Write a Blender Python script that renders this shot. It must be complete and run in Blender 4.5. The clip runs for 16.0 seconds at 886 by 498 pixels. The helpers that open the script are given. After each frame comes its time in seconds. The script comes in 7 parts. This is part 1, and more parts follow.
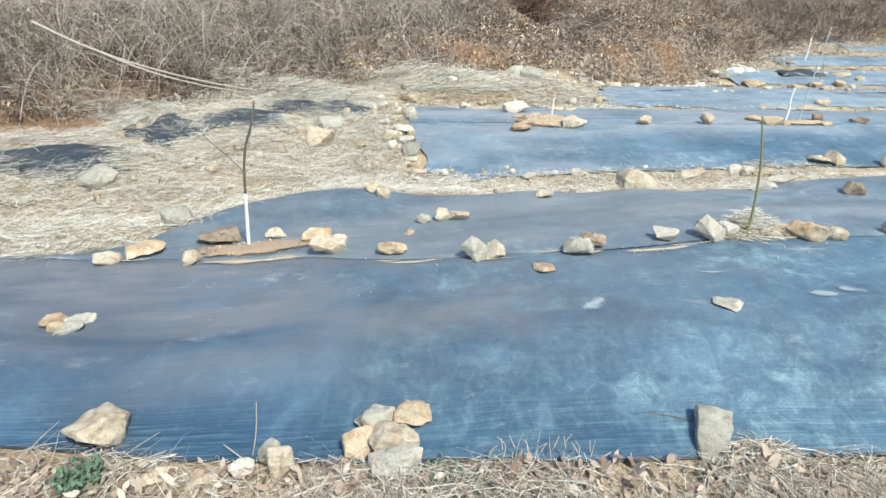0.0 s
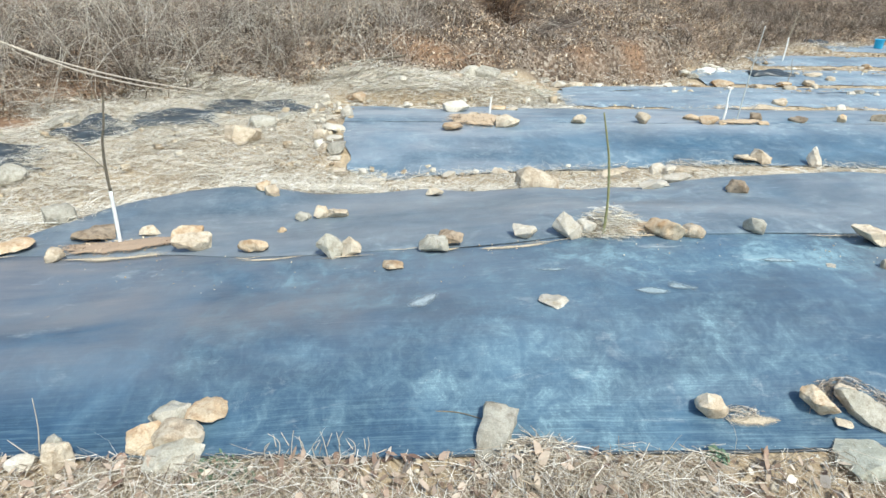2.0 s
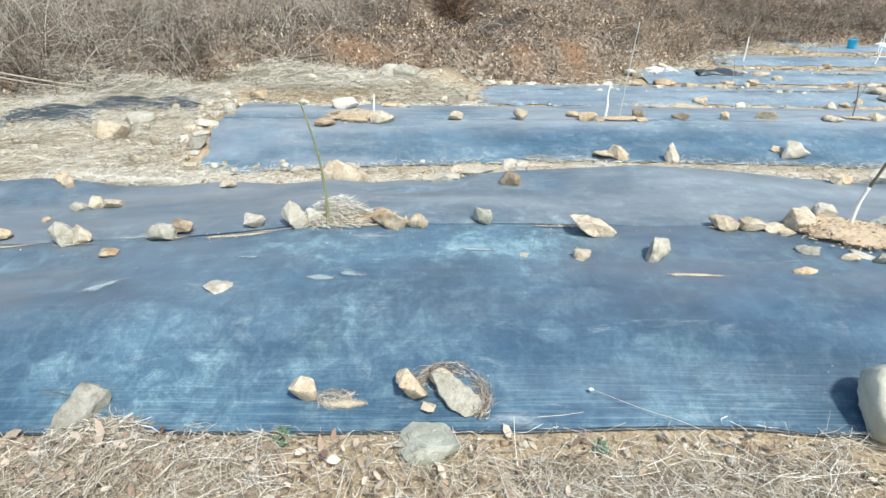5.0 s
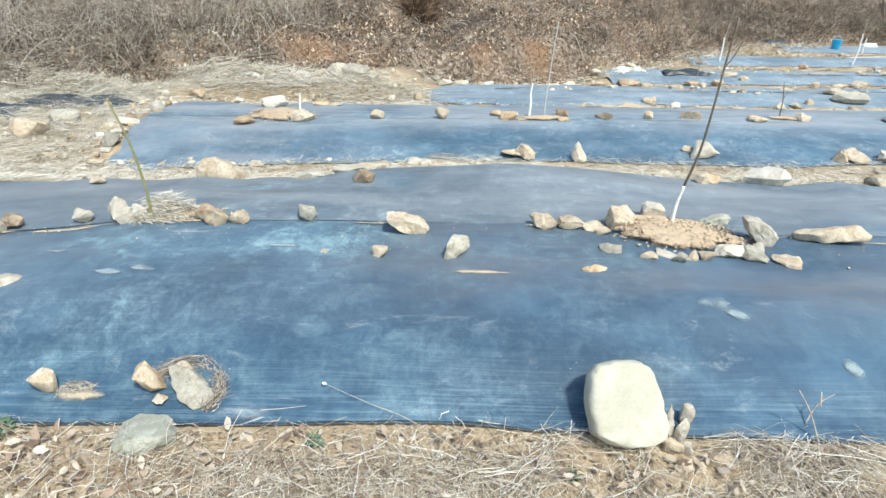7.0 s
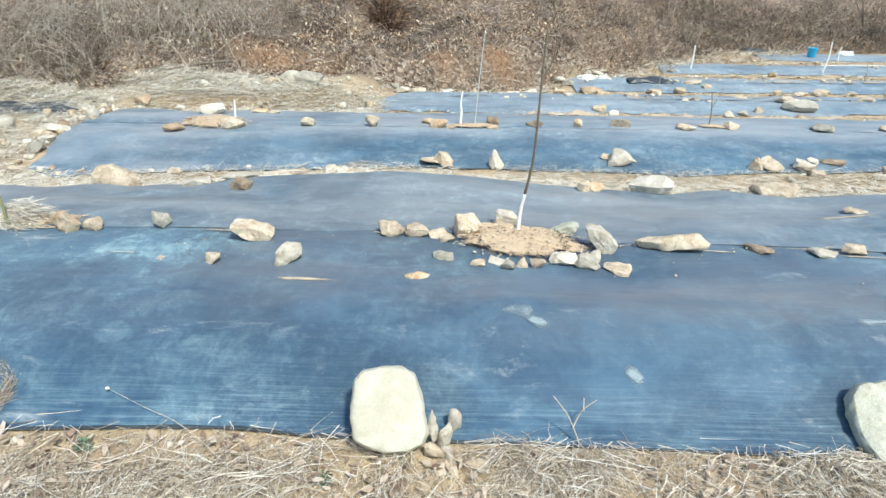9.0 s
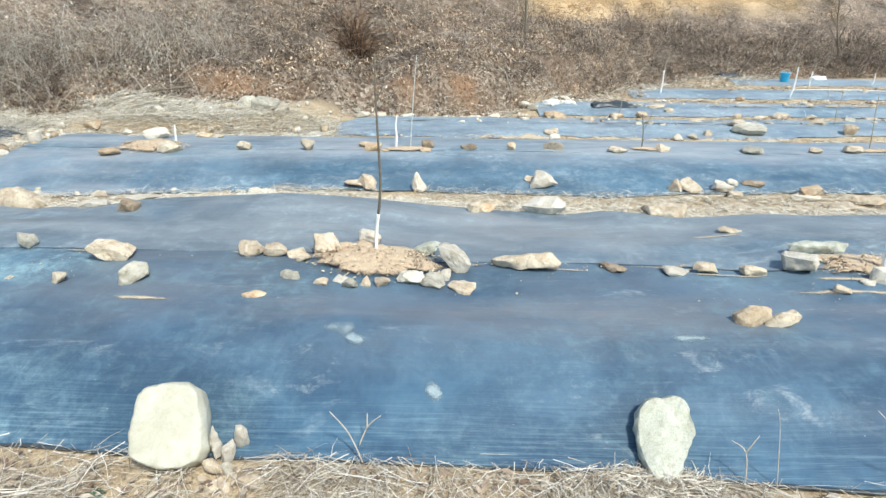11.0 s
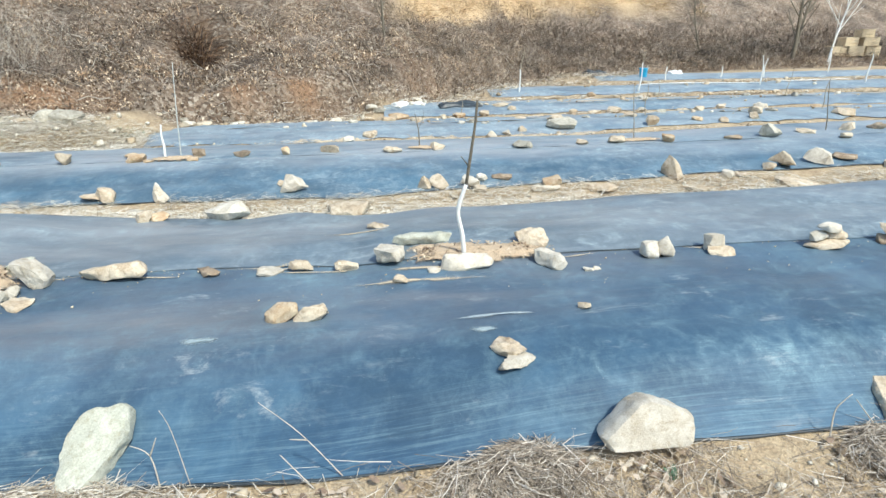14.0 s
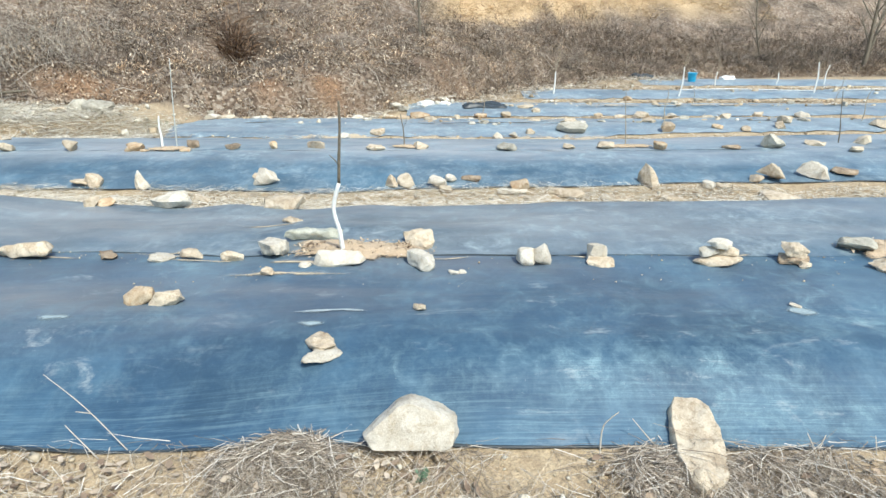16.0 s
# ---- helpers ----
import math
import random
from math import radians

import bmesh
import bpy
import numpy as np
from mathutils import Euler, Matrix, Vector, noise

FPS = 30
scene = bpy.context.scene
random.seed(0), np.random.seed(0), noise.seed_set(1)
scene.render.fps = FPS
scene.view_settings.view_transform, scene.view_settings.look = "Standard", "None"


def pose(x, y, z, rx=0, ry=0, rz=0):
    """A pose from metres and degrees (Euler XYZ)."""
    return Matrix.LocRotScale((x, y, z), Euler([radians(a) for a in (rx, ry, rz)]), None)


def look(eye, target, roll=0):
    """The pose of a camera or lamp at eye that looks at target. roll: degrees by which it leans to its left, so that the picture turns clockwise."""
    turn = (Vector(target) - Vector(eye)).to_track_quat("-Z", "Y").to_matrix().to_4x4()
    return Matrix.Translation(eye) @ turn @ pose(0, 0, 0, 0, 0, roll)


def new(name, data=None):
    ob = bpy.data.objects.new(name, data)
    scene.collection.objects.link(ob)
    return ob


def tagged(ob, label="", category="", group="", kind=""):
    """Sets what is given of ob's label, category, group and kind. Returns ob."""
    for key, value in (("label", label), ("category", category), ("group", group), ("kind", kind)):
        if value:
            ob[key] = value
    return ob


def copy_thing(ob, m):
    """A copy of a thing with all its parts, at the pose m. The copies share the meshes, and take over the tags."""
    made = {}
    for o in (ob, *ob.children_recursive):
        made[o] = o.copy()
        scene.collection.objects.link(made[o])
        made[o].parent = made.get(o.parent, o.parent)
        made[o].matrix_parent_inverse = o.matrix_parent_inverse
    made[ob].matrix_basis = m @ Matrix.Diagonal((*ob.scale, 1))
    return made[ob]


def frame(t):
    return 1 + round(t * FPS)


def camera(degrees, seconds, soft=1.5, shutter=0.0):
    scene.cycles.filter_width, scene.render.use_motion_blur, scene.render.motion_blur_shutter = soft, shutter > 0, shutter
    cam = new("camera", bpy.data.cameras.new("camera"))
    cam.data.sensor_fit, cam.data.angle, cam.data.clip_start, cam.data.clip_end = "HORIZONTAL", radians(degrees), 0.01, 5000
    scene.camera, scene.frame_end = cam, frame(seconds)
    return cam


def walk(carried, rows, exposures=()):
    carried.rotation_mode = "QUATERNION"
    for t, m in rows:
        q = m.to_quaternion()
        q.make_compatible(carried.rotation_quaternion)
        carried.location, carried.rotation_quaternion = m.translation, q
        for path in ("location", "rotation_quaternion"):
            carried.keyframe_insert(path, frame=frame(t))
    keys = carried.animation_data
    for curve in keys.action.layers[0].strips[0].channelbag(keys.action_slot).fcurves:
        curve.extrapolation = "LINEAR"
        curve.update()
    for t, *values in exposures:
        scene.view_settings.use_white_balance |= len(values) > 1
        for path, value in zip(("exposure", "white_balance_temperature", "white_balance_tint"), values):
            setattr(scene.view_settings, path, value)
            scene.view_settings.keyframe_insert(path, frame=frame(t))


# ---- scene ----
cam = camera(75.7, 16.0)
PATH = [
    (0, (-0.139, -0.182, 1.912), (-0.099, 1.633, 1.072), 0.8),
    (0.5, (0.093, -0.181, 1.908), (0.128, 1.635, 1.069), 0.7),
    (1, (0.321, -0.186, 1.906), (0.354, 1.63, 1.068), 0.7),
    (1.5, (0.576, -0.188, 1.901), (0.607, 1.628, 1.064), 0.7),
    (2, (0.856, -0.191, 1.894), (0.885, 1.626, 1.058), 0.7),
    (2.5, (1.164, -0.195, 1.886), (1.188, 1.622, 1.051), 0.6),
    (3, (1.481, -0.207, 1.883), (1.503, 1.611, 1.048), 0.6),
    (3.5, (1.8, -0.22, 1.883), (1.82, 1.597, 1.049), 0.5),
    (4, (2.125, -0.237, 1.871), (2.141, 1.582, 1.04), 0.5),
    (6.5, (3.732, -0.258, 1.838), (3.699, 1.561, 1.007), 0.6),
    (7, (4.038, -0.26, 1.845), (4.005, 1.559, 1.014), 0.6),
    (7.5, (4.336, -0.263, 1.855), (4.302, 1.555, 1.023), 0.6),
    (8, (4.61, -0.268, 1.865), (4.575, 1.55, 1.032), 0.6),
    (8.5, (4.85, -0.271, 1.872), (4.816, 1.547, 1.039), 0.6),
    (9, (5.066, -0.277, 1.881), (5.031, 1.55, 1.07), 0.7),
    (9.2, (5.151, -0.281, 1.888), (5.114, 1.557, 1.099), 0.6),
    (10, (5.54, -0.3, 1.884), (5.502, 1.556, 1.148), 0.55),
    (11.5, (6.349, -0.31, 1.875), (6.313, 1.55, 1.142), 0.5),
    (12, (6.743, -0.281, 1.862), (6.705, 1.581, 1.132), 0.5),
    (12.5, (7.158, -0.275, 1.861), (7.117, 1.587, 1.133), 0.5),
    (13, (7.602, -0.295, 1.86), (7.722, 1.565, 1.135), -0.4),
    (13.5, (7.967, -0.333, 1.855), (8.161, 1.521, 1.131), -0.7),
    (14, (8.303, -0.38, 1.855), (8.497, 1.475, 1.132), -0.7),
    (14.5, (8.622, -0.421, 1.856), (8.809, 1.435, 1.133), -0.7),
    (15, (8.931, -0.464, 1.861), (9.086, 1.394, 1.137), -0.6),
    (15.5, (9.228, -0.492, 1.863), (9.328, 1.37, 1.14), -0.3),
    (16, (9.507, -0.505, 1.871), (9.502, 1.36, 1.147), 0.1),
]
walk(cam, [(t, look(eye, target, roll)) for t, eye, target, roll in PATH], exposures=[(0, 0.56, 6450, 3), (16, 0.56, 6450, 3)])

# ---- light: clear early-spring day, hazy high sun from the right ----
SUN_AZ, SUN_EL = 148.0, 54.0   # degrees clockwise from +y, and above the horizon
world = bpy.data.worlds.new("sky")
scene.world = world
world.use_nodes = True
wt = world.node_tree
sky = wt.nodes.new("ShaderNodeTexSky")
sky.sky_type = "NISHITA"
sky.sun_disc = False
sky.sun_elevation, sky.sun_rotation = radians(SUN_EL), radians(SUN_AZ)
sky.air_density, sky.dust_density, sky.ozone_density = 1.0, 1.5, 1.5
wt.links.new(sky.outputs["Color"], wt.nodes["Background"].inputs["Color"])
wt.nodes["Background"].inputs["Strength"].default_value = 0.15
sun = new("sun", bpy.data.lights.new("sun", "SUN"))
sun.data.energy, sun.data.angle, sun.data.color = 2.9, radians(6.0), (1.0, 0.97, 0.91)
sd = Vector((math.sin(radians(SUN_AZ)) * math.cos(radians(SUN_EL)), math.cos(radians(SUN_AZ)) * math.cos(radians(SUN_EL)), math.sin(radians(SUN_EL))))
sun.matrix_world = look(sd * 60, (0, 0, 0))

# ---- materials ----
def material(name, rough=0.8):
    m = bpy.data.materials.new(name)
    m.use_nodes = True
    nt = m.node_tree
    b = nt.nodes["Principled BSDF"]
    b.inputs["Roughness"].default_value = rough
    return m, nt, b


def node(nt, kind, **sets):
    n = nt.nodes.new(kind)
    for key, value in sets.items():
        n.inputs[key].default_value = value
    return n


def coords(nt, scale=(1, 1, 1), own=False):
    """Object-space coordinates stretched by scale."""
    tc = nt.nodes.new("ShaderNodeTexCoord")
    mp = nt.nodes.new("ShaderNodeMapping")
    mp.inputs["Scale"].default_value = scale
    nt.links.new(tc.outputs["Object"], mp.inputs["Vector"])
    return mp.outputs["Vector"]


def noise_tex(nt, vec, scale, detail=4.0, rough=0.55, distortion=0.0):
    n = node(nt, "ShaderNodeTexNoise", Scale=scale, Detail=detail, Roughness=rough, Distortion=distortion)
    nt.links.new(vec, n.inputs["Vector"])
    return n.outputs["Fac"]


def ramp(nt, fac, stops):
    r = nt.nodes.new("ShaderNodeValToRGB")
    el = r.color_ramp.elements
    while len(el) < len(stops):
        el.new(0.5)
    for e, (p, c) in zip(el, stops):
        e.position, e.color = p, (c, c, c, 1) if isinstance(c, (int, float)) else (*c, 1)
    nt.links.new(fac, r.inputs["Fac"])
    return r.outputs["Color"]


def mix(nt, fac, a, b, mode="MIX"):
    n = nt.nodes.new("ShaderNodeMix")
    n.data_type, n.blend_type = "RGBA", mode
    for sock, v in ((n.inputs["Factor"], fac), (n.inputs["A"], a), (n.inputs["B"], b)):
        if isinstance(v, (int, float)):
            sock.default_value = v
        elif isinstance(v, tuple):
            sock.default_value = (*v, 1)
        else:
            nt.links.new(v, sock)
    return n.outputs["Result"]


def bump(nt, b, height, strength, distance):
    n = node(nt, "ShaderNodeBump", Strength=strength, Distance=distance)
    nt.links.new(height, n.inputs["Height"])
    nt.links.new(n.outputs["Normal"], b.inputs["Normal"])


def ground_material():
    m, nt, b = material("dry_soil", 0.95)
    v = coords(nt)
    big, fine, grit = noise_tex(nt, v, 0.7, 5), noise_tex(nt, v, 9, 6, 0.65), noise_tex(nt, v, 70, 3, 0.7)
    soil = ramp(nt, big, [(0.3, (0.30, 0.225, 0.145)), (0.5, (0.47, 0.36, 0.225)), (0.7, (0.58, 0.47, 0.315))])
    soil = mix(nt, 0.5, soil, ramp(nt, fine, [(0.3, (0.22, 0.15, 0.09)), (0.7, (0.66, 0.53, 0.35))]))
    hill = ramp(nt, fine, [(0.3, (0.1, 0.07, 0.048)), (0.5, (0.2, 0.145, 0.1)), (0.7, (0.32, 0.25, 0.185))])
    hill = mix(nt, ramp(nt, big, [(0.52, 0.0), (0.7, 0.6)]), hill, (0.33, 0.19, 0.105))
    vor = node(nt, "ShaderNodeTexVoronoi", Scale=13.0, Randomness=1.0)
    nt.links.new(v, vor.inputs["Vector"])
    sep = nt.nodes.new("ShaderNodeSeparateColor")
    nt.links.new(vor.outputs["Color"], sep.inputs["Color"])
    litter = ramp(nt, sep.outputs["Red"], [(0.0, (0.1, 0.065, 0.045)), (0.4, (0.24, 0.175, 0.125)), (0.75, (0.4, 0.32, 0.24)), (1.0, (0.56, 0.49, 0.4))])
    hill = mix(nt, 0.75, hill, litter)
    hill = mix(nt, 1.0, hill, ramp(nt, noise_tex(nt, v, 0.6, 5), [(0.35, 0.35), (0.6, 0.95)]), "MULTIPLY")
    red = nt.nodes.new("ShaderNodeAttribute")
    red.attribute_name = "red_soil"
    hill = mix(nt, red.outputs["Fac"], hill, ramp(nt, fine, [(0.3, (0.17, 0.095, 0.055)), (0.7, (0.4, 0.25, 0.145))]))
    dry = nt.nodes.new("ShaderNodeAttribute")
    dry.attribute_name = "dry_grass"
    hill = mix(nt, dry.outputs["Fac"], hill, ramp(nt, fine, [(0.3, (0.44, 0.3, 0.16)), (0.7, (0.68, 0.52, 0.32))]))
    at = nt.nodes.new("ShaderNodeAttribute")
    at.attribute_name = "slope_soil"
    col = mix(nt, at.outputs["Fac"], soil, hill)
    col = mix(nt, 0.35, col, ramp(nt, grit, [(0.35, 0.1), (0.65, 0.75)]), "OVERLAY")
    nt.links.new(col, b.inputs["Base Color"])
    bump(nt, b, mix(nt, 0.5, fine, grit), 0.9, 0.03)
    return m


def film_material(name="black_film", dark=(0.032, 0.074, 0.13), lite=(0.054, 0.116, 0.184), mud_sheen_tone=(0.2, 0.197, 0.202), haze=(0.225, 0.345, 0.385), gloss=0.35, lines=1.0):
    """Black film, the sky's blue reflection put into its base colours; the mesh's own attributes say how much dust and
    mud lie on it.
    """
    m, nt, b = material(name, 0.45)
    v = coords(nt)
    at = {}
    for key in ("dust", "mud", "wrinkle_light"):
        n = nt.nodes.new("ShaderNodeAttribute")
        n.attribute_name = key
        at[key] = n.outputs["Fac"]

    def times(p, q):
        return mix(nt, 1.0, p, q, "MULTIPLY")

    def plus(p, q):
        return mix(nt, 1.0, p, q, "ADD")

    # blue base stands in for the sky mirrored in black film
    base = ramp(nt, noise_tex(nt, v, 1.1, 5, 0.6, 0.5), [(0.36, tuple(0.78 * c for c in dark)), (0.5, dark), (0.62, lite)])
    grain = noise_tex(nt, v, 150, 3, 0.7)
    thread = noise_tex(nt, coords(nt, (0.9, 130.0, 1.0)), 1.5, 5, 0.7)
    stroke = noise_tex(nt, coords(nt, (1.0, 42.0, 1.0)), 2.2, 7, 0.74, 0.4)
    # grey-brown drifts: dried mud, with grazing reflections of hill and sky put into its tone
    mud = ramp(nt, noise_tex(nt, coords(nt, (0.45, 1.5, 1)), 1.2, 9, 0.66, 0.4), [(0.3, 0.0), (0.62, 1.0)])
    mud = times(times(mud, at["mud"]), ramp(nt, thread, [(0.25, 0.7), (0.75, 1.15)]))
    col = mix(nt, mud, base, mud_sheen_tone)
    # chalky clouds: wide drifts, wiped patches inside them, washed trails down the slope
    drift = ramp(nt, noise_tex(nt, coords(nt, (0.75, 1.0, 1)), 1.6, 9, 0.62, 0.4), [(0.36, 0.25), (0.64, 0.92)])
    puff = ramp(nt, noise_tex(nt, v, 6.5, 9, 0.68, 0.7), [(0.47, 0.0), (0.57, 0.3), (0.7, 1.0)])
    trail = ramp(nt, noise_tex(nt, coords(nt, (7.5, 1.7, 1)), 1.7, 6, 0.65, 0.6), [(0.5, 0.0), (0.75, 0.3)])
    veil = ramp(nt, noise_tex(nt, v, 17, 8, 0.75, 1.0), [(0.46, 0.0), (0.7, 0.5)])
    dd = times(drift, plus(plus(puff, trail), veil))
    dd = plus(dd, mix(nt, 1.0, (0.22, 0.22, 0.22), drift, "MULTIPLY"))
    dd = times(dd, at["dust"])
    dd = times(dd, ramp(nt, thread, [(0.2, 1.0 - 0.55 * lines), (0.8, 1.0 + 0.55 * lines)]))
    dd = times(dd, ramp(nt, grain, [(0.25, 0.6), (0.75, 1.4)]))
    # bright strokes along the hem: glints on tight wrinkles put into the colour
    wrinkle_glint = times(ramp(nt, stroke, [(0.5, 0.0), (0.7, 0.5)]), at["wrinkle_light"])
    dd = plus(dd, wrinkle_glint)
    dd = mix(nt, times(mud, (0.55, 0.55, 0.55)), dd, times(dd, (0.4, 0.4, 0.4)))
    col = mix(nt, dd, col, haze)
    # pale scuffs and single crumbs of dry soil
    scuff = ramp(nt, noise_tex(nt, coords(nt, (0.7, 3.0, 1)), 2.3, 12, 0.76, 0.6), [(0.6, 0.0), (0.72, 0.75)])
    scuff = times(times(scuff, at["dust"]), ramp(nt, grain, [(0.3, 0.2), (0.6, 1.2)]))
    crumb = times(ramp(nt, noise_tex(nt, v, 48, 4, 0.72), [(0.69, 0.0), (0.73, 1.0)]), ramp(nt, noise_tex(nt, v, 1.9, 4, 0.6), [(0.45, 0.0), (0.62, 0.9)]))
    wisp = ramp(nt, noise_tex(nt, coords(nt, (1.0, 1.9, 1)), 3.2, 12, 0.74, 0.35), [(0.57, 0.0), (0.7, 0.6)])
    wisp = times(times(wisp, ramp(nt, noise_tex(nt, v, 0.8, 3, 0.5), [(0.43, 0.0), (0.56, 1.0)])), ramp(nt, thread, [(0.3, 0.4), (0.7, 1.2)]))
    col = mix(nt, plus(plus(scuff, crumb), wisp), col, (0.47, 0.51, 0.5))
    # dark strokes along the hem: shade of its wrinkles put into the colour
    col = mix(nt, times(ramp(nt, stroke, [(0.3, 0.5), (0.46, 0.0)]), at["wrinkle_light"]), col, (0.016, 0.036, 0.062))
    nt.links.new(col, b.inputs["Base Color"])
    nt.links.new(mix(nt, dd, (0.4, 0.4, 0.4), (0.8, 0.8, 0.8)), b.inputs["Roughness"])
    b.inputs["Specular IOR Level"].default_value = gloss
    crease = noise_tex(nt, coords(nt, (0.5, 9.0, 1.0)), 2.2, 4, 0.55, 0.6)
    bump(nt, b, mix(nt, 0.5, mix(nt, 0.5, thread, puff), crease), 0.4, 0.01)
    return m


TONES = {
    "t": ((0.48, 0.38, 0.265), (0.66, 0.565, 0.425), (0.27, 0.185, 0.11)),
    "o": ((0.47, 0.31, 0.17), (0.62, 0.51, 0.36), (0.32, 0.17, 0.075)),
    "g": ((0.34, 0.315, 0.25), (0.51, 0.475, 0.39), (0.22, 0.18, 0.125)),
    "w": ((0.52, 0.46, 0.365), (0.66, 0.61, 0.515), (0.42, 0.34, 0.235)),
    "p": ((0.42, 0.42, 0.335), (0.54, 0.54, 0.45), (0.33, 0.3, 0.21)),
    "b": ((0.25, 0.18, 0.115), (0.43, 0.34, 0.24), (0.12, 0.085, 0.055)),
    "c": ((0.47, 0.44, 0.335), (0.56, 0.54, 0.44), (0.4, 0.37, 0.26)),
}


def stone_material(tone):
    m, nt, b = material("stone_" + {"t": "tan", "o": "rust", "g": "grey", "w": "pale", "p": "pale_green", "b": "brown", "c": "cream"}[tone], 0.85)
    base, light, stain = TONES[tone]
    calm = 0.35 if tone == "c" else 1.0   # water-worn, even surface
    info = nt.nodes.new("ShaderNodeObjectInfo")
    tc = nt.nodes.new("ShaderNodeTexCoord")
    add = nt.nodes.new("ShaderNodeVectorMath")
    add.operation = "ADD"
    sc = nt.nodes.new("ShaderNodeVectorMath")
    sc.operation = "SCALE"
    sc.inputs[0].default_value = (37, 11, 23)
    nt.links.new(info.outputs["Random"], sc.inputs["Scale"])
    nt.links.new(tc.outputs["Object"], add.inputs[0])
    nt.links.new(sc.outputs["Vector"], add.inputs[1])
    v = add.outputs["Vector"]
    big, fine, grit = noise_tex(nt, v, 7, 6, 0.65, 0.8), noise_tex(nt, v, 24, 8, 0.75, 0.4), noise_tex(nt, v, 140, 3, 0.7)
    col = mix(nt, ramp(nt, big, [(0.38, 0.0), (0.6, 1.0)]), base, light)
    col = mix(nt, ramp(nt, fine, [(0.5, 0.0), (0.68, 0.85 * calm)]), col, stain)
    col = mix(nt, 0.3 * calm, col, ramp(nt, grit, [(0.3, 0.15), (0.7, 0.85)]), "OVERLAY")
    hs = node(nt, "ShaderNodeHueSaturation", Saturation=1.0)
    rv = nt.nodes.new("ShaderNodeMapRange")
    rv.inputs["To Min"].default_value, rv.inputs["To Max"].default_value = 0.78, 1.1
    nt.links.new(info.outputs["Random"], rv.inputs["Value"])
    nt.links.new(rv.outputs["Result"], hs.inputs["Value"])
    nt.links.new(col, hs.inputs["Color"])
    nt.links.new(hs.outputs["Color"], b.inputs["Base Color"])
    bump(nt, b, mix(nt, 0.3, fine, grit), 0.65 * calm, 0.016)
    return m


def island_material(name, stops, rough=0.8, mottled=0.25, broad=0.0):
    """Colour that varies from piece to piece of one joined mesh."""
    m, nt, b = material(name, rough)
    geo = nt.nodes.new("ShaderNodeNewGeometry")
    col = ramp(nt, geo.outputs["Random Per Island"], stops)
    n = noise_tex(nt, coords(nt), 25, 3)
    col = mix(nt, mottled, col, ramp(nt, n, [(0.3, 0.15), (0.7, 0.85)]), "OVERLAY")
    if broad:
        patch = noise_tex(nt, coords(nt), 1.1, 6, 0.68, 0.8)
        col = mix(nt, broad, col, ramp(nt, patch, [(0.36, (0.24, 0.22, 0.2)), (0.5, (0.9, 0.88, 0.84)), (0.66, (1.3, 1.17, 1.0))]), "MULTIPLY")
    nt.links.new(col, b.inputs["Base Color"])
    return m


def plain_material(name, colour, rough=0.7, vary=0.3, scale=30.0, bumpy=0.3):
    m, nt, b = material(name, rough)
    v = coords(nt)
    n = noise_tex(nt, v, scale, 5, 0.65)
    dark = tuple(c * (1 - vary) for c in colour)
    lite = tuple(min(1.0, c * (1 + vary)) for c in colour)
    nt.links.new(ramp(nt, n, [(0.3, dark), (0.7, lite)]), b.inputs["Base Color"])
    bump(nt, b, n, bumpy, 0.01)
    return m


def loose_material(name, colour, cover, grainy=0.35):
    """Loose grains: cover thins out to bare film where the layer thins."""
    m, nt, b = material(name, 0.95)
    v = coords(nt)
    n, g = noise_tex(nt, v, 9, 12, 0.8), noise_tex(nt, v, 160, 3, 0.7)
    nt.links.new(ramp(nt, g, [(0.3, tuple(c * 0.65 for c in colour)), (0.7, tuple(min(1, c * 1.2) for c in colour))]), b.inputs["Base Color"])
    at = nt.nodes.new("ShaderNodeAttribute")
    at.attribute_name = "cover"
    s = mix(nt, 1.0, at.outputs["Fac"], mix(nt, grainy, n, g), "ADD")
    nt.links.new(ramp(nt, s, [(0.7, 0.0), (0.7 + cover, 1.0)]), b.inputs["Alpha"])
    bump(nt, b, g, 0.5, 0.008)
    return m


SOIL = ground_material()
FILM = film_material()
# paler tones: dust, plus the sky's grazing reflection painted into crest and far film
FILM_CREST = film_material("black_film_crest", dark=(0.044, 0.086, 0.125), lite=(0.07, 0.126, 0.178), mud_sheen_tone=(0.24, 0.25, 0.26), haze=(0.38, 0.455, 0.475), gloss=0.5, lines=0.5)
FILM_FAR = film_material("black_film_far", dark=(0.026, 0.082, 0.134), lite=(0.05, 0.128, 0.192), mud_sheen_tone=(0.31, 0.325, 0.345), haze=(0.4, 0.49, 0.52), gloss=0.5, lines=0.4)
SCRAP = plain_material("black_film_scrap", (0.042, 0.052, 0.058), 0.45, 0.4, 6, 0.15)
STONE = {tone: stone_material(tone) for tone in TONES}
STRAW = island_material("dry_straw", [(0.0, (0.15, 0.105, 0.07)), (0.27, (0.38, 0.31, 0.22)), (0.67, (0.57, 0.5, 0.39)), (1.0, (0.82, 0.78, 0.7))])
# darker straw: grey-brown heaps, with the shade among them put into the colour
GREY_STRAW = island_material("dark_straw", [(0.0, (0.11, 0.084, 0.06)), (0.35, (0.31, 0.25, 0.185)), (0.75, (0.49, 0.42, 0.335)), (1.0, (0.74, 0.68, 0.59))])
PALE_STRAW = island_material("bleached_straw", [(0.0, (0.2, 0.145, 0.09)), (0.25, (0.55, 0.485, 0.365)), (0.7, (0.7, 0.65, 0.54)), (1.0, (0.83, 0.81, 0.75))])
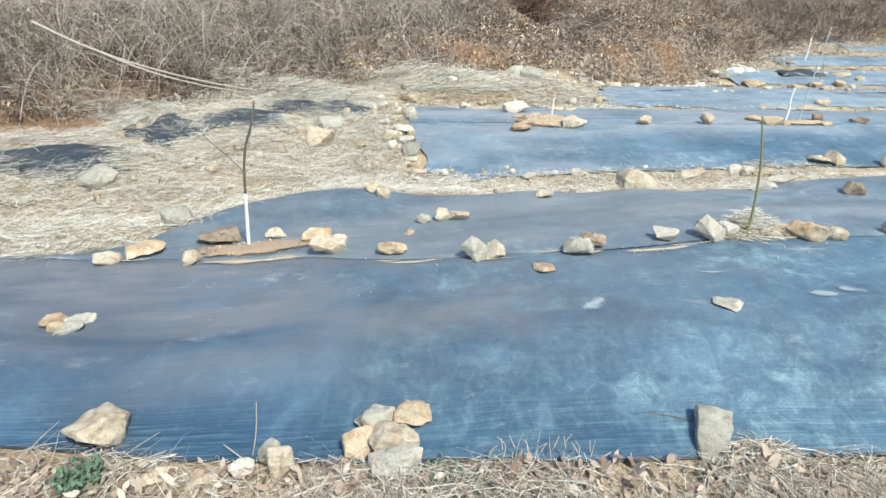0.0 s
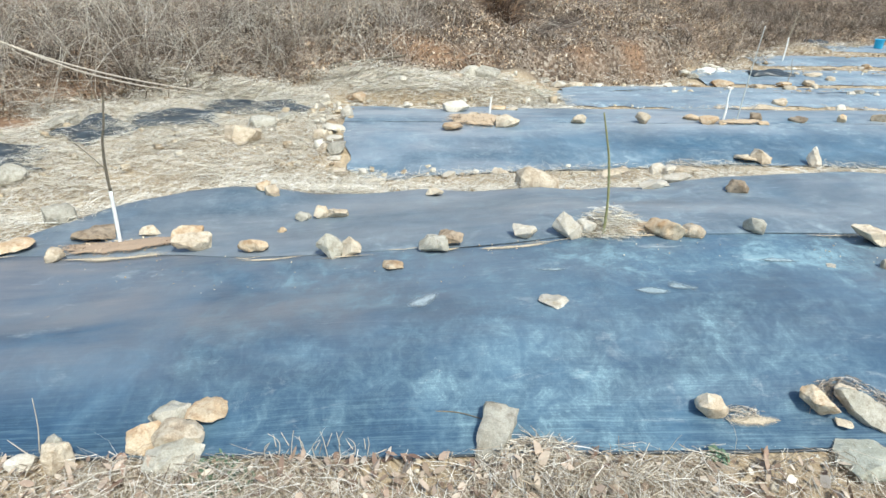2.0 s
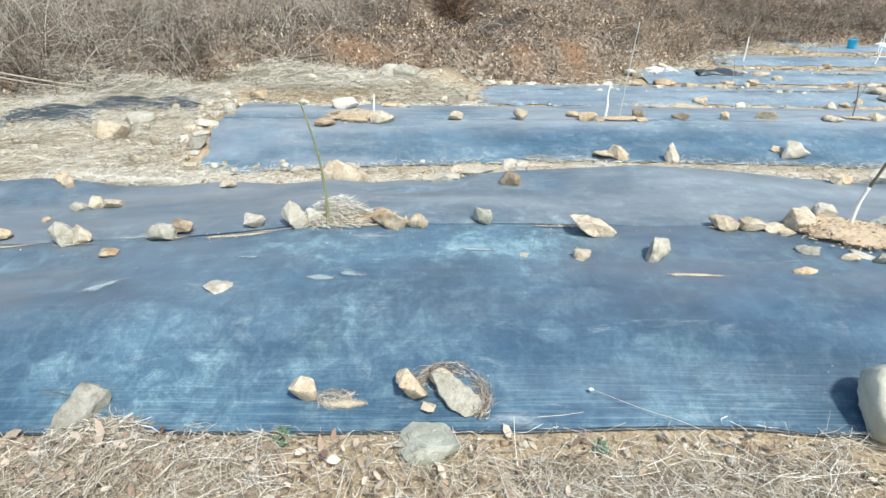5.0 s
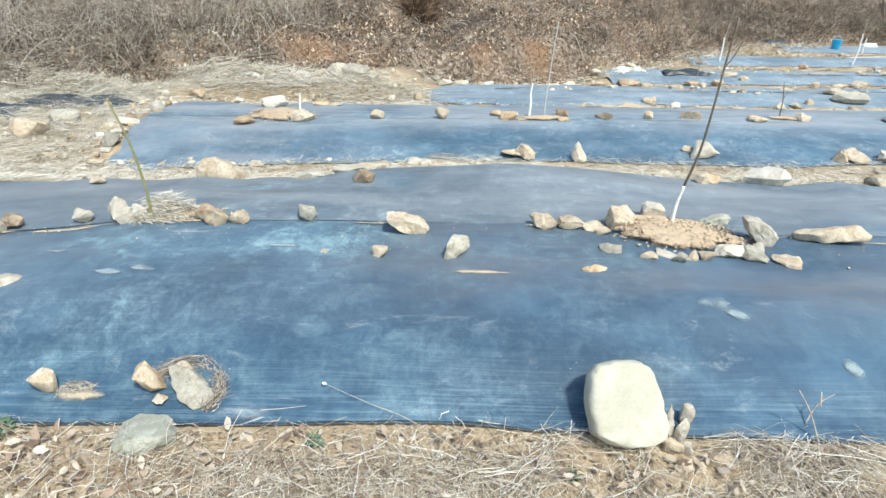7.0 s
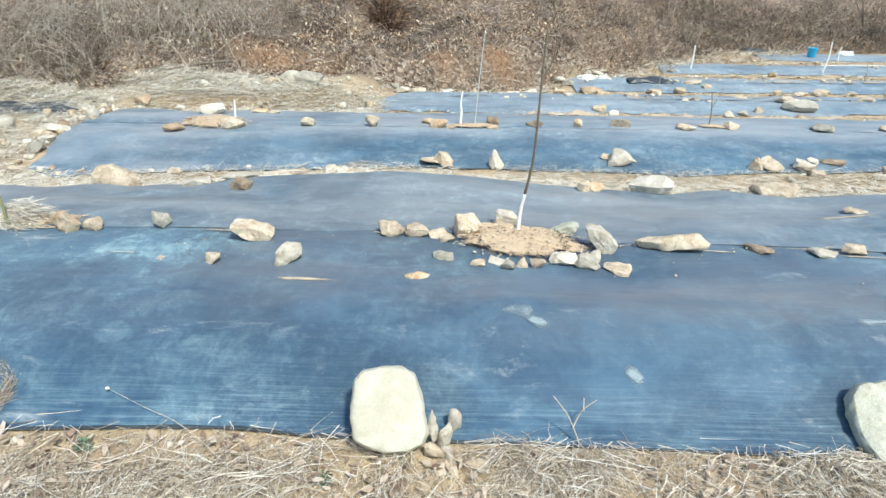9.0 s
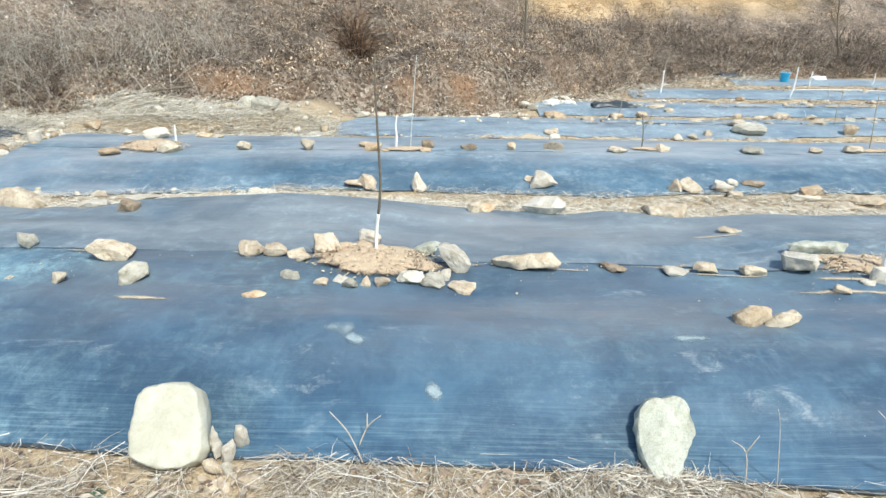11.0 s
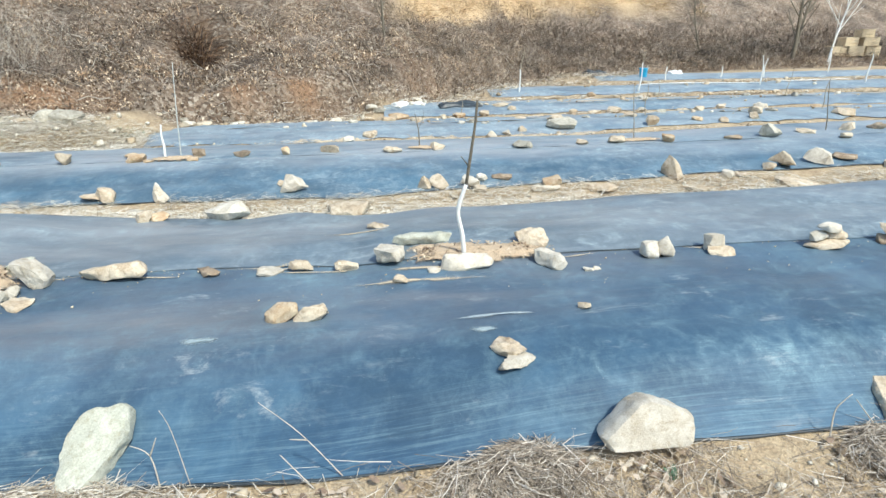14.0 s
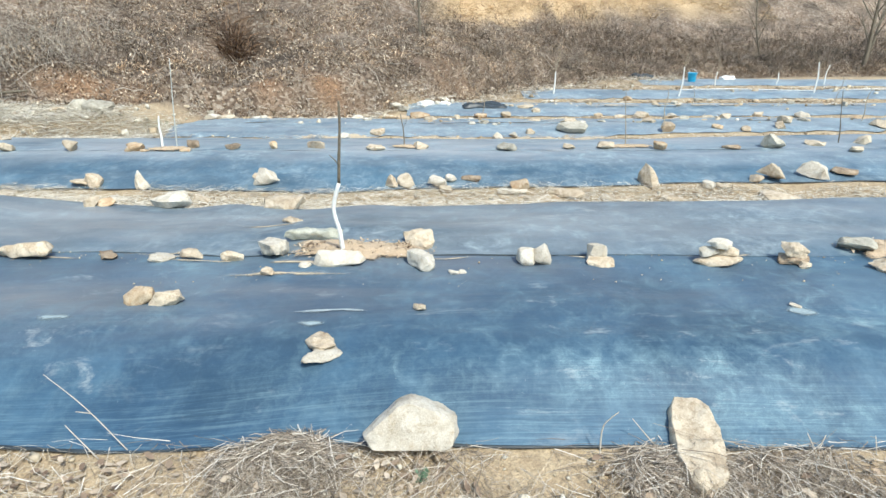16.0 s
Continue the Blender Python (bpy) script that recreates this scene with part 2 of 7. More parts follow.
LEAF = island_material("fallen_leaf", [(0.0, (0.07, 0.042, 0.026)), (0.35, (0.3, 0.205, 0.13)), (0.7, (0.56, 0.45, 0.325)), (1.0, (0.8, 0.73, 0.62))], broad=0.95)
TWIG = island_material("bare_twig", [(0.0, (0.09, 0.065, 0.048)), (0.5, (0.26, 0.2, 0.155)), (1.0, (0.68, 0.61, 0.52))], broad=0.7)
BRUSH = island_material("grey_brush", [(0.0, (0.035, 0.027, 0.021)), (0.5, (0.13, 0.1, 0.078)), (0.85, (0.32, 0.27, 0.22)), (1.0, (0.62, 0.56, 0.48))], broad=0.8)
CANE = island_material("pale_cane", [(0.0, (0.35, 0.295, 0.23)), (1.0, (0.66, 0.61, 0.52))])
BARK = plain_material("young_bark", (0.17, 0.145, 0.105), 0.75, 0.4, 60)
PALE_BARK = plain_material("pale_bark", (0.34, 0.29, 0.21), 0.75, 0.35, 50)
DARK_BRUSH = island_material("dark_brush", [(0.0, (0.025, 0.015, 0.01)), (0.5, (0.1, 0.058, 0.034)), (1.0, (0.33, 0.2, 0.11))])
FAR_BRUSH = island_material("warm_brush", [(0.0, (0.05, 0.034, 0.026)), (0.4, (0.2, 0.148, 0.112)), (0.75, (0.43, 0.335, 0.25)), (1.0, (0.74, 0.64, 0.52))], broad=0.8)
GREEN_BARK = plain_material("green_bark", (0.24, 0.24, 0.11), 0.7, 0.3, 60)
GOLD_GRASS = island_material("golden_grass", [(0.0, (0.3, 0.2, 0.1)), (0.5, (0.56, 0.42, 0.25)), (1.0, (0.74, 0.6, 0.4))], broad=0.4)
VERGE_LEAF = island_material("verge_leaf", [(0.0, (0.16, 0.1, 0.065)), (0.5, (0.4, 0.305, 0.215)), (1.0, (0.6, 0.51, 0.4))])
PINK_LEAF = island_material("bleached_leaf", [(0.0, (0.17, 0.1, 0.07)), (0.45, (0.36, 0.26, 0.19)), (0.85, (0.5, 0.4, 0.31)), (1.0, (0.66, 0.58, 0.47))])
LIME = plain_material("white_paint", (0.82, 0.82, 0.78), 0.6, 0.08, 40)
GRIT_SOIL = loose_material("gritty_soil", (0.55, 0.42, 0.285), 0.12)
RED_SOIL = loose_material("reddish_soil", (0.43, 0.31, 0.21), 0.12)
DARK_MULCH = island_material("dark_chip", [(0.0, (0.09, 0.06, 0.04)), (0.5, (0.28, 0.2, 0.13)), (1.0, (0.55, 0.44, 0.31))])
CRUMB = island_material("soil_crumb", [(0.0, (0.36, 0.26, 0.165)), (0.5, (0.55, 0.43, 0.285)), (1.0, (0.7, 0.6, 0.45))], 0.9)
BLUE = plain_material("blue_plastic", (0.04, 0.46, 0.74), 0.4, 0.15, 8, 0.05)
WHITE_PLASTIC = plain_material("white_plastic", (0.8, 0.8, 0.78), 0.5, 0.08, 12, 0.1)
GREEN = island_material("green_weed", [(0.0, (0.06, 0.11, 0.065)), (1.0, (0.17, 0.25, 0.15))])
STAKE = plain_material("weathered_stake", (0.5, 0.52, 0.49), 0.7, 0.2, 40)
PINE = plain_material("pale_board", (0.62, 0.5, 0.33), 0.7, 0.2, 14)

# ---- the lie of the land ----
def lerp_table(v, xs, zs):
    if v <= xs[0]: return zs[0]
    for i in range(len(xs) - 1):
        if v <= xs[i + 1]:
            f = (v - xs[i]) / (xs[i + 1] - xs[i])
            f = f * f * (3 - 2 * f) * 0.35 + f * 0.65
            return zs[i] + f * (zs[i + 1] - zs[i])
    return zs[-1]

NEAR_Y = (0.0, 1.3, 1.62, 1.74, 1.85, 2.0, 2.2, 2.45, 2.7, 3.0, 3.3, 3.7, 4.2, 4.6, 4.85, 5.2, 5.6, 6.2, 6.5, 6.7, 7.0, 7.5, 8.0, 8.5, 9.0, 9.5, 9.8)
NEAR_Z = (-0.1, -0.03, 0.05, 0.09, 0.14, 0.22, 0.28, 0.325, 0.35, 0.365, 0.375, 0.37, 0.33, 0.27, 0.2, -0.02, -0.15, -0.18, -0.14, -0.09, -0.02, 0.06, 0.1, 0.1, 0.07, 0.02, -0.08)
FAR_Y = (9.8, 10.3, 11.0, 11.4, 11.8, 12.3, 12.8, 13.6, 14.2, 14.8, 15.8, 16.3, 17.2, 18.0, 19.0, 20.5, 21.0, 22.0, 23.0, 24.0, 26.0, 27.0, 28.0, 29.0, 60.0)
FAR_Z = (-0.08, -0.3, -0.38, -0.36, -0.3, -0.24, -0.22, -0.25, -0.35, -0.5, -0.55, -0.5, -0.38, -0.38, -0.55, -0.6, -0.55, -0.42, -0.45, -0.6, -0.6, -0.45, -0.45, -0.6, -0.7)
CREST_X = (-3.0, -1.6, -0.9, -0.55, -0.25, 0.2, 0.75, 1.2, 1.75, 2.15, 2.4, 2.75, 3.1, 3.5, 4.05, 4.5, 5.0, 5.55, 6.1, 6.6, 7.05, 7.5, 7.85, 8.2, 8.8, 9.5, 10.1, 10.7, 11.5, 12.5, 13.4, 16.0)
CREST_Z = (0.1, 0.17, 0.19, 0.18, 0.145, 0.152, 0.207, 0.185, 0.223, 0.195, 0.22, 0.221, 0.3, 0.34, 0.373, 0.398, 0.37, 0.333, 0.291, 0.259, 0.235, 0.286, 0.257, 0.243, 0.296, 0.308, 0.322, 0.356, 0.359, 0.37, 0.399, 0.42)
def smooth(a, b, v):
    f = min(1.0, max(0.0, (v - a) / (b - a)))
    return f * f * (3 - 2 * f)
def row_y(x):
    return 3.36 - 0.21 * smooth(7.0, 9.4, x) + 0.24 * smooth(0.3, -2.0, x)
def field(x, y):
    v = y + (3.3 - row_y(x)) * smooth(6.5, 4.0, y)
    z = lerp_table(v, NEAR_Y, NEAR_Z) if v < 9.8 else lerp_table(v, FAR_Y, FAR_Z)
    z += (lerp_table(x, CREST_X, CREST_Z) - 0.255) * smooth(3.6, 4.7, y) * smooth(5.3, 4.8, y)
    near = smooth(4.7, 3.7, y) * smooth(1.0, 2.2, y)
    z += near * (-0.19 * smooth(1.8, -1.6, x) - 0.02 * smooth(4.0, 0.0, x) + 0.04 * smooth(7.5, 10.0, x))
    low = smooth(2.3, 2.9, y) * smooth(4.9, 4.2, y)
    z -= low * (0.065 * smooth(2.2, 1.0, x) + 0.05 * smooth(-0.9, -1.9, x) + 0.055 * smooth(5.1, 5.8, x) * smooth(8.6, 7.9, x) + 0.022 * smooth(8.7, 9.6, x))
    z += 0.1 * smooth(12.0, 17.0, x) * smooth(7.0, 10.0, y) * smooth(16, 11, y)
    z += 0.1 * smooth(7.8, 10.0, x) * smooth(2.35, 1.85, y)
    z -= 0.05 * smooth(3.4, 2.2, x) * smooth(-1.6, 0.0, x) * smooth(1.7, 1.95, y) * smooth(2.4, 2.0, y)
    return z
# hill foot: y as a function of x
FOOT_X = (-14.0, -8.0, -5.0, -3.0, -1.0, 1.5, 4.0, 6.5, 9.0, 11.0, 14.0, 18.0, 24.0, 32.0, 60.0)
FOOT_Y = (5.5, 6.6, 8.0, 9.6, 11.4, 13.0, 14.6, 15.6, 18.0, 21.0, 25.0, 28.5, 31.0, 32.5, 36.0)
def foot(x): return lerp_table(x, FOOT_X, FOOT_Y)
def rough_edge(y):
    # x where the film of the beds begins, grass left of it
    return lerp_table(y, (4.0, 4.9, 6.5, 9.8, 10.6, 12.0, 14.5, 16.0, 18.0, 30.0), (-3.2, -1.2, -0.75, -0.95, 1.7, 2.6, 3.4, 6.5, 9.0, 16.0))
def straw_bank(x, y):
    d = foot(x) - y
    return -0.12 + 0.3 * smooth(5.5, 0.5, d) + 0.05 * math.sin(x * 1.3 + y * 0.7)
def ground(x, y):
    z = field(x, y)
    if y > 3.9:
        k = smooth(0.5, -0.5, x - rough_edge(y)) * smooth(3.9, 4.9, y)
        z += k * (straw_bank(x, y) - z)
    d = y - foot(x)
    if d > 0:
        z += 0.2 * d + 0.3 * smooth(0.0, 1.4, d) + (0.3 * smooth(5.0, 16.0, d) * (min(d, 40.0) - 5) if d > 5 else 0)
        z += 0.95 * math.exp(-((x - 2.9) / 1.3) ** 2) * smooth(18.7, 19.5, y) * smooth(22.5, 19.8, y) - 0.2 * math.exp(-((x - 2.9) / 0.6) ** 2 - ((y - 18.5) / 0.7) ** 2)
        z -= 0.45 * math.exp(-((x - 3.2) / 1.1) ** 2) * smooth(15.0, 16.4, y) * smooth(20.0, 18.9, y)
    return z


# ---- mesh helpers ----
def raw_mesh(name, verts, faces, mat, smooth_faces=True):
    me = bpy.data.meshes.new(name)
    me.from_pydata([tuple(v) for v in verts], [], faces)
    me.materials.append(mat)
    if smooth_faces:
        me.polygons.foreach_set("use_smooth", [True] * len(me.polygons))
    me.update()
    return me


def array_mesh(name, verts, quads, mat, smooth_faces=False):
    """A mesh from number arrays: verts (n, 3), quads (m, 4)."""
    me = bpy.data.meshes.new(name)
    nv, nq = len(verts), len(quads)
    me.vertices.add(nv)
    me.vertices.foreach_set("co", np.asarray(verts, dtype=np.float32).ravel())
    me.loops.add(nq * 4)
    me.loops.foreach_set("vertex_index", np.asarray(quads, dtype=np.int32).ravel())
    me.polygons.add(nq)
    me.polygons.foreach_set("loop_start", np.arange(nq, dtype=np.int32) * 4)
    me.polygons.foreach_set("loop_total", np.full(nq, 4, dtype=np.int32))
    if smooth_faces:
        me.polygons.foreach_set("use_smooth", np.ones(nq, dtype=bool))
    me.materials.append(mat)
    me.update(calc_edges=True)
    return me


def part(name, bm, mat, parent, label=""):
    me = bpy.data.meshes.new(name)
    bm.to_mesh(me)
    bm.free()
    me.materials.append(mat)
    ob = new(name, me)
    ob.parent = parent
    return tagged(ob, label)


def bumps(x, y, s, seed=0.0):
    return noise.noise(Vector((x * s + seed, y * s - seed, seed)))


# ---- ground: one sheet with the beds, the furrows and the hillside ----
def spaced(*spans):
    out = []
    for a, b, step in spans:
        n = max(1, round((b - a) / step))
        out += [a + (b - a) * i / n for i in range(n)]
    return out + [spans[-1][1]]


# places where the hillside's rusty soil lies bare: x, y and half widths
RED_SOIL_SPOTS = ((2.9, 18.6, 0.6, 0.7), (-5.5, 7.8, 1.4, 0.9), (-4.4, 8.8, 0.8, 0.5), (6.2, 16.1, 0.5, 0.3), (4.6, 15.6, 0.4, 0.3), (0.6, 13.6, 1.2, 0.5), (9.5, 20.0, 1.6, 1.2))


def clearing(x, y):
    """How far a place belongs to the sunny grass clearing up the hill."""
    d = y - foot(x) + 1.8 * bumps(x, y, 0.35, 4.0)
    d -= 3.5 * smooth(13, 18, x)
    return smooth(6.6, 8.6, d) * smooth(8.2, 10.5, x) * smooth(33, 26, x)


def build_ground():
    xs = spaced((-400, -100, 60), (-100, -30, 14), (-30, -9, 1.5), (-9, 15, 0.13), (15, 34, 0.4), (34, 60, 1.5), (60, 140, 16), (140, 420, 70))
    ys = spaced((-400, -60, 70), (-60, -4, 8), (-4, 1.0, 0.6), (1.0, 2.2, 0.06), (2.2, 6.0, 0.12), (6, 21, 0.16), (21, 34, 0.3), (34, 60, 1.2), (60, 140, 16), (140, 420, 70))
    verts, mask, red, dry = [], [], [], []
    for y in ys:
        for x in xs:
            z = ground(x, y) + 0.02 * bumps(x, y, 2.3) + 0.012 * bumps(x, y, 7.0, 3.0)
            d = y - foot(x)
            if d > 0.4:
                z += 0.18 * min(1, d) * bumps(x, y, 0.8, 9.0) + 0.07 * bumps(x, y, 2.6, 5.0)
            verts.append((x, y, z))
            red.append(min(1.0, max(math.exp(-((x - cx) / rx) ** 2 - ((y - cy) / ry) ** 2) for cx, cy, rx, ry in RED_SOIL_SPOTS) * (0.4 if y > 17.5 else 1.3) + 0.35 * bumps(x, y, 2.6, 6.0)))
            dry.append(clearing(x, y))
            mask.append(max(math.exp(-((x + 5.4) / 1.2) ** 2 - ((y - 7.4) / 0.8) ** 2) * 1.3, min(1.0, smooth(-0.9, 0.2, d + 0.5 * bumps(x, y, 0.9, 2.0)))))
    nx = len(xs)
    faces = [(j * nx + i, j * nx + i + 1, (j + 1) * nx + i + 1, (j + 1) * nx + i) for j in range(len(ys) - 1) for i in range(nx - 1)]
    me = raw_mesh("ground", verts, faces, SOIL)
    at = me.attributes.new("slope_soil", "FLOAT", "POINT")
    at.data.foreach_set("value", mask)
    me.attributes.new("red_soil", "FLOAT", "POINT").data.foreach_set("value", [max(0.0, r) for r in red])
    me.attributes.new("dry_grass", "FLOAT", "POINT").data.foreach_set("value", dry)
    return tagged(new("ground", me), "dry tan field soil rising into a brown hillside", "ground", kind="structure")


build_ground()


# ---- the film sheets ----
def front_1(x):
    return lerp_table(x, (-4.5, -3.5, -2.1, -1.1, 0, 0.8, 2.4, 3.3, 4.1, 4.5, 5.5, 6.5, 7.4, 8.4, 9.8, 11.5, 14, 24), (2.2, 2.05, 1.92, 1.81, 1.72, 1.69, 1.69, 1.72, 1.74, 1.70, 1.69, 1.68, 1.62, 1.57, 1.48, 1.48, 1.5, 1.7))


def back_1(x):
    return lerp_table(x, (-3.3, -2.75, -2.44, -2.1, -1.6, -1.0, 3.0, 9.0, 24.0), (3.56, 3.66, 3.86, 4.27, 4.65, 4.84, 4.82, 4.8, 4.95))


def row_2(x):
    return 8.05 + 0.015 * x


def front_2(x):
    return lerp_table(x, (-1, 0.3, 0.6, 1.5, 2.5, 4.4, 6, 8, 9, 11, 13.3, 26), (6.2, 6.2, 6.33, 6.42, 6.52, 6.65, 6.64, 6.57, 6.67, 6.76, 6.87, 7.2))


def second_end(y):
    return lerp_table(y, (6.15, 6.5, 6.7, 7.0, 7.45, 8.2, 9.0, 9.8), (0.1, -0.22, -0.2, -0.3, -0.42, -0.45, -0.52, -0.62))


def crinkle(x, y, seed):
    return 0.016 * bumps(x * 0.5, y * 2.2, 1.3, seed + 4) + 0.009 * bumps(x * 0.5, y * 3.0, 4.5, seed + 7) + 0.014 * bumps(x * 1.2 + y, y * 1.1, 1.1, seed + 1) + 0.014


def on_film(x, y):
    """Height of the film's upper side, or of the ground where no film lies."""
    z = ground(x, y)
    if front_1(x) < y < row_y(x) - 0.02:
        return z + 0.016 + crinkle(x, y, 0.0)
    if row_y(x) - 0.02 <= y < back_1(x):
        return z + 0.026 + crinkle(x, y, 11.0)
    if front_2(x) < y < 9.78 and x > second_end(y):
        return z + 0.02 + crinkle(x, y, 21.0 if y < row_2(x) else 31.0)
    return z + (0.02 if y > 11 else 0.0)


def film_dirt_sheen(x, y):
    """Dust, mud and hem strokes of the film at a place; dust and mud also carry painted reflections."""
    if y < row_y(x) - 0.01:
        dust = lerp_table(x, (-3.5, -1.5, -0.4, 0.5, 2.4, 3.3, 4.4, 6.0, 8.2, 9.2, 10.2, 12.5), (0.2, 0.26, 0.6, 0.86, 0.9, 0.78, 0.66, 0.6, 0.55, 0.65, 0.75, 0.7))
        dust *= 1.0 - 0.2 * smooth(2.35, 2.95, y) * (1 - smooth(1.4, 2.2, x) * smooth(4.2, 3.2, x))
        mud = lerp_table(x, (-3.5, -1.0, 0.2, 1.2, 2.6, 4.0, 5.5, 6.8, 8.2, 9.2, 10.5, 13), (1.0, 1.0, 0.8, 0.45, 0.35, 0.5, 0.7, 1.0, 1.0, 0.6, 0.3, 0.25))
        mud *= smooth(1.9, 2.6, y)
        right = smooth(4.4, 5.6, x) * smooth(9.2, 8.2, x)
        high = smooth(2.62, 3.0, y)
        dust *= 0.86 - 0.3 * smooth(2.4, 2.0, y) * right + 0.5 * high * smooth(2.4, 3.4, x) * smooth(10.5, 9.0, x)
        mud *= 1 - 0.6 * high * right
        dust += 0.5 * math.exp(-((x - 2.5) / 0.75) ** 2 - ((y - 2.95) / 0.22) ** 2)
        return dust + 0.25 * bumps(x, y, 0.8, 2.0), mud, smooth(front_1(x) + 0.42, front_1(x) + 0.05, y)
    if y < 5.6:
        dust = lerp_table(x, (-3.0, 0.0, 1.5, 2.6, 5.0, 8.0, 12.0), (0.3, 0.4, 0.68, 0.78, 0.85, 0.88, 0.95))
        mud = lerp_table(x, (-3.0, 2.0, 4.0, 7.0, 9.0, 12.0), (0.75, 0.95, 0.9, 1.0, 0.8, 0.7))
        return dust, mud * (0.6 + 0.4 * smooth(3.2, 3.8, y)), 0.0
    # mud rising to the second crest also stands in for reflected sky
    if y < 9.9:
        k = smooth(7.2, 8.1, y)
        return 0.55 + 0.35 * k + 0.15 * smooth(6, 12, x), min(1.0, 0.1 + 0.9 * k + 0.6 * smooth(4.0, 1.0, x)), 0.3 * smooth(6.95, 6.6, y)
    # far beds: dust and mud values also carry the pale sky's reflection
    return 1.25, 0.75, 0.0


def folded_edge(sheet, x0, x1, front, ragged, seed, r):
    """The rolled hem along a sheet's front edge."""
    n, sides, verts = round((x1 - x0) / 0.12), 6, []
    for i in range(n + 1):
        x = x0 + (x1 - x0) * i / n
        y = front(x) + ragged * bumps(x, 1.0, 1.7, seed)
        k = r * (0.7 + 0.6 * abs(bumps(x, 2.0, 3.0, 5.0)))
        for j in range(sides):
            a = j / sides * 6.2832
            verts.append((x, y + 1.6 * k * math.cos(a), ground(x, y) + 0.014 + k * math.sin(a)))
    faces = [(i * sides + j, (i + 1) * sides + j, (i + 1) * sides + (j + 1) % sides, i * sides + (j + 1) % sides) for i in range(n) for j in range(sides)]
    ob = new("folded_edge", raw_mesh("folded_edge", verts, faces, SCRAP))
    ob.parent = sheet
    return tagged(ob, "dark rolled hem of the film")


def film_sheet(x0, x1, lo, hi, lift, step_x, rows, label, wave=1.0, ragged=0.04, seed=0.0, mat=None, left=None):
    """A sheet of film laid over the ground between the lines lo(x) and hi(x); left(y) draws its ragged end."""
    n = round((x1 - x0) / step_x)
    verts = []
    for side in (0, 1):
        for j in range(rows + 1):
            for i in range(n + 1):
                x, f = x0 + (x1 - x0) * i / n, j / rows
                a, b = lo(x) + ragged * bumps(x, 1.0, 1.7, seed), hi(x) + ragged * bumps(x, 5.0, 1.7, seed)
                y = a + (b - a) * f
                if left and x < x0 + 2:
                    x += (left(y) + 0.07 * bumps(y, 3.0, 2.4, seed) - x0) * (1 - (x - x0) / 2)
                edge = min(1.0, 6 * min(f, 1 - f) + 0.15)
                w = crinkle(x, y, seed)
                verts.append((x, y, ground(x, y) + lift + 0.016 + wave * w * edge - 0.004 * side))
    k = (rows + 1) * (n + 1)
    faces = []
    for j in range(rows):
        for i in range(n):
            q = (j * (n + 1) + i, j * (n + 1) + i + 1, (j + 1) * (n + 1) + i + 1, (j + 1) * (n + 1) + i)
            faces += [q, tuple(k + v for v in reversed(q))]
    rim = [j * (n + 1) for j in range(rows + 1)], [j * (n + 1) + n for j in range(rows + 1)], list(range(n + 1)), [rows * (n + 1) + i for i in range(n + 1)]
    for line in rim:
        faces += [(a, b, b + k, a + k) for a, b in zip(line, line[1:])]
    me = raw_mesh("mulch_film", verts, faces, mat or FILM_FAR)
    dirt_sheen = [film_dirt_sheen(vx, vy) for vx, vy, vz in verts]
    for k, key in enumerate(("dust", "mud", "wrinkle_light")):
        me.attributes.new(key, "FLOAT", "POINT").data.foreach_set("value", [max(0.0, d[k]) for d in dirt_sheen])
    me.set_sharp_from_angle(angle=radians(40))
    ob = new("mulch_film", me)
    if lo(8.0) < 9:
        folded_edge(ob, x0 + (0.3 if left else 0.0), x1, lo, ragged, seed, 0.007 + 0.0006 * lo(8.0))
    else:
        for f in (0.08, 0.27, 0.5):   # the hem shows only here and there; soil covers the rest
            folded_edge(ob, x0 + f * (x1 - x0), x0 + (f + 0.06) * (x1 - x0), lo, ragged, seed, 0.009)
    return tagged(ob, label, "mulch film", "film sheets over the beds")


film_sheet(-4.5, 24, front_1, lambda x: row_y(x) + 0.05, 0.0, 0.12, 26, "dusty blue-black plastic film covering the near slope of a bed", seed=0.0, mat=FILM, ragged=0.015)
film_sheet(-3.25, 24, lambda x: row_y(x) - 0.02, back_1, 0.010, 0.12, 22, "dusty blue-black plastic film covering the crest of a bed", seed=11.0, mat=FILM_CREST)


def third_end(y):
    return lerp_table(y, (11.5, 12.2, 12.8, 13.3), (3.55, 3.45, 3.55, 4.0))


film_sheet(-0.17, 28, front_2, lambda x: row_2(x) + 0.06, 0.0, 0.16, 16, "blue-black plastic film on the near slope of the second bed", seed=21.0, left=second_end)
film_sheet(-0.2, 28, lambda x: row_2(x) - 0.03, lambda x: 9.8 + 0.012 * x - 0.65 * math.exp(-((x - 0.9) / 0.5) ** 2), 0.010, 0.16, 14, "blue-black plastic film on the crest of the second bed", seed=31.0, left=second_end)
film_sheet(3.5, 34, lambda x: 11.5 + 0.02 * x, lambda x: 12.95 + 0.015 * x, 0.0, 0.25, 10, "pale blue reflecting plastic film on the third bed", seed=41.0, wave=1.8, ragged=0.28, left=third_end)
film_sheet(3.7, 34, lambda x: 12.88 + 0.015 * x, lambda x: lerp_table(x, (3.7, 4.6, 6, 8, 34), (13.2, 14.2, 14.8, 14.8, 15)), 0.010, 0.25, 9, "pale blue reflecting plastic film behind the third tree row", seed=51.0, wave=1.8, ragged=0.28)
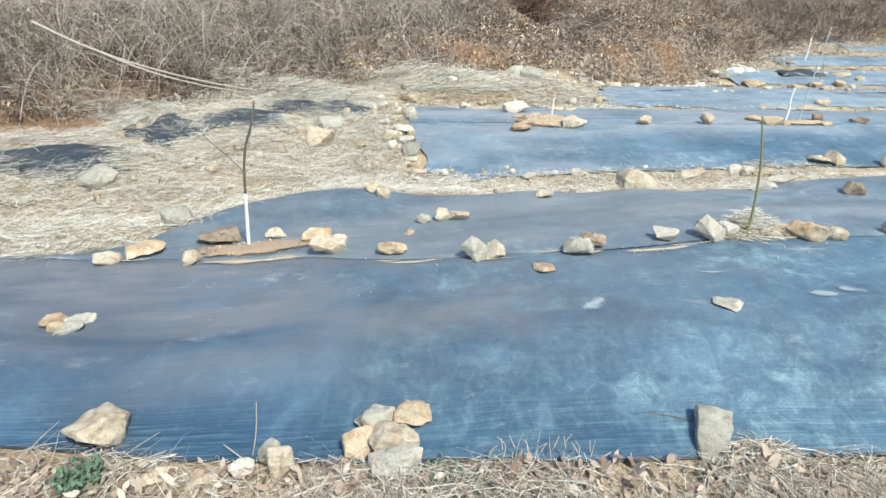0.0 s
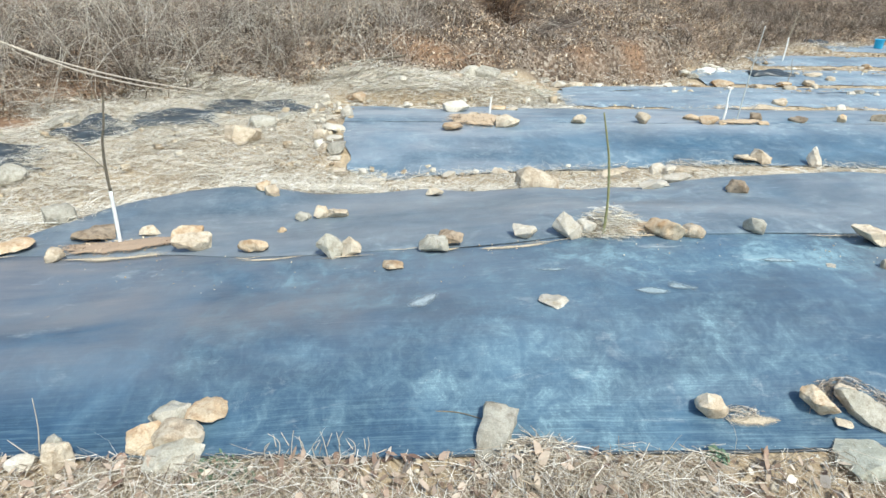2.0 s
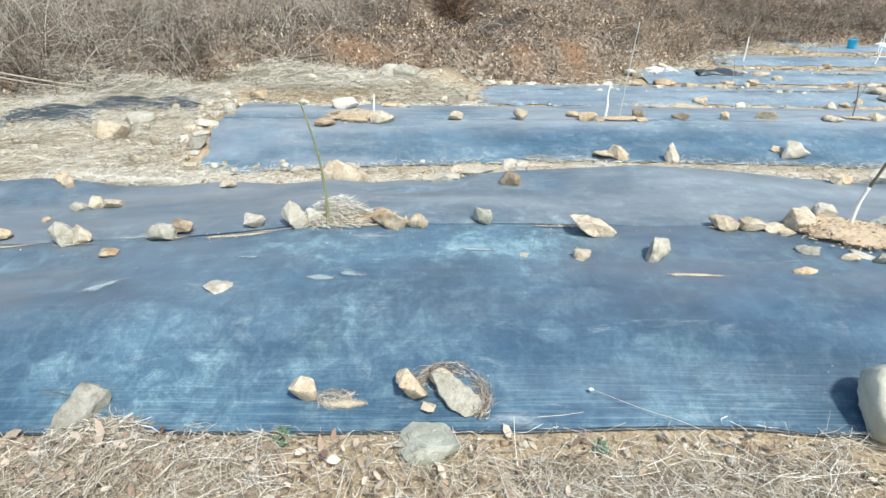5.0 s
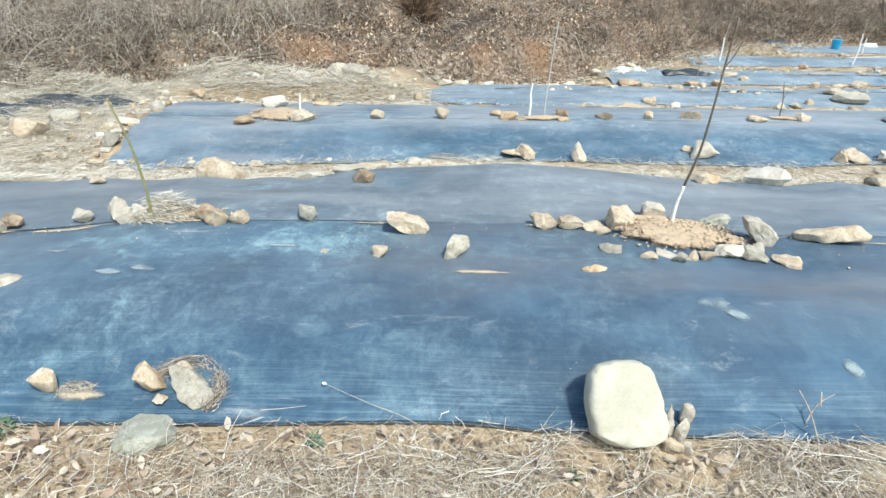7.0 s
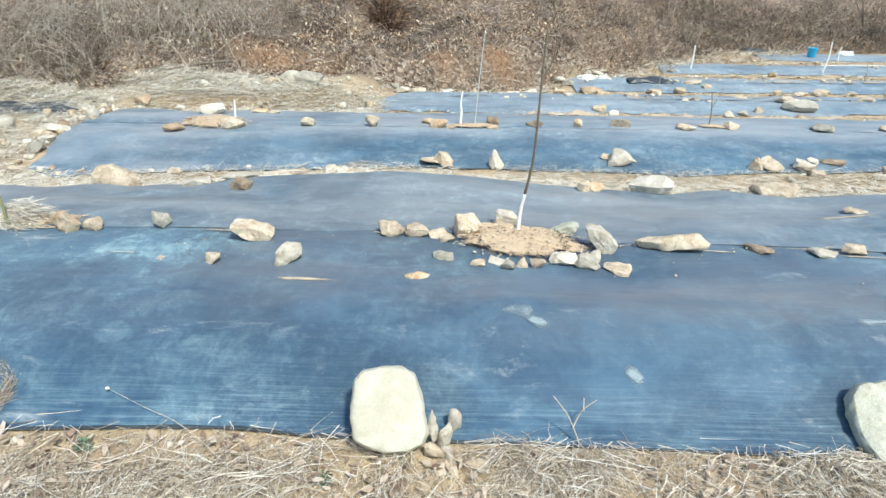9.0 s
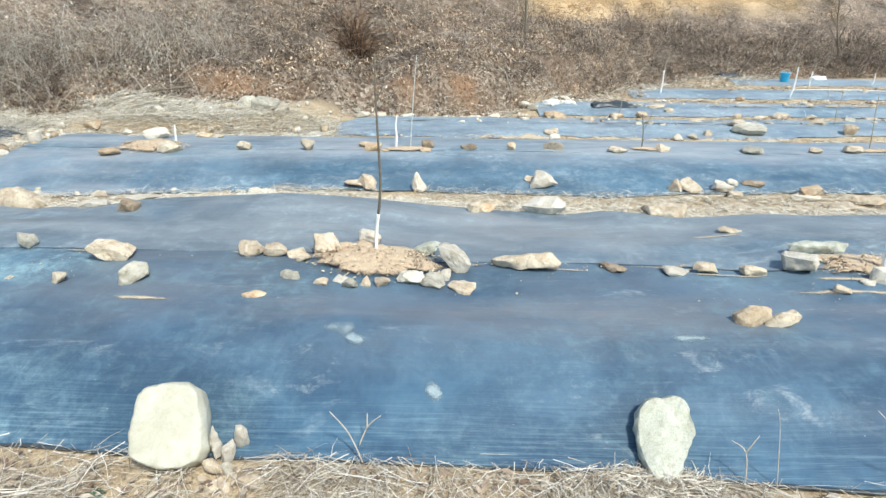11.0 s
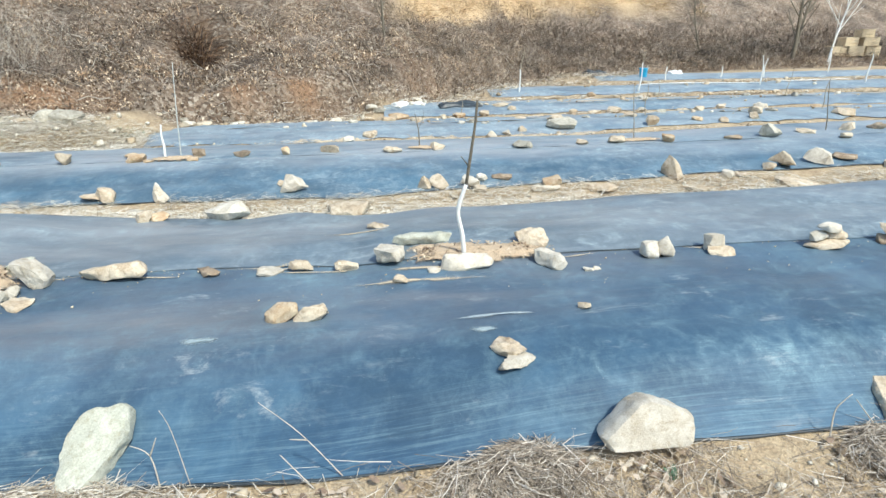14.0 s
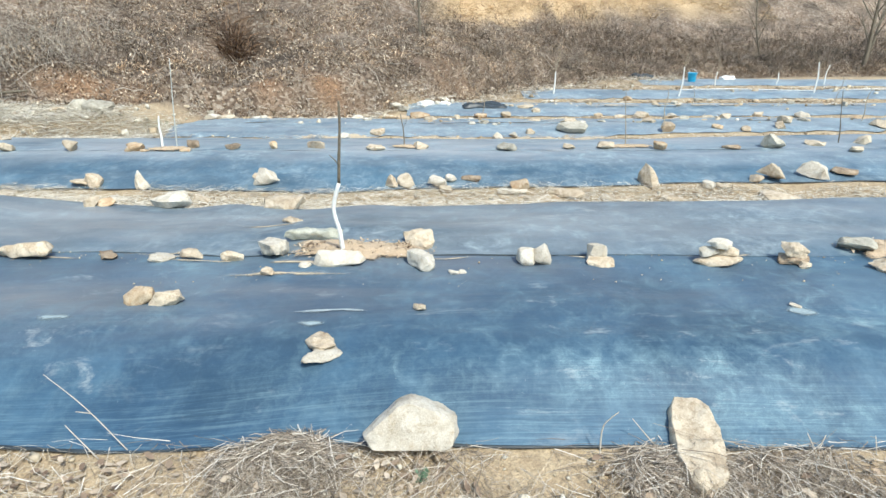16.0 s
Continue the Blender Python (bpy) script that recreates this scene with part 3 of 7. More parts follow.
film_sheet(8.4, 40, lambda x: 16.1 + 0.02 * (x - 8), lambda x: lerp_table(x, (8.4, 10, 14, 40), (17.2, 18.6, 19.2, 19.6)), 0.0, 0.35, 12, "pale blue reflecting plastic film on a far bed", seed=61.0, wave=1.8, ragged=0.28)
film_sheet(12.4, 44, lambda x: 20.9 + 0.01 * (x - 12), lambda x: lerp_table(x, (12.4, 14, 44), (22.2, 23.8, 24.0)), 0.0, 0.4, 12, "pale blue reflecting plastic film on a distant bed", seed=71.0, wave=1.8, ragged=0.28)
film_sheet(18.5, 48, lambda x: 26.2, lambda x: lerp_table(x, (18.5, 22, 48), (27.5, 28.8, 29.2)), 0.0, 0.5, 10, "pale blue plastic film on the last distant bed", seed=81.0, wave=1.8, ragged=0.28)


def film_scrap(x, y, w, d, turn, seed, fold=0.08):
    """A torn sheet of film with a few broad folds, its edges under the straw."""
    n, verts, faces = 26, [], []
    c, s = math.cos(radians(turn)), math.sin(radians(turn))
    for j in range(n + 1):
        for i in range(n + 1):
            u, v = i / n - 0.5, j / n - 0.5
            u2, v2 = u * w * (1 + 0.3 * bumps(v, seed, 3.0)), v * d * (1 + 0.45 * bumps(u, seed + 3, 3.0))
            px, py = x + c * u2 - s * v2, y + s * u2 + c * v2
            ridge = abs(bumps(u * 1.6 + v * 1.1, v * 1.2, 1.3, seed)) * 1.5
            verts.append((px, py, ground(px, py) + 0.075 + fold * ridge + 0.03 * abs(bumps(px + py, py - px, 2.2, seed)) + 0.008 * bumps(px, py, 8.0, seed) - 0.06 * smooth(0.36, 0.5, max(abs(u), abs(v)))))
    faces = [(j * (n + 1) + i, j * (n + 1) + i + 1, (j + 1) * (n + 1) + i + 1, (j + 1) * (n + 1) + i) for j in range(n) for i in range(n)]
    ob = new("film_scrap", raw_mesh("film_scrap", verts, faces, SCRAP))
    so = ob.modifiers.new("thickness", "SOLIDIFY")
    so.thickness = 0.006
    return tagged(ob, "folded black plastic film sheet half buried in straw", "plastic film", "film scraps in the straw")


film_scrap(-4.55, 6.05, 1.8, 0.85, 14, 1.0, 0.06)
film_scrap(-3.5, 7.15, 0.8, 0.75, -30, 4.0, 0.06)
film_scrap(-2.75, 7.75, 1.1, 0.6, 20, 8.0, 0.05)
film_scrap(-1.95, 8.85, 1.5, 0.65, 26, 12.0, 0.05)
film_scrap(10.7, 17.15, 1.3, 0.55, 3, 15.0, 0.1)


# ---- stones ----
stone_rng = random.Random(5)
STONE_LABEL = {"t": "tan", "o": "rusty orange", "g": "greenish grey", "w": "pale cream", "p": "pale greenish", "b": "dark brown", "c": "smooth cream"}
STONE_FORM = {"f": "flat slab", "b": "angular block", "p": "wedge-shaped stone", "r": "rounded stone", "s": "upright slab", "L": "leaf-shaped slab", "R": "large smooth boulder", "S": "tall upright slab", "P": "pointed stone", "Q": "large low boulder", "T": "tall upright slab"}


OUTLINE = {
    "R": ((-0.46, 0.16), (-0.5, 0.45), (-0.47, 0.82), (-0.36, 0.95), (-0.12, 1.0), (0.16, 0.99), (0.33, 0.91), (0.39, 0.7), (0.46, 0.42), (0.5, 0.22), (0.44, 0.1), (0.25, 0.02), (0.0, 0.0), (-0.28, 0.06)),
    "S": ((-0.5, 0.37), (-0.47, 0.62), (-0.42, 0.8), (-0.25, 0.9), (0.0, 0.94), (0.3, 1.0), (0.42, 0.96), (0.47, 0.85), (0.5, 0.6), (0.35, 0.38), (0.22, 0.22), (0.05, 0.06), (-0.12, 0.0), (-0.32, 0.06), (-0.43, 0.2)),
    "Q": ((-0.5, 0.28), (-0.38, 0.48), (-0.25, 0.7), (-0.12, 0.94), (0.0, 1.0), (0.2, 0.87), (0.34, 0.79), (0.5, 0.6), (0.5, 0.3), (0.43, 0.02), (-0.42, 0.0)),
    "T": ((-0.42, 1.0), (-0.2, 1.0), (0.12, 0.99), (0.25, 0.9), (0.36, 0.74), (0.5, 0.45), (0.48, 0.2), (0.05, 0.0), (-0.2, 0.1), (-0.4, 0.35), (-0.48, 0.7)),
    "L": ((-0.5, 0.95), (-0.36, 1.0), (-0.05, 0.93), (0.3, 0.68), (0.5, 0.35), (0.42, 0.08), (0.22, 0.0), (-0.08, 0.18), (-0.34, 0.5)),
    "s": ((-0.45, 0.95), (0.1, 1.0), (0.5, 0.97), (0.48, 0.6), (0.3, 0.25), (0.1, 0.0), (-0.25, 0.1), (-0.42, 0.5)),
}


def stone_points(kind, rng):
    """Corner points of a rough stone inside the unit box."""
    pts = []
    if kind in OUTLINE:
        for px, pz in OUTLINE[kind]:
            for side, k in ((-0.5, 0.93), (-0.2, 1.0), (0.5, 0.92)):
                pts.append((px * k, side, 0.06 + (pz - 0.06) * (0.5 + 0.5 * k)))
        return pts
    box = {"f": 4.6, "b": 4.0, "p": 3.0, "P": 3.0, "r": 2.7}[kind]
    n = {"f": 19, "b": 18, "p": 16, "P": 15, "r": 24}[kind]
    tx, ty = rng.uniform(-0.22, 0.22), rng.uniform(-0.2, 0.2)
    cx, cy = rng.uniform(-0.2, 0.2), rng.uniform(-0.1, 0.1)
    for i in range(n):
        a, c = (i + rng.uniform(0, 0.9)) * 2.39996, rng.uniform(-1, 1)
        s = math.sqrt(1 - c * c)
        x, y, z = math.cos(a) * s, math.sin(a) * s, c
        r = (abs(x) ** box + abs(y) ** box + abs(z) ** box) ** (-1 / box) * rng.uniform(0.8, 1.0)
        x, y, z = x * r, y * r, z * r
        z += tx * x + ty * y
        if kind in "pP":
            k = 1 - (0.38 if kind == "p" else 0.44) * (z + 1)
            x, y = x * k + cx * (z + 1), y * k + cy * (z + 1)
        pts.append((x, y, max(z + 0.75, -0.12)))
    return pts


def stone(x, y, w, d, h, tone, kind, yaw, z=None):
    rng = stone_rng
    pts = stone_points(kind, rng)
    lo = [min(p[i] for p in pts) for i in range(3)]
    hi = [max(p[i] for p in pts) for i in range(3)]
    bm = bmesh.new()
    for p in pts:
        bm.verts.new(((p[0] - (lo[0] + hi[0]) / 2) / (hi[0] - lo[0]) * w, (p[1] - (lo[1] + hi[1]) / 2) / (hi[1] - lo[1]) * d, p[2] / hi[2] * h))
    res = bmesh.ops.convex_hull(bm, input=bm.verts)
    junk = [e for e in res["geom_interior"] + res["geom_unused"] if isinstance(e, bmesh.types.BMVert)]
    bmesh.ops.delete(bm, geom=list(set(junk)), context="VERTS")
    big = max(w, h) > 0.12
    size = min(w, d, h)
    bmesh.ops.triangulate(bm, faces=bm.faces)
    levels = 3 if max(w, h) > 0.15 and y < 5.2 else 2
    soft = kind in "rQR"
    for level in range(levels):
        bmesh.ops.subdivide_edges(bm, edges=[e for e in bm.edges if e.calc_length() > max(w, h) * 0.07], cuts=1)
        bmesh.ops.triangulate(bm, faces=bm.faces)
        if level == levels - 1 or (kind == "R" and level == levels - 2):
            bmesh.ops.smooth_vert(bm, verts=bm.verts, factor=0.35 if soft else 0.22, use_axis_x=True, use_axis_y=True, use_axis_z=True)
    seed = rng.random() * 90
    bm.normal_update()
    amp = max(w, h) * (0.026 if soft else 0.045)
    for v in bm.verts:
        q = v.co / max(w, h)
        v.co += v.normal * amp * (noise.noise(q * 4 + Vector((seed, 0, 0))) + 0.6 * noise.noise(q * 11 + Vector((0, seed, 0))))
    for f in bm.faces:
        f.smooth = True
    me = bpy.data.meshes.new("stone")
    bm.to_mesh(me)
    bm.free()
    me.set_sharp_from_angle(angle=radians(38 if soft else 27))
    me.materials.append(STONE[tone])
    ob = new("stone", me)
    ob.matrix_world = pose(x, y, (on_film(x, y) - 0.006 if z is None else z) - 0.04 * h, 0, 0, yaw)
    size_word = "small" if w < 0.13 else "large" if max(w, h) > 0.3 else "fist-sized" if w < 0.17 else "hand-wide"
    where = "at the film's front edge" if y < 2.1 else "weighing down black film" if y < 4.6 else "beside the dry furrow" if y < 7.2 else "on the second bed" if y < 10 else "on a distant bed"
    if x < rough_edge(y) and y > 4.2:
        where = "lying in dry straw"
    return tagged(ob, f"{size_word} {STONE_LABEL[tone]} {STONE_FORM[kind].replace('large ', '')} {where}", "stone", "field stones")



def leaning_slab(x, y, z, w, d, h, tone, kind, tilt, yaw, label, spin=0.0):
    """A flat stone whose front foot stands at x, y, z, leaning back by tilt degrees."""
    ob = stone(x, y, w, d, h, tone, kind, yaw)
    a = radians(tilt)
    ob.matrix_world = pose(x - math.sin(radians(yaw)) * d / 2 * math.cos(a), y + d / 2 * math.cos(a), z - d / 2 * math.sin(a), -tilt, 0, yaw) @ pose(0, 0, h / 2, 0, spin, 0) @ pose(0, 0, -h / 2)
    ob["label"] = label
    return ob


leaning_slab(1.07, 1.6, 0.03, 0.155, 0.075, 0.33, "g", "s", 62, -20, "thick greenish grey slab leaning on the film's front edge")
leaning_slab(4.81, 1.56, 0.115, 0.345, 0.16, 0.375, "c", "R", 40, 3, "large smooth cream boulder leaning on the film's front edge")
leaning_slab(6.98, 1.58, 0.09, 0.275, 0.08, 0.41, "p", "S", 59, -4, "tall pale greenish slab leaning back on the film's edge")
leaning_slab(9.36, 1.43, 0.2, 0.42, 0.15, 0.215, "w", "Q", 18, 0, "large low cream boulder on the film's front edge")
leaning_slab(10.53, 1.24, 0.18, 0.225, 0.1, 0.48, "t", "T", 74, -15, "long tan slab with brown stains leaning on the film's edge")
stone(-2.25, 3.68, 0.282, 0.226, 0.073, "o", "f", 29)
stone(-2.45, 3.52, 0.188, 0.098, 0.085, "t", "b", 32)
stone(-1.79, 3.88, 0.327, 0.262, 0.098, "b", "f", 23)
stone(-1.86, 3.52, 0.137, 0.103, 0.101, "t", "b", 25)
stone(-1.35, 3.90, 0.172, 0.120, 0.077, "t", "b", 17)
stone(-1.01, 3.80, 0.222, 0.149, 0.100, "o", "b", 12)
stone(-0.87, 3.55, 0.264, 0.132, 0.119, "t", "b", 12)
stone(-0.42, 3.48, 0.228, 0.116, 0.103, "o", "b", 5)
stone(0.16, 3.33, 0.211, 0.127, 0.165, "g", "p", -5)
stone(0.29, 3.31, 0.146, 0.087, 0.148, "t", "p", -7)
stone(0.85, 3.29, 0.210, 0.158, 0.109, "g", "b", -16)
stone(0.96, 3.38, 0.179, 0.134, 0.091, "b", "b", -17)
stone(0.59, 3.09, 0.154, 0.123, 0.036, "o", "f", -13)
stone(1.46, 3.38, 0.178, 0.108, 0.080, "w", "b", -24)
stone(1.75, 3.34, 0.222, 0.133, 0.164, "w", "p", -28)
stone(1.88, 3.37, 0.138, 0.104, 0.104, "w", "b", -30)
stone(1.51, 2.55, 0.165, 0.132, 0.044, "w", "f", -31)
stone(2.39, 3.32, 0.278, 0.113, 0.125, "o", "b", -36)
stone(2.59, 3.32, 0.164, 0.123, 0.086, "t", "b", -38)
stone(-0.20, 4.09, 0.129, 0.097, 0.070, "g", "b", 1)
stone(-0.04, 4.10, 0.146, 0.088, 0.110, "t", "p", -1)
stone(0.08, 4.09, 0.165, 0.119, 0.074, "t", "b", -3)
stone(-0.31, 3.83, 0.082, 0.066, 0.039, "o", "f", 2)
stone(-2.40, 2.77, 0.157, 0.066, 0.070, "o", "b", 38)
stone(-2.35, 2.71, 0.111, 0.084, 0.087, "o", "b", 37)
stone(-2.26, 2.82, 0.182, 0.136, 0.040, "g", "f", 35)
stone(-2.28, 2.71, 0.163, 0.131, 0.042, "g", "f", 37)
stone(-1.73, 1.96, 0.288, 0.216, 0.163, "t", "b", 37)
stone(-0.46, 1.83, 0.172, 0.129, 0.115, "o", "b", 9)
stone(-0.41, 1.97, 0.199, 0.146, 0.089, "g", "b", 7)
stone(-0.23, 1.99, 0.221, 0.176, 0.060, "o", "f", 2)
stone(-0.31, 1.84, 0.246, 0.143, 0.111, "t", "b", 5)
stone(-0.29, 1.72, 0.245, 0.184, 0.115, "g", "b", 4)
stone(-0.87, 1.80, 0.118, 0.088, 0.124, "g", "b", 20)
stone(-0.80, 1.72, 0.115, 0.086, 0.164, "t", "b", 19)
stone(-0.98, 1.74, 0.120, 0.090, 0.098, "w", "b", 24)
stone(-1.35, 1.72, 0.165, 0.084, 0.074, "t", "b", 33)
stone(-1.14, 1.69, 0.163, 0.065, 0.073, "t", "b", 28)
stone(0.85, 4.56, 0.158, 0.083, 0.071, "t", "b", -12)
stone(-0.67, 4.65, 0.135, 0.101, 0.093, "o", "b", 6)
stone(-0.56, 4.55, 0.132, 0.099, 0.097, "t", "b", 5)
stone(-3.64, 5.60, 0.427, 0.320, 0.229, "g", "r", 31)
stone(-2.25, 4.25, 0.244, 0.183, 0.167, "g", "r", 26)
stone(-4.12, 5.07, 0.256, 0.102, 0.106, "g", "r", 37)
stone(-4.11, 7.44, 0.480, 0.384, 0.154, "g", "f", 28)
stone(-1.65, 7.22, 0.489, 0.367, 0.300, "t", "b", 12)
stone(-1.60, 7.88, 0.450, 0.360, 0.215, "g", "f", 10)
stone(-1.40, 8.46, 0.295, 0.307, 0.135, "g", "f", 8)
stone(1.28, 11.84, 0.286, 0.298, 0.161, "t", "f", -7)
stone(1.64, 6.42, 0.203, 0.163, 0.073, "t", "f", -15)
stone(3.03, 3.37, 0.146, 0.109, 0.101, "g", "b", -14)
stone(3.60, 2.85, 0.108, 0.081, 0.059, "t", "b", -26)
stone(3.26, 2.88, 0.051, 0.041, 0.019, "w", "f", -20)
stone(2.13, 1.88, 0.133, 0.100, 0.111, "t", "b", 4)
stone(2.63, 1.88, 0.165, 0.13, 0.12, "o", "b", -14)
stone(2.79, 1.92, 0.13, 0.1, 0.07, "t", "b", -30)
leaning_slab(2.835, 1.75, 0.105, 0.23, 0.06, 0.21, "g", "L", 50, 0, "rough grey-tan slab lying slantwise in a ring of dead grass")
stone(2.71, 1.80, 0.071, 0.074, 0.026, "t", "f", -16)
stone(2.72, 1.63, 0.29, 0.2, 0.085, "p", "f", -8)
stone(-0.52, 9.98, 0.33, 0.25, 0.2, "o", "b", 4)
stone(-0.46, 8.35, 0.2, 0.18, 0.17, "w", "r", 10)
stone(-0.52, 7.6, 0.3, 0.24, 0.16, "w", "b", 25)
stone(-0.68, 7.46, 0.26, 0.2, 0.15, "t", "b", -15)
stone(-0.48, 7.28, 0.22, 0.16, 0.1, "w", "f", 12)
stone(-0.58, 6.98, 0.21, 0.16, 0.13, "t", "b", 32)
stone(-0.4, 6.93, 0.24, 0.2, 0.15, "g", "b", -12)
stone(-0.4, 6.76, 0.17, 0.13, 0.07, "w", "f", 5)
stone(-0.3, 6.36, 0.2, 0.15, 0.09, "t", "f", 14)
stone(0.12, 6.12, 0.34, 0.2, 0.07, "w", "f", 8)
stone(1.02, 6.3, 0.19, 0.14, 0.1, "w", "b", 20)
stone(1.1, 7.66, 0.3, 0.2, 0.11, "o", "b", 14)
stone(1.88, 7.86, 0.33, 0.24, 0.16, "t", "b", -8)
stone(1.18, 8.9, 0.43, 0.25, 0.19, "w", "r", 6)
stone(1.86, 9.12, 0.28, 0.16, 0.08, "o", "f", 12)
stone(2.1, 9.1, 0.2, 0.15, 0.06, "t", "f", -20)
stone(1.4, 8.42, 0.2, 0.14, 0.07, "t", "f", 34)
stone(0.4, 9.42, 0.17, 0.14, 0.1, "w", "b", 0)
stone(1.83, 4.95, 0.44, 0.3, 0.27, "t", "b", 8)
stone(2.16, 5.02, 0.18, 0.14, 0.1, "t", "b", 25)
stone(2.77, 4.56, 0.273, 0.157, 0.078, "w", "f", 21)
stone(3.07, 4.81, 0.348, 0.139, 0.069, "w", "f", 17)
stone(3.58, 6.49, 0.221, 0.109, 0.132, "w", "p", 9)
stone(3.90, 6.52, 0.379, 0.192, 0.083, "t", "f", 6)
stone(3.31, 4.19, 0.193, 0.145, 0.112, "b", "b", 16)
stone(4.76, 6.76, 0.282, 0.226, 0.073, "t", "f", -1)
stone(4.92, 6.74, 0.258, 0.193, 0.165, "t", "b", -3)
stone(5.58, 6.66, 0.211, 0.126, 0.241, "w", "p", -8)
stone(5.44, 6.38, 0.352, 0.141, 0.064, "w", "f", -7)
stone(7.02, 6.93, 0.180, 0.077, 0.081, "t", "b", -18)
stone(7.19, 6.80, 0.352, 0.211, 0.217, "w", "p", -21)
stone(6.52, 6.25, 0.279, 0.112, 0.126, "t", "b", -16)
stone(6.86, 4.76, 0.400, 0.320, 0.172, "w", "f", -24)
stone(9.58, 6.87, 0.156, 0.117, 0.095, "w", "b", -35)
stone(9.53, 6.61, 0.193, 0.145, 0.100, "t", "b", -36)
stone(2.92, 8.00, 0.224, 0.168, 0.142, "t", "b", 12)
stone(3.85, 8.05, 0.213, 0.160, 0.173, "t", "b", 5)
stone(4.68, 8.32, 0.235, 0.188, 0.089, "o", "f", -0)
stone(5.62, 8.28, 0.201, 0.150, 0.129, "b", "b", -7)
stone(6.23, 8.23, 0.265, 0.212, 0.083, "b", "f", -11)
stone(6.88, 8.23, 0.133, 0.100, 0.128, "o", "b", -15)
stone(7.52, 8.28, 0.309, 0.123, 0.125, "t", "b", -19)
stone(8.46, 8.20, 0.293, 0.235, 0.075, "t", "f", -25)
stone(3.74, 3.2, 0.28, 0.16, 0.115, "t", "L", 8)
stone(4.05, 2.88, 0.185, 0.13, 0.125, "g", "b", 28)
stone(4.65, 3.29, 0.190, 0.138, 0.086, "t", "b", -0)
stone(4.82, 3.30, 0.169, 0.127, 0.083, "t", "b", -3)
stone(4.97, 3.27, 0.153, 0.115, 0.069, "t", "b", -6)
stone(5.02, 3.22, 0.111, 0.089, 0.038, "t", "f", -7)
stone(5.17, 3.31, 0.225, 0.15, 0.16, "t", "b", -9)
stone(5.44, 3.52, 0.165, 0.11, 0.13, "w", "b", -13)
stone(5.84, 3.44, 0.2, 0.09, 0.1, "p", "L", 180)
stone(6.04, 3.23, 0.22, 0.12, 0.19, "w", "L", -6)
stone(5.98, 3.08, 0.081, 0.084, 0.074, "w", "f", -23)
stone(5.01, 2.95, 0.139, 0.078, 0.062, "g", "b", -7)
stone(4.86, 2.70, 0.150, 0.060, 0.030, "o", "f", -5)
stone(5.22, 2.87, 0.097, 0.073, 0.046, "t", "b", -11)
stone(5.35, 2.93, 0.127, 0.101, 0.034, "w", "f", -13)
stone(5.40, 2.86, 0.090, 0.094, 0.071, "g", "f", -14)
stone(5.49, 2.90, 0.078, 0.047, 0.080, "t", "p", -16)
stone(5.59, 2.92, 0.101, 0.076, 0.065, "t", "b", -17)
stone(5.77, 3.00, 0.196, 0.114, 0.088, "w", "b", -20)
stone(5.92, 2.99, 0.159, 0.166, 0.070, "g", "f", -22)
stone(6.09, 2.93, 0.177, 0.142, 0.041, "t", "f", -25)
stone(6.52, 3.25, 0.47, 0.17, 0.12, "t", "r", -4)
stone(7.11, 3.26, 0.188, 0.116, 0.041, "b", "f", -36)
stone(4.99, 1.7, 0.062, 0.05, 0.17, "w", "p", -12)
stone(5.05, 1.69, 0.068, 0.05, 0.12, "w", "b", 18)
stone(5.09, 1.755, 0.06, 0.05, 0.11, "w", "r", -14)
stone(5.0, 1.63, 0.095, 0.06, 0.085, "t", "r", -12)
stone(5.06, 1.63, 0.05, 0.045, 0.07, "w", "b", 20)
stone(5.03, 1.55, 0.075, 0.06, 0.07, "t", "b", -14)
stone(5.085, 1.545, 0.055, 0.05, 0.06, "t", "b", 14)
stone(5.17, 1.575, 0.145, 0.06, 0.07, "t", "b", -8)
stone(7.7, 2.54, 0.2, 0.14, 0.11, "o", "r", -12)
stone(7.855, 2.53, 0.2, 0.12, 0.1, "t", "b", 14)
stone(8.88, 2.04, 0.178, 0.142, 0.045, "t", "f", -37)
stone(8.9, 1.96, 0.235, 0.13, 0.05, "w", "f", 22)
stone(7.52, 3.21, 0.177, 0.141, 0.045, "w", "f", -6)
stone(7.72, 3.23, 0.165, 0.089, 0.074, "t", "b", -9)
stone(8.02, 3.19, 0.168, 0.085, 0.076, "t", "b", -14)
stone(8.32, 3.22, 0.235, 0.2, 0.12, "w", "b", -38)
stone(8.55, 3.45, 0.43, 0.16, 0.075, "p", "f", 6)
stone(9.33, 3.34, 0.255, 0.204, 0.101, "t", "f", -31)
stone(9.36, 2.98, 0.27, 0.15, 0.1, "w", "f", -52)
stone(8.81, 2.98, 0.36, 0.14, 0.095, "w", "r", -4)
stone(8.38, 2.85, 0.099, 0.074, 0.052, "t", "b", -22)
stone(8.59, 2.94, 0.086, 0.069, 0.029, "w", "f", -24)
stone(8.24, 4.04, 0.198, 0.094, 0.044, "t", "f", -14)
stone(9.57, 2.84, 0.070, 0.056, 0.026, "w", "f", -38)
stone(7.96, 4.76, 0.395, 0.316, 0.129, "t", "f", -9)
stone(8.81, 6.72, 0.191, 0.115, 0.173, "t", "p", -13)
stone(9.02, 6.75, 0.297, 0.223, 0.156, "t", "b", -15)
stone(10.47, 6.65, 0.263, 0.197, 0.173, "o", "b", -26)
stone(12.18, 6.80, 0.328, 0.162, 0.328, "t", "P", -36)
stone(11.06, 6.55, 0.516, 0.206, 0.106, "t", "f", -30)
stone(10.11, 6.26, 0.333, 0.133, 0.073, "t", "f", -24)
stone(3.74, 6.49, 0.280, 0.112, 0.114, "w", "b", 27)
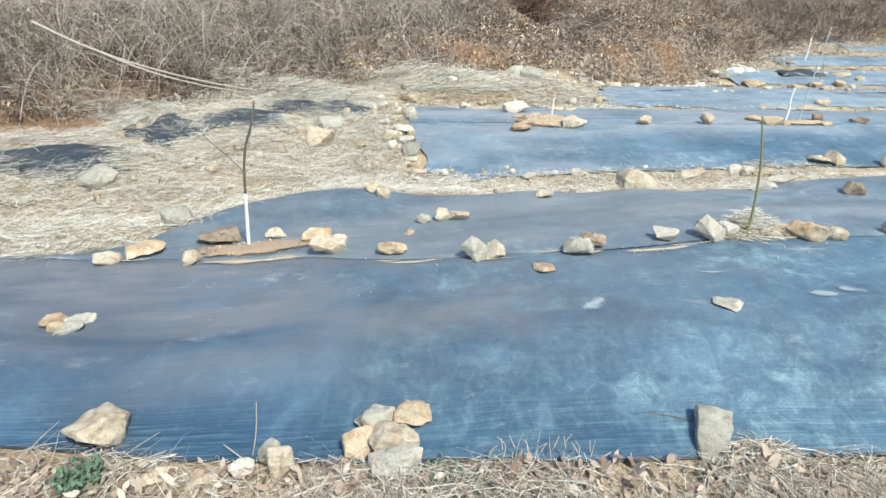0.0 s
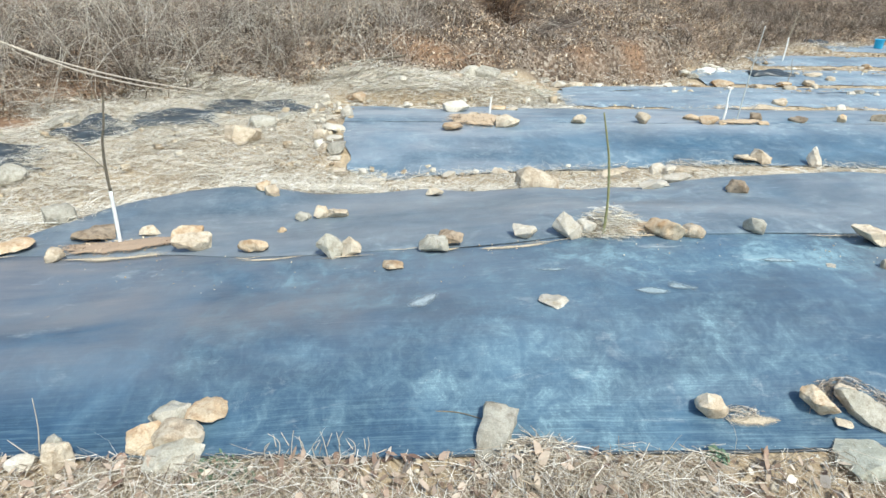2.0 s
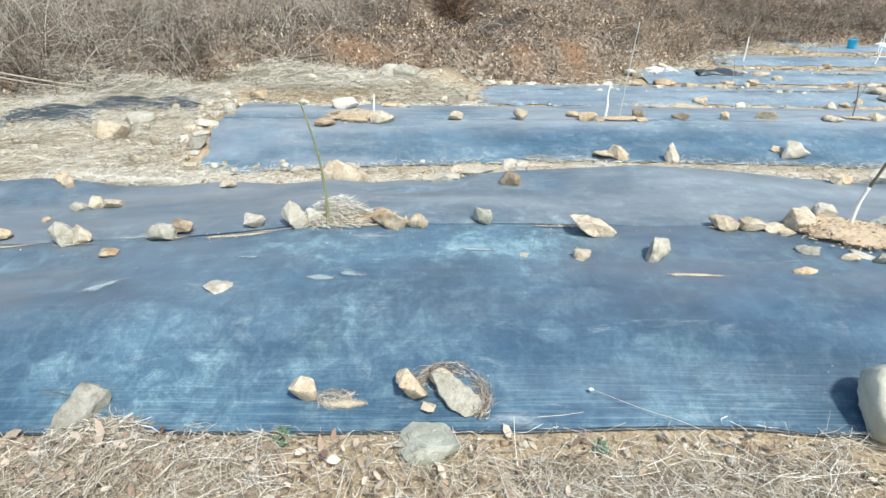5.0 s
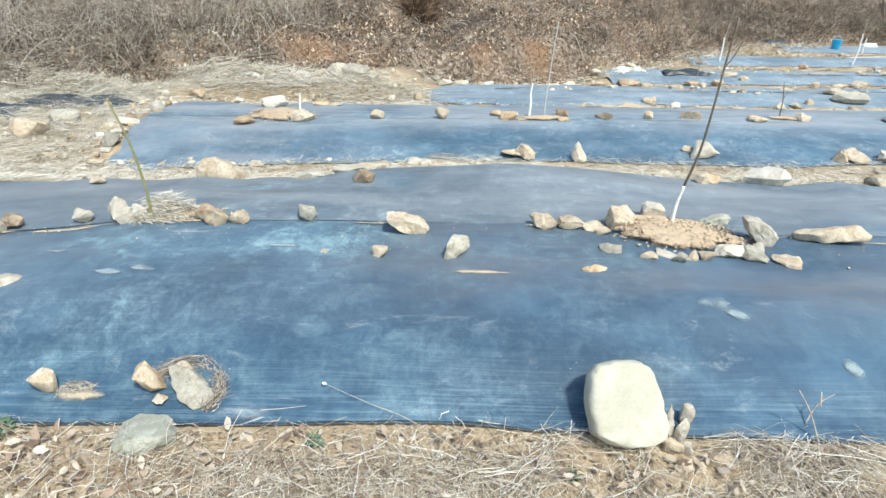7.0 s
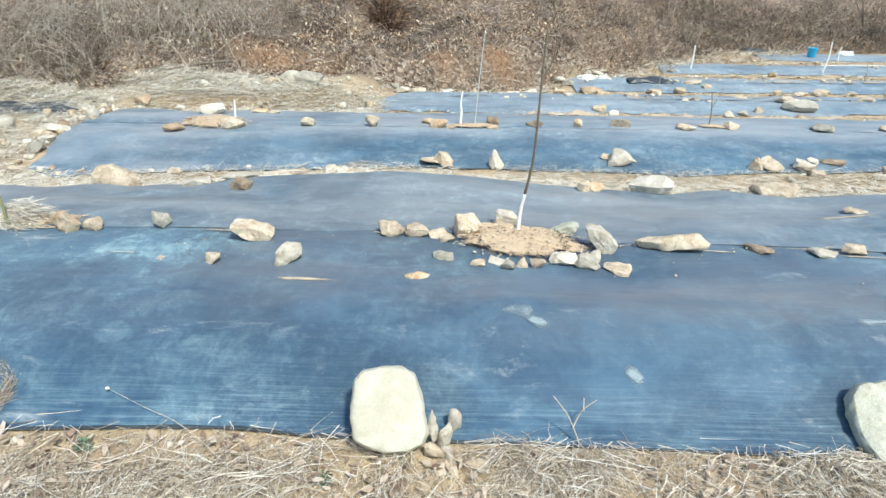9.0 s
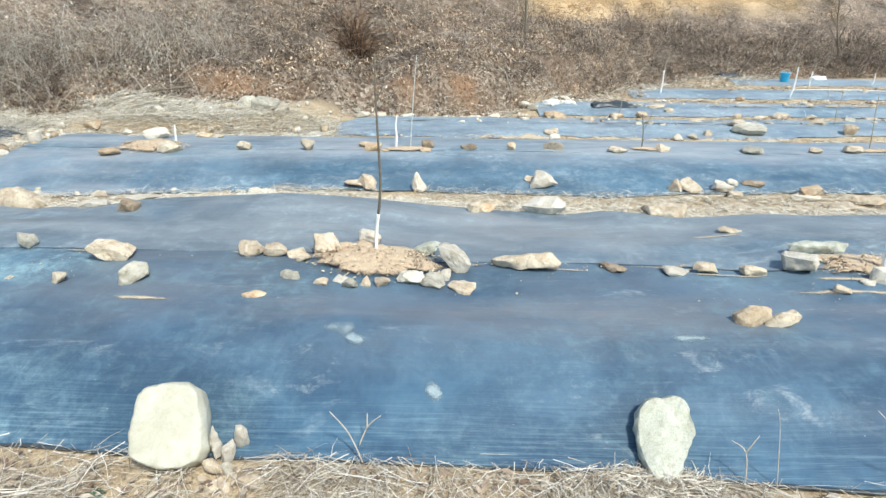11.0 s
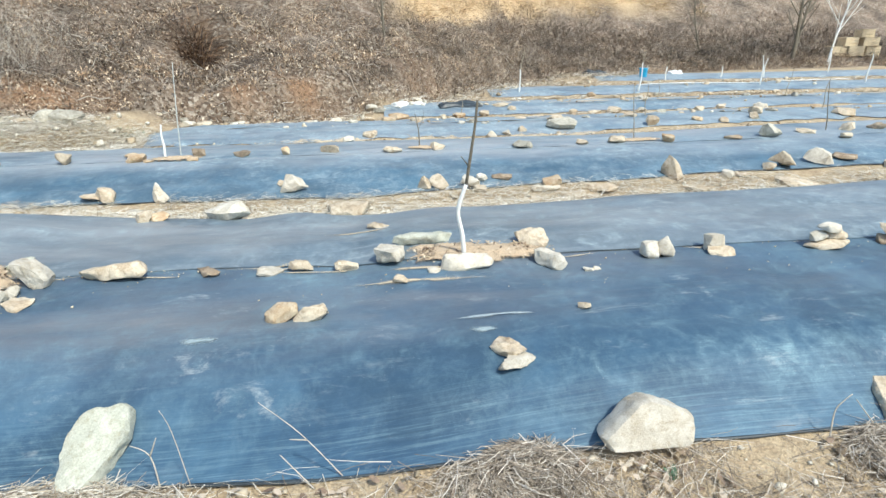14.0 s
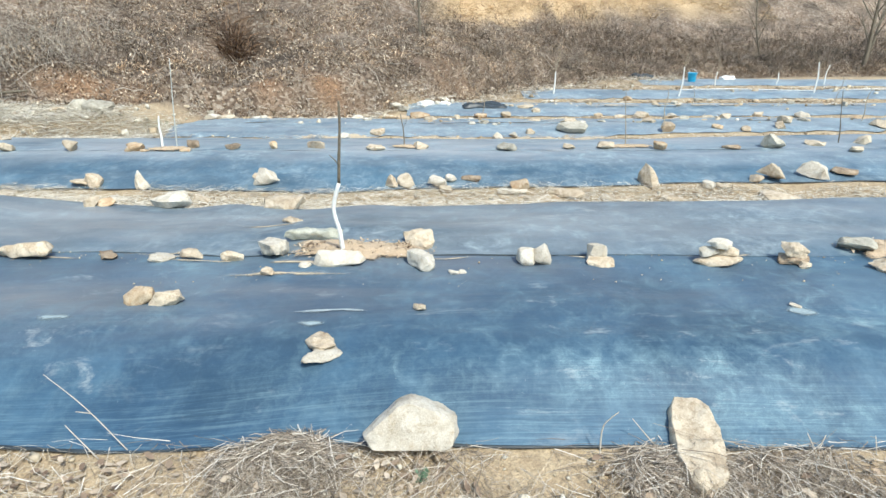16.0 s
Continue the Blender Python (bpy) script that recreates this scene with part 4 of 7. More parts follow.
stone(3.04, 6.47, 0.592, 0.237, 0.071, "t", "f", 31)
stone(9.42, 6.75, 0.248, 0.186, 0.128, "w", "b", -18)
stone(9.87, 6.90, 0.288, 0.127, 0.063, "b", "f", -21)
stone(9.37, 2.34, 0.074, 0.056, 0.043, "t", "b", 3)
stone(10.05, 3.0, 0.14, 0.12, 0.125, "w", "r", -9)
stone(10.15, 3.0, 0.135, 0.11, 0.145, "w", "r", 12)
stone(10.54, 2.98, 0.185, 0.132, 0.041, "t", "f", -17)
stone(10.53, 3.06, 0.141, 0.106, 0.130, "w", "b", -16)
stone(11.31, 2.98, 0.33, 0.17, 0.075, "t", "r", -4)
stone(11.31, 3.0, 0.19, 0.12, 0.06, "w", "r", 4, on_film(11.3, 2.97) + 0.115)
stone(11.25, 3.0, 0.13, 0.1, 0.07, "w", "b", 12, on_film(11.3, 2.97) + 0.055)
stone(11.37, 3.0, 0.15, 0.1, 0.07, "t", "b", -18, on_film(11.3, 2.97) + 0.055)
stone(11.83, 3.03, 0.17, 0.12, 0.08, "t", "b", -20, on_film(11.83, 3.02) + 0.055)
stone(11.83, 3.02, 0.2, 0.13, 0.065, "b", "f", -10)
stone(11.86, 2.93, 0.074, 0.055, 0.051, "t", "b", -34)
stone(12.39, 3.22, 0.245, 0.196, 0.085, "g", "f", -38)
stone(12.37, 2.88, 0.216, 0.172, 0.056, "t", "f", -40)
stone(9.62, 2.84, 0.061, 0.033, 0.028, "w", "b", -2)
stone(6.22, 4.59, 0.141, 0.106, 0.102, "t", "b", 33)
stone(6.32, 4.65, 0.164, 0.131, 0.071, "o", "f", 32)
stone(11.69, 6.44, 0.460, 0.184, 0.061, "t", "f", -17)
stone(12.37, 6.39, 0.352, 0.141, 0.086, "t", "b", -23)
stone(9.35, 6.30, 0.348, 0.139, 0.068, "t", "f", 1)
stone(10.39, 6.61, 0.398, 0.159, 0.077, "w", "f", -7)
stone(10.67, 6.39, 0.350, 0.259, 0.077, "t", "f", -10)
stone(12.96, 6.76, 0.177, 0.133, 0.103, "w", "b", -25)
stone(13.15, 6.73, 0.220, 0.088, 0.081, "t", "b", -27)
stone(13.65, 6.89, 0.187, 0.140, 0.097, "t", "b", -29)
stone(13.85, 6.95, 0.380, 0.152, 0.219, "t", "p", -31)
stone(14.44, 7.00, 0.401, 0.160, 0.217, "w", "p", -34)
stone(14.93, 7.11, 0.320, 0.256, 0.082, "b", "f", -35)
stone(13.71, 6.37, 0.556, 0.378, 0.122, "t", "f", -31)
stone(4.82, 8.07, 0.305, 0.244, 0.111, "o", "f", 29)
stone(9.15, 8.26, 0.234, 0.175, 0.130, "t", "b", 2)
stone(10.46, 8.22, 0.327, 0.261, 0.106, "g", "f", -6)
stone(11.43, 8.27, 0.200, 0.150, 0.091, "t", "b", -12)
stone(12.00, 8.31, 0.278, 0.222, 0.107, "t", "f", -16)
stone(12.81, 8.23, 0.199, 0.149, 0.144, "o", "b", -21)
stone(13.93, 8.27, 0.278, 0.126, 0.061, "b", "f", -27)
stone(14.57, 8.28, 0.372, 0.223, 0.224, "g", "p", -30)
stone(15.33, 8.48, 0.309, 0.231, 0.068, "t", "f", -33)
stone(16.08, 8.51, 0.257, 0.193, 0.146, "t", "b", -36)
stone(7.75, 9.55, 0.218, 0.163, 0.127, "w", "b", 10)
stone(8.06, 11.84, 0.326, 0.261, 0.147, "t", "f", 7)
stone(12.28, 12.07, 0.670, 0.536, 0.247, "g", "f", -12)
stone(12.35, 12.75, 0.412, 0.329, 0.154, "t", "f", -12)
stone(10.62, 11.60, 0.238, 0.143, 0.149, "w", "p", -5)
stone(10.98, 11.71, 0.216, 0.162, 0.111, "w", "b", -7)
stone(11.35, 11.86, 0.206, 0.155, 0.151, "t", "b", -9)
stone(14.33, 11.94, 0.304, 0.228, 0.229, "t", "b", -21)
stone(15.46, 12.09, 0.246, 0.197, 0.113, "o", "f", -25)
stone(16.01, 11.93, 0.219, 0.227, 0.108, "t", "f", -28)
stone(16.80, 12.02, 0.245, 0.183, 0.177, "t", "b", -30)
stone(8.49, 13.56, 0.355, 0.284, 0.131, "o", "f", 4)
stone(8.80, 15.96, 0.588, 0.471, 0.169, "o", "f", 2)
stone(9.16, 13.45, 0.325, 0.260, 0.132, "t", "f", 1)
stone(7.97, 15.87, 0.350, 0.280, 0.111, "t", "f", 5)
stone(9.81, 13.52, 0.164, 0.123, 0.151, "t", "b", -1)
stone(10.52, 16.00, 0.384, 0.307, 0.125, "o", "f", -4)
stone(11.25, 16.10, 0.322, 0.242, 0.151, "t", "b", -6)
stone(11.66, 13.36, 0.296, 0.237, 0.066, "t", "f", -9)
stone(13.86, 15.97, 0.256, 0.192, 0.156, "t", "b", -15)
stone(15.10, 16.04, 0.432, 0.346, 0.171, "t", "f", -19)
stone(16.01, 16.12, 0.274, 0.206, 0.124, "w", "b", -21)
stone(15.92, 13.66, 0.302, 0.242, 0.098, "t", "f", -24)
stone(16.24, 13.47, 0.298, 0.224, 0.154, "t", "b", -26)
stone(18.39, 16.01, 0.273, 0.204, 0.189, "t", "b", -28)
stone(19.71, 16.07, 0.433, 0.346, 0.175, "w", "f", -32)
stone(19.57, 13.55, 0.435, 0.348, 0.103, "o", "f", -36)
stone(1.95, 12.19, 0.673, 0.434, 0.303, "g", "r", 31)
stone(12.18, 16.60, 0.265, 0.199, 0.145, "t", "b", -9)
stone(11.94, 17.02, 0.507, 0.237, 0.112, "t", "f", -8)
stone(8.05, 16.92, 0.369, 0.384, 0.196, "w", "f", 5)
stone(14.48, 15.90, 0.399, 0.160, 0.127, "t", "b", -17)
stone(1.57, 12.14, 0.531, 0.398, 0.289, "g", "r", 14)
stone(-0.42, 11.09, 0.340, 0.136, 0.151, "t", "r", 24)
stone(4.14, 13.75, 0.466, 0.373, 0.132, "t", "f", 2)
stone(4.71, 14.88, 0.502, 0.402, 0.158, "o", "f", -0)
stone(19.08, 12.14, 0.499, 0.399, 0.184, "t", "f", -40)
stone(16.65, 8.54, 0.287, 0.115, 0.122, "b", "b", -42)
stone(15.66, 7.99, 0.179, 0.186, 0.085, "t", "f", -40)
stone(17.18, 12.58, 0.308, 0.231, 0.192, "t", "b", -33)
stone(11.50, 2.40, 0.068, 0.054, 0.027, "w", "f", -46)
stone(15.51, 6.81, 0.316, 0.237, 0.148, "t", "b", -44)
stone(15.53, 6.59, 0.423, 0.339, 0.101, "t", "f", -45)


# ---- straw, leaves and brush ----
veg = np.random.default_rng(7)
HX, HY, HS = np.arange(-14, 46, 0.15), np.arange(0.3, 50, 0.15), 0.15
HEIGHT = np.array([[ground(x, y) for x in HX] for y in HY])


def height(x, y):
    """Ground height for arrays of places."""
    u = np.clip((x - HX[0]) / HS, 0, len(HX) - 1.001)
    v = np.clip((y - HY[0]) / HS, 0, len(HY) - 1.001)
    i, j = u.astype(int), v.astype(int)
    fu, fv = u - i, v - j
    return (HEIGHT[j, i] * (1 - fu) + HEIGHT[j, i + 1] * fu) * (1 - fv) + (HEIGHT[j + 1, i] * (1 - fu) + HEIGHT[j + 1, i + 1] * fu) * fv


def table(fn, x):
    """fn of one number, for an array, by interpolation."""
    g = np.linspace(x.min(), x.max(), 300)
    return np.interp(x, g, [fn(float(v)) for v in g])


def patchy(x, y, s, seed):
    """Smooth random field between 0 and 1 for arrays."""
    a = np.sin(x * s + seed) * np.cos(y * s * 1.3 - seed) + np.sin(x * s * 2.1 - y * s * 0.9 + seed * 2) * 0.7 + np.cos(x * s * 0.6 + y * s * 2.3 + seed * 3) * 0.6
    return np.clip(a / 3.2 + 0.5, 0, 1)


def ribbons(x, y, z, az, length, rise, bend, width, twist, seg=3):
    """Curved flat blades: arrays in, (verts, quads) out."""
    n = len(x)
    t = np.linspace(0, 1, seg + 1)[None, :]
    a = az[:, None] + bend[:, None] * t
    step = length[:, None] / seg
    px = x[:, None] + np.cumsum(np.cos(a) * step, 1) - np.cos(a) * step
    py = y[:, None] + np.cumsum(np.sin(a) * step, 1) - np.sin(a) * step
    pz = z[:, None] + rise[:, None] * np.sin(t * np.pi * 0.5) * length[:, None] - 0.25 * np.abs(rise[:, None]) * length[:, None] * t ** 3
    w = width[:, None] * (1 - 0.6 * t)
    sx, sy, sz = -np.sin(a) * w * np.cos(twist[:, None]), np.cos(a) * w * np.cos(twist[:, None]), w * np.sin(twist[:, None])
    v = np.stack([np.stack([px - sx, py - sy, pz - sz], -1), np.stack([px + sx, py + sy, pz + sz], -1)], 2).reshape(-1, 3)
    k = np.arange(n)[:, None] * (seg + 1) * 2 + np.arange(seg)[None, :] * 2
    q = np.stack([k, k + 1, k + 3, k + 2], -1).reshape(-1, 4)
    return v, q


def straw_mat(x, y, thick, long, wide, rise=0.12, lift=0.0, seg=3, turn=None):
    n = len(x)
    z = height(x, y) + veg.random(n) ** 1.6 * thick + 0.008 + lift
    return ribbons(x, y, z, veg.random(n) * 6.283 if turn is None else turn, long * veg.uniform(0.4, 1.3, n), veg.normal(0, rise, n) + 0.04, veg.normal(0, 0.7, n), wide * veg.uniform(0.5, 1.3, n), veg.uniform(-0.9, 0.9, n), seg)


def leaf_litter(x, y, size, thick, tilt=0.5):
    """Curled oval leaves, two quads each."""
    n = len(x)
    a, s = veg.random(n) * 6.283, size * veg.uniform(0.6, 1.3, n)
    ux, uy = np.cos(a), np.sin(a)
    z = height(x, y) + veg.random(n) * thick + 0.01
    ta, tb = veg.normal(0, tilt, n), veg.normal(0, tilt, n)
    curl = veg.uniform(-0.1, 0.35, n)
    loc = np.array([(-1, 0), (-0.3, 0.42), (0.45, 0.38), (1, 0), (0.45, -0.38), (-0.3, -0.42)])
    vs = []
    for lx, ly in loc:
        px, py = lx * s * 0.5, ly * s * 0.5
        vs.append(np.stack([x + ux * px - uy * py, y + uy * px + ux * py, z + px * ta + py * tb + abs(ly) * s * curl + abs(lx) * s * curl * 0.4], -1))
    v = np.stack(vs, 1).reshape(-1, 3)
    k = np.arange(n)[:, None] * 6
    q = np.concatenate([k + np.array([0, 3, 2, 1]), k + np.array([0, 5, 4, 3])], 0)
    return v, q


def flat_leaves(x, y, size, thick, tilt=0.6):
    """One tilted, skewed quad a leaf, for litter far off."""
    n = len(x)
    a, s = veg.random(n) * 6.283, size * veg.uniform(0.5, 1.3, n)
    ux, uy = np.cos(a), np.sin(a)
    z = height(x, y) + veg.random(n) * thick + 0.01
    ta, tb = veg.normal(0, tilt, n), veg.normal(0, tilt, n)
    vs = []
    for lx, ly in ((-1, 0), (0.1, 0.36), (1, 0), (-0.1, -0.36)):
        px, py = lx * s * 0.5, (ly + 0.1 * veg.normal(0, 1, n)) * s * 0.5
        vs.append(np.stack([x + ux * px - uy * py, y + uy * px + ux * py, z + px * ta + py * tb + (abs(ly) > 0) * s * 0.12], -1))
    return np.stack(vs, 1).reshape(-1, 3), (np.arange(n)[:, None] * 4 + np.arange(4)[None, :])


def tubes(paths, radii, sides=4):
    """Round stems along paths (n, p, 3) with radii (n, p)."""
    n, p, _ = paths.shape
    d = np.gradient(paths, axis=1)
    d /= np.linalg.norm(d, axis=2, keepdims=True) + 1e-9
    ref = np.where(np.abs(d[..., 2:3]) > 0.9, np.array([1.0, 0, 0]), np.array([0, 0, 1.0]))
    a = np.cross(d, ref)
    a /= np.linalg.norm(a, axis=2, keepdims=True) + 1e-9
    b = np.cross(d, a)
    ang = np.arange(sides) * 2 * np.pi / sides
    v = paths[:, :, None, :] + radii[:, :, None, None] * (np.cos(ang)[None, None, :, None] * a[:, :, None, :] + np.sin(ang)[None, None, :, None] * b[:, :, None, :])
    base = (np.arange(n)[:, None, None] * p + np.arange(p - 1)[None, :, None]) * sides
    s0, s1 = np.arange(sides)[None, None, :], (np.arange(sides)[None, None, :] + 1) % sides
    q = np.stack([base + s0, base + s1, base + sides + s1, base + sides + s0], -1).reshape(-1, 4)
    return v.reshape(-1, 3), q


def stuff(name, parts, mat, label, category):
    vs, qs, off = [], [], 0
    for v, q in parts:
        vs.append(v)
        qs.append(q + off)
        off += len(v)
    ob = new(name, array_mesh(name, np.concatenate(vs), np.concatenate(qs), mat))
    return tagged(ob, label, category, kind="stuff")


def scatter(n, x0, x1, y0, y1):
    return veg.uniform(x0, x1, n), veg.uniform(y0, y1, n)


# foreground verge
x, y = scatter(150000, -3.6, 13.2, 0.9, 1.95)
edge = table(front_1, x)
bare = patchy(x, y * 0.4, 1.7, 1.1)
strip = np.zeros(len(x))
for x0, x1, deep in ((0.55, 1.0, 0.17), (2.9, 4.45, 0.15), (4.5, 4.85, 0.2), (4.88, 5.26, 0.3), (7.4, 8.5, 0.32), (9.68, 10.12, 0.3), (11.2, 11.9, 0.15)):
    strip = np.where((x > x0) & (x < x1), deep * (0.6 + 0.8 * bare), strip)
keep = (y < edge + 0.02) & (veg.random(len(x)) < np.clip((y - 0.85) / 0.3, 0.06, 1) * np.clip((x + 3.8) / 0.6, 0, 1) * np.clip((13.4 - x) / 0.6, 0, 1)) & ((bare > 0.36) | (veg.random(len(x)) < 0.3)) & ((y < edge - strip) | (veg.random(len(x)) < 0.12))
x, y = x[keep], y[keep]
far = x + 0.5 * (patchy(x, y, 2.7, 0.6) - 0.5) > 8.3
room = table(front_1, x) - y
turn = veg.random(len(x)) * 6.283
turn = np.where((room < 0.2 * np.abs(np.sin(turn))) & (np.sin(turn) > 0) & (veg.random(len(x)) < 0.93), -turn, turn)
long = np.where(veg.random(len(x)) < 0.06, 0.3, 0.17)
thin = (x < 2.6) & (veg.random(len(x)) < 0.3)
for keep, mat, label in ((~far & ~thin, STRAW, "tangled grey-tan dead grass along the film's edge"), (far, GREY_STRAW, "darker grey-brown dead grass along the film's edge")):
    stuff("dead_grass", [straw_mat(x[keep], y[keep], 0.06, long[keep], 0.0017, 0.13, 0.0, 2, turn[keep])], mat, label, "dry grass")
x, y = scatter(4200, -3.6, 13.2, 0.9, 1.75)
keep = (y < table(front_1, x) - 0.05) & ~((x > 9.65) & (x < 10.15) & (y > 1.15))
stuff("fallen_leaves", [leaf_litter(x[keep], y[keep], 0.05, 0.05, 0.3)], VERGE_LEAF, "curled brown and tan fallen leaves on the verge", "leaves")
x, y = scatter(5200, -3.6, 3.4, 0.9, 1.8)
keep = (y < table(front_1, x) - 0.02) & ((patchy(x, y, 3.1, 1.7) > 0.42) | (veg.random(len(x)) < 0.25)) & (veg.random(len(x)) < np.clip(1.3 - 0.25 * (x + 1.5), 0.25, 1))
stuff("fallen_leaves", [leaf_litter(x[keep], y[keep], 0.055, 0.06, 0.8)], PINK_LEAF, "bleached pinkish tan leaves drifted along the film's edge", "leaves")

# pale straw carpet beside the beds
def in_straw(x, y, margin=0.0):
    e = table(rough_edge, y)
    e = np.where((y > 6.2) & (y < 9.95), table(second_end, y) - 0.14, np.where((y >= 9.82) & (y < 12), np.maximum(e, 2.9), e))
    return ((x < e + margin + 0.5 * (y > 9.9) + 0.25 * (patchy(x, y, 2.3, 0.4) - 0.5)) | ((x < 0.2) & (y < 6.4))) & (y < table(foot, x) + 0.3) & (y > table(back_1, x) - 0.05) & (np.hypot((x + 5.4) / 1.0, (y - 7.45) / 0.5) > 1)


x, y = scatter(270000, -8.5, 3.4, 3.45, 13)
keep = in_straw(x, y) & (veg.random(len(x)) < np.clip(1.25 - 0.02 * np.maximum(y - 3, 0) ** 1.4, 0.6, 1)) & ((patchy(x, y, 1.9, 2.2) > 0.26) | (veg.random(len(x)) < 0.55))
x, y = x[keep], y[keep]
stuff("straw_carpet", [straw_mat(x, y, 0.08, 0.18, 0.0023, 0.15, 0.0, 2)], PALE_STRAW, "thick matted carpet of bleached yellow straw", "straw")

x, y = scatter(26000, -5.8, -0.9, 5.3, 9.5)
keep = in_straw(x, y) & (patchy(x, y, 3.3, 0.9) > 0.52)
stuff("straw_carpet", [straw_mat(x[keep], y[keep], 0.09, 0.2, 0.002, 0.2, 0.05, 2)], PALE_STRAW, "tufts of bleached straw strewn over torn film", "straw")

# pale straw where the third bed meets the hill
x, y = scatter(16000, 3.2, 12, 12.5, 21)
d = y - table(foot, x)
keep = (d > -1.2 + 0.5 * patchy(x, y, 1.5, 2.0)) & (d < 0.3)
stuff("bank_straw", [straw_mat(x[keep], y[keep], 0.08, 0.28, 0.005, 0.16, 0.02, 2)], PALE_STRAW, "pale straw along the hill's foot", "straw")

x, y = scatter(24000, 9.5, 24, 18, 32)
keep = (y < table(foot, x) + 0.3) & (x < np.interp(y, (18, 19, 20.9, 23.8, 26.2, 28.8), (9.6, 10.4, 12.8, 14.4, 19.0, 22.2)))
stuff("bank_straw", [straw_mat(x[keep], y[keep], 0.12, 0.4, 0.009, 0.3, 0.02, 2)], STRAW, "dead grass between the far beds and the hill", "straw")
keep &= veg.random(len(x)) < 0.03
far_x, far_y = x[keep], y[keep]

x, y = scatter(15000, -0.6, 3.7, 9.75, 12.3)
keep = (y < table(foot, x)) & (x < 3.4 + 0.3 * veg.random(len(x)))
stuff("bank_straw", [straw_mat(x[keep], y[keep], 0.09, 0.26, 0.004, 0.2, 0.02, 2)], PALE_STRAW, "pale straw and dead grass on the low bank", "straw")

# furrow litter
x, y = scatter(68000, -1.2, 17, 4.7, 6.75)
keep = (y > table(back_1, x) - 0.1 * patchy(x, y, 4.0, 1.0)) & (y < table(front_2, x) + 0.07 * patchy(x, y, 5.0, 2.0) - 0.03) & (patchy(x, y, 2.1, 3.0) > 0.1)
stuff("furrow_grass", [straw_mat(x[keep], y[keep], 0.07, 0.15, 0.0023, 0.14, 0.012, 2)], PALE_STRAW, "greyish dead grass filling the furrow between beds", "dry grass")
x, y = scatter(20000, 0, 30, 9.8, 11.6)
keep = (y < 11.5 + 0.02 * x) & ((x < 3.5) | (veg.random(len(x)) < 0.3 + 0.6 * (patchy(x, y, 1.1, 2.0) > 0.5)))
stuff("furrow_grass", [straw_mat(x[keep], y[keep], 0.06, 0.22, 0.005, 0.2)], STRAW, "sparse dead grass on the second furrow's tan soil", "dry grass")
x, y = scatter(15000, 8, 40, 14.6, 26)
keep = ((y > 15) & (y < 16.1)) | ((y > 19.4) & (y < 20.9)) | ((y > 24) & (y < 26.1))
stuff("furrow_grass", [straw_mat(x[keep], y[keep], 0.06, 0.3, 0.009, 0.2)], STRAW, "sparse dead grass in the far furrows", "dry grass")


def straw_heap(cx, cy, rx, ry, n, hgt, label, mat=None, long=0.11, wide=0.002, wild=0.0):
    r, a = np.sqrt(veg.random(n)), veg.random(n) * 6.283
    px, py = cx + rx * r * np.cos(a), cy + ry * r * np.sin(a)
    z = height(px, py) + 0.03 + hgt * (1 - r ** 2) * veg.random(n)
    v, q = ribbons(px, py, z, np.where(veg.random(n) < 0.5, veg.normal(0, 0.5, n), a + veg.normal(1.57, 0.6, n)), long * veg.uniform(0.5, 1.2, n), veg.normal(-0.06 + 0.3 * wild, 0.12 + 0.3 * wild, n), veg.normal(0.3, 1.0 + wild, n), wide * veg.uniform(0.6, 1.3, n), veg.uniform(-1, 1, n))
    ob = new("straw_heap", array_mesh("straw_heap", v, q, mat or STRAW))
    return tagged(ob, label, "straw heap", kind="stuff")


straw_heap(2.02, 3.42, 0.25, 0.13, 1900, 0.17, "heap of pale dead grass round a young tree's foot", PALE_STRAW)
def straw_ring(cx, cy, rx, ry, a0, a1, n, label):
    """Dead grass swept into an arc round stones."""
    a, r = radians(a0) + radians(a1 - a0) * veg.random(n), veg.normal(1.0, 0.1, n)
    px, py = cx + rx * r * np.cos(a), cy + ry * r * np.sin(a)
    v, q = ribbons(px, py, height(px, py) + 0.03 + 0.03 * veg.random(n), a + veg.normal(1.57, 0.35, n), veg.uniform(0.04, 0.11, n), veg.normal(0.0, 0.12, n), veg.normal(1.0, 0.8, n), veg.uniform(0.0008, 0.002, n), veg.uniform(-1, 1, n))
    return tagged(new("straw_ring", array_mesh("straw_ring", v, q, GREY_STRAW)), label, "straw ring", kind="stuff")


straw_ring(2.795, 1.85, 0.175, 0.14, -45, 150, 900, "ring of brown dead grass swept round a group of stones")
straw_heap(2.27, 1.87, 0.09, 0.05, 350, 0.015, "thin dead grass round a half-buried stone", None, 0.04, 0.0012)
straw_heap(1.28, 1.66, 0.18, 0.1, 700, 0.06, "dead grass heaped beside an upright slab")
straw_heap(8.8, 1.46, 0.24, 0.13, 2200, 0.08, "dense brown heap of dead grass on the film's edge", GREY_STRAW)
straw_heap(10.36, 1.36, 0.13, 0.12, 700, 0.07, "dead grass heaped against a tall slab", GREY_STRAW)
straw_heap(6.85, 1.55, 0.36, 0.12, 1800, 0.08, "dead grass heaped round an upright slab")
straw_heap(3.9, 6.55, 0.35, 0.16, 400, 0.12, "dead grass heaped on stones in the furrow")
straw_heap(-2.6, 9.6, 1.6, 0.5, 3600, 0.3, "grey heap of dead stems on the bank", PALE_STRAW, 0.36, 0.0034, 0.45)
straw_heap(-0.4, 11.2, 1.3, 0.5, 3000, 0.3, "grey heap of dead stems at the hill's foot", PALE_STRAW, 0.36, 0.0034, 0.45)

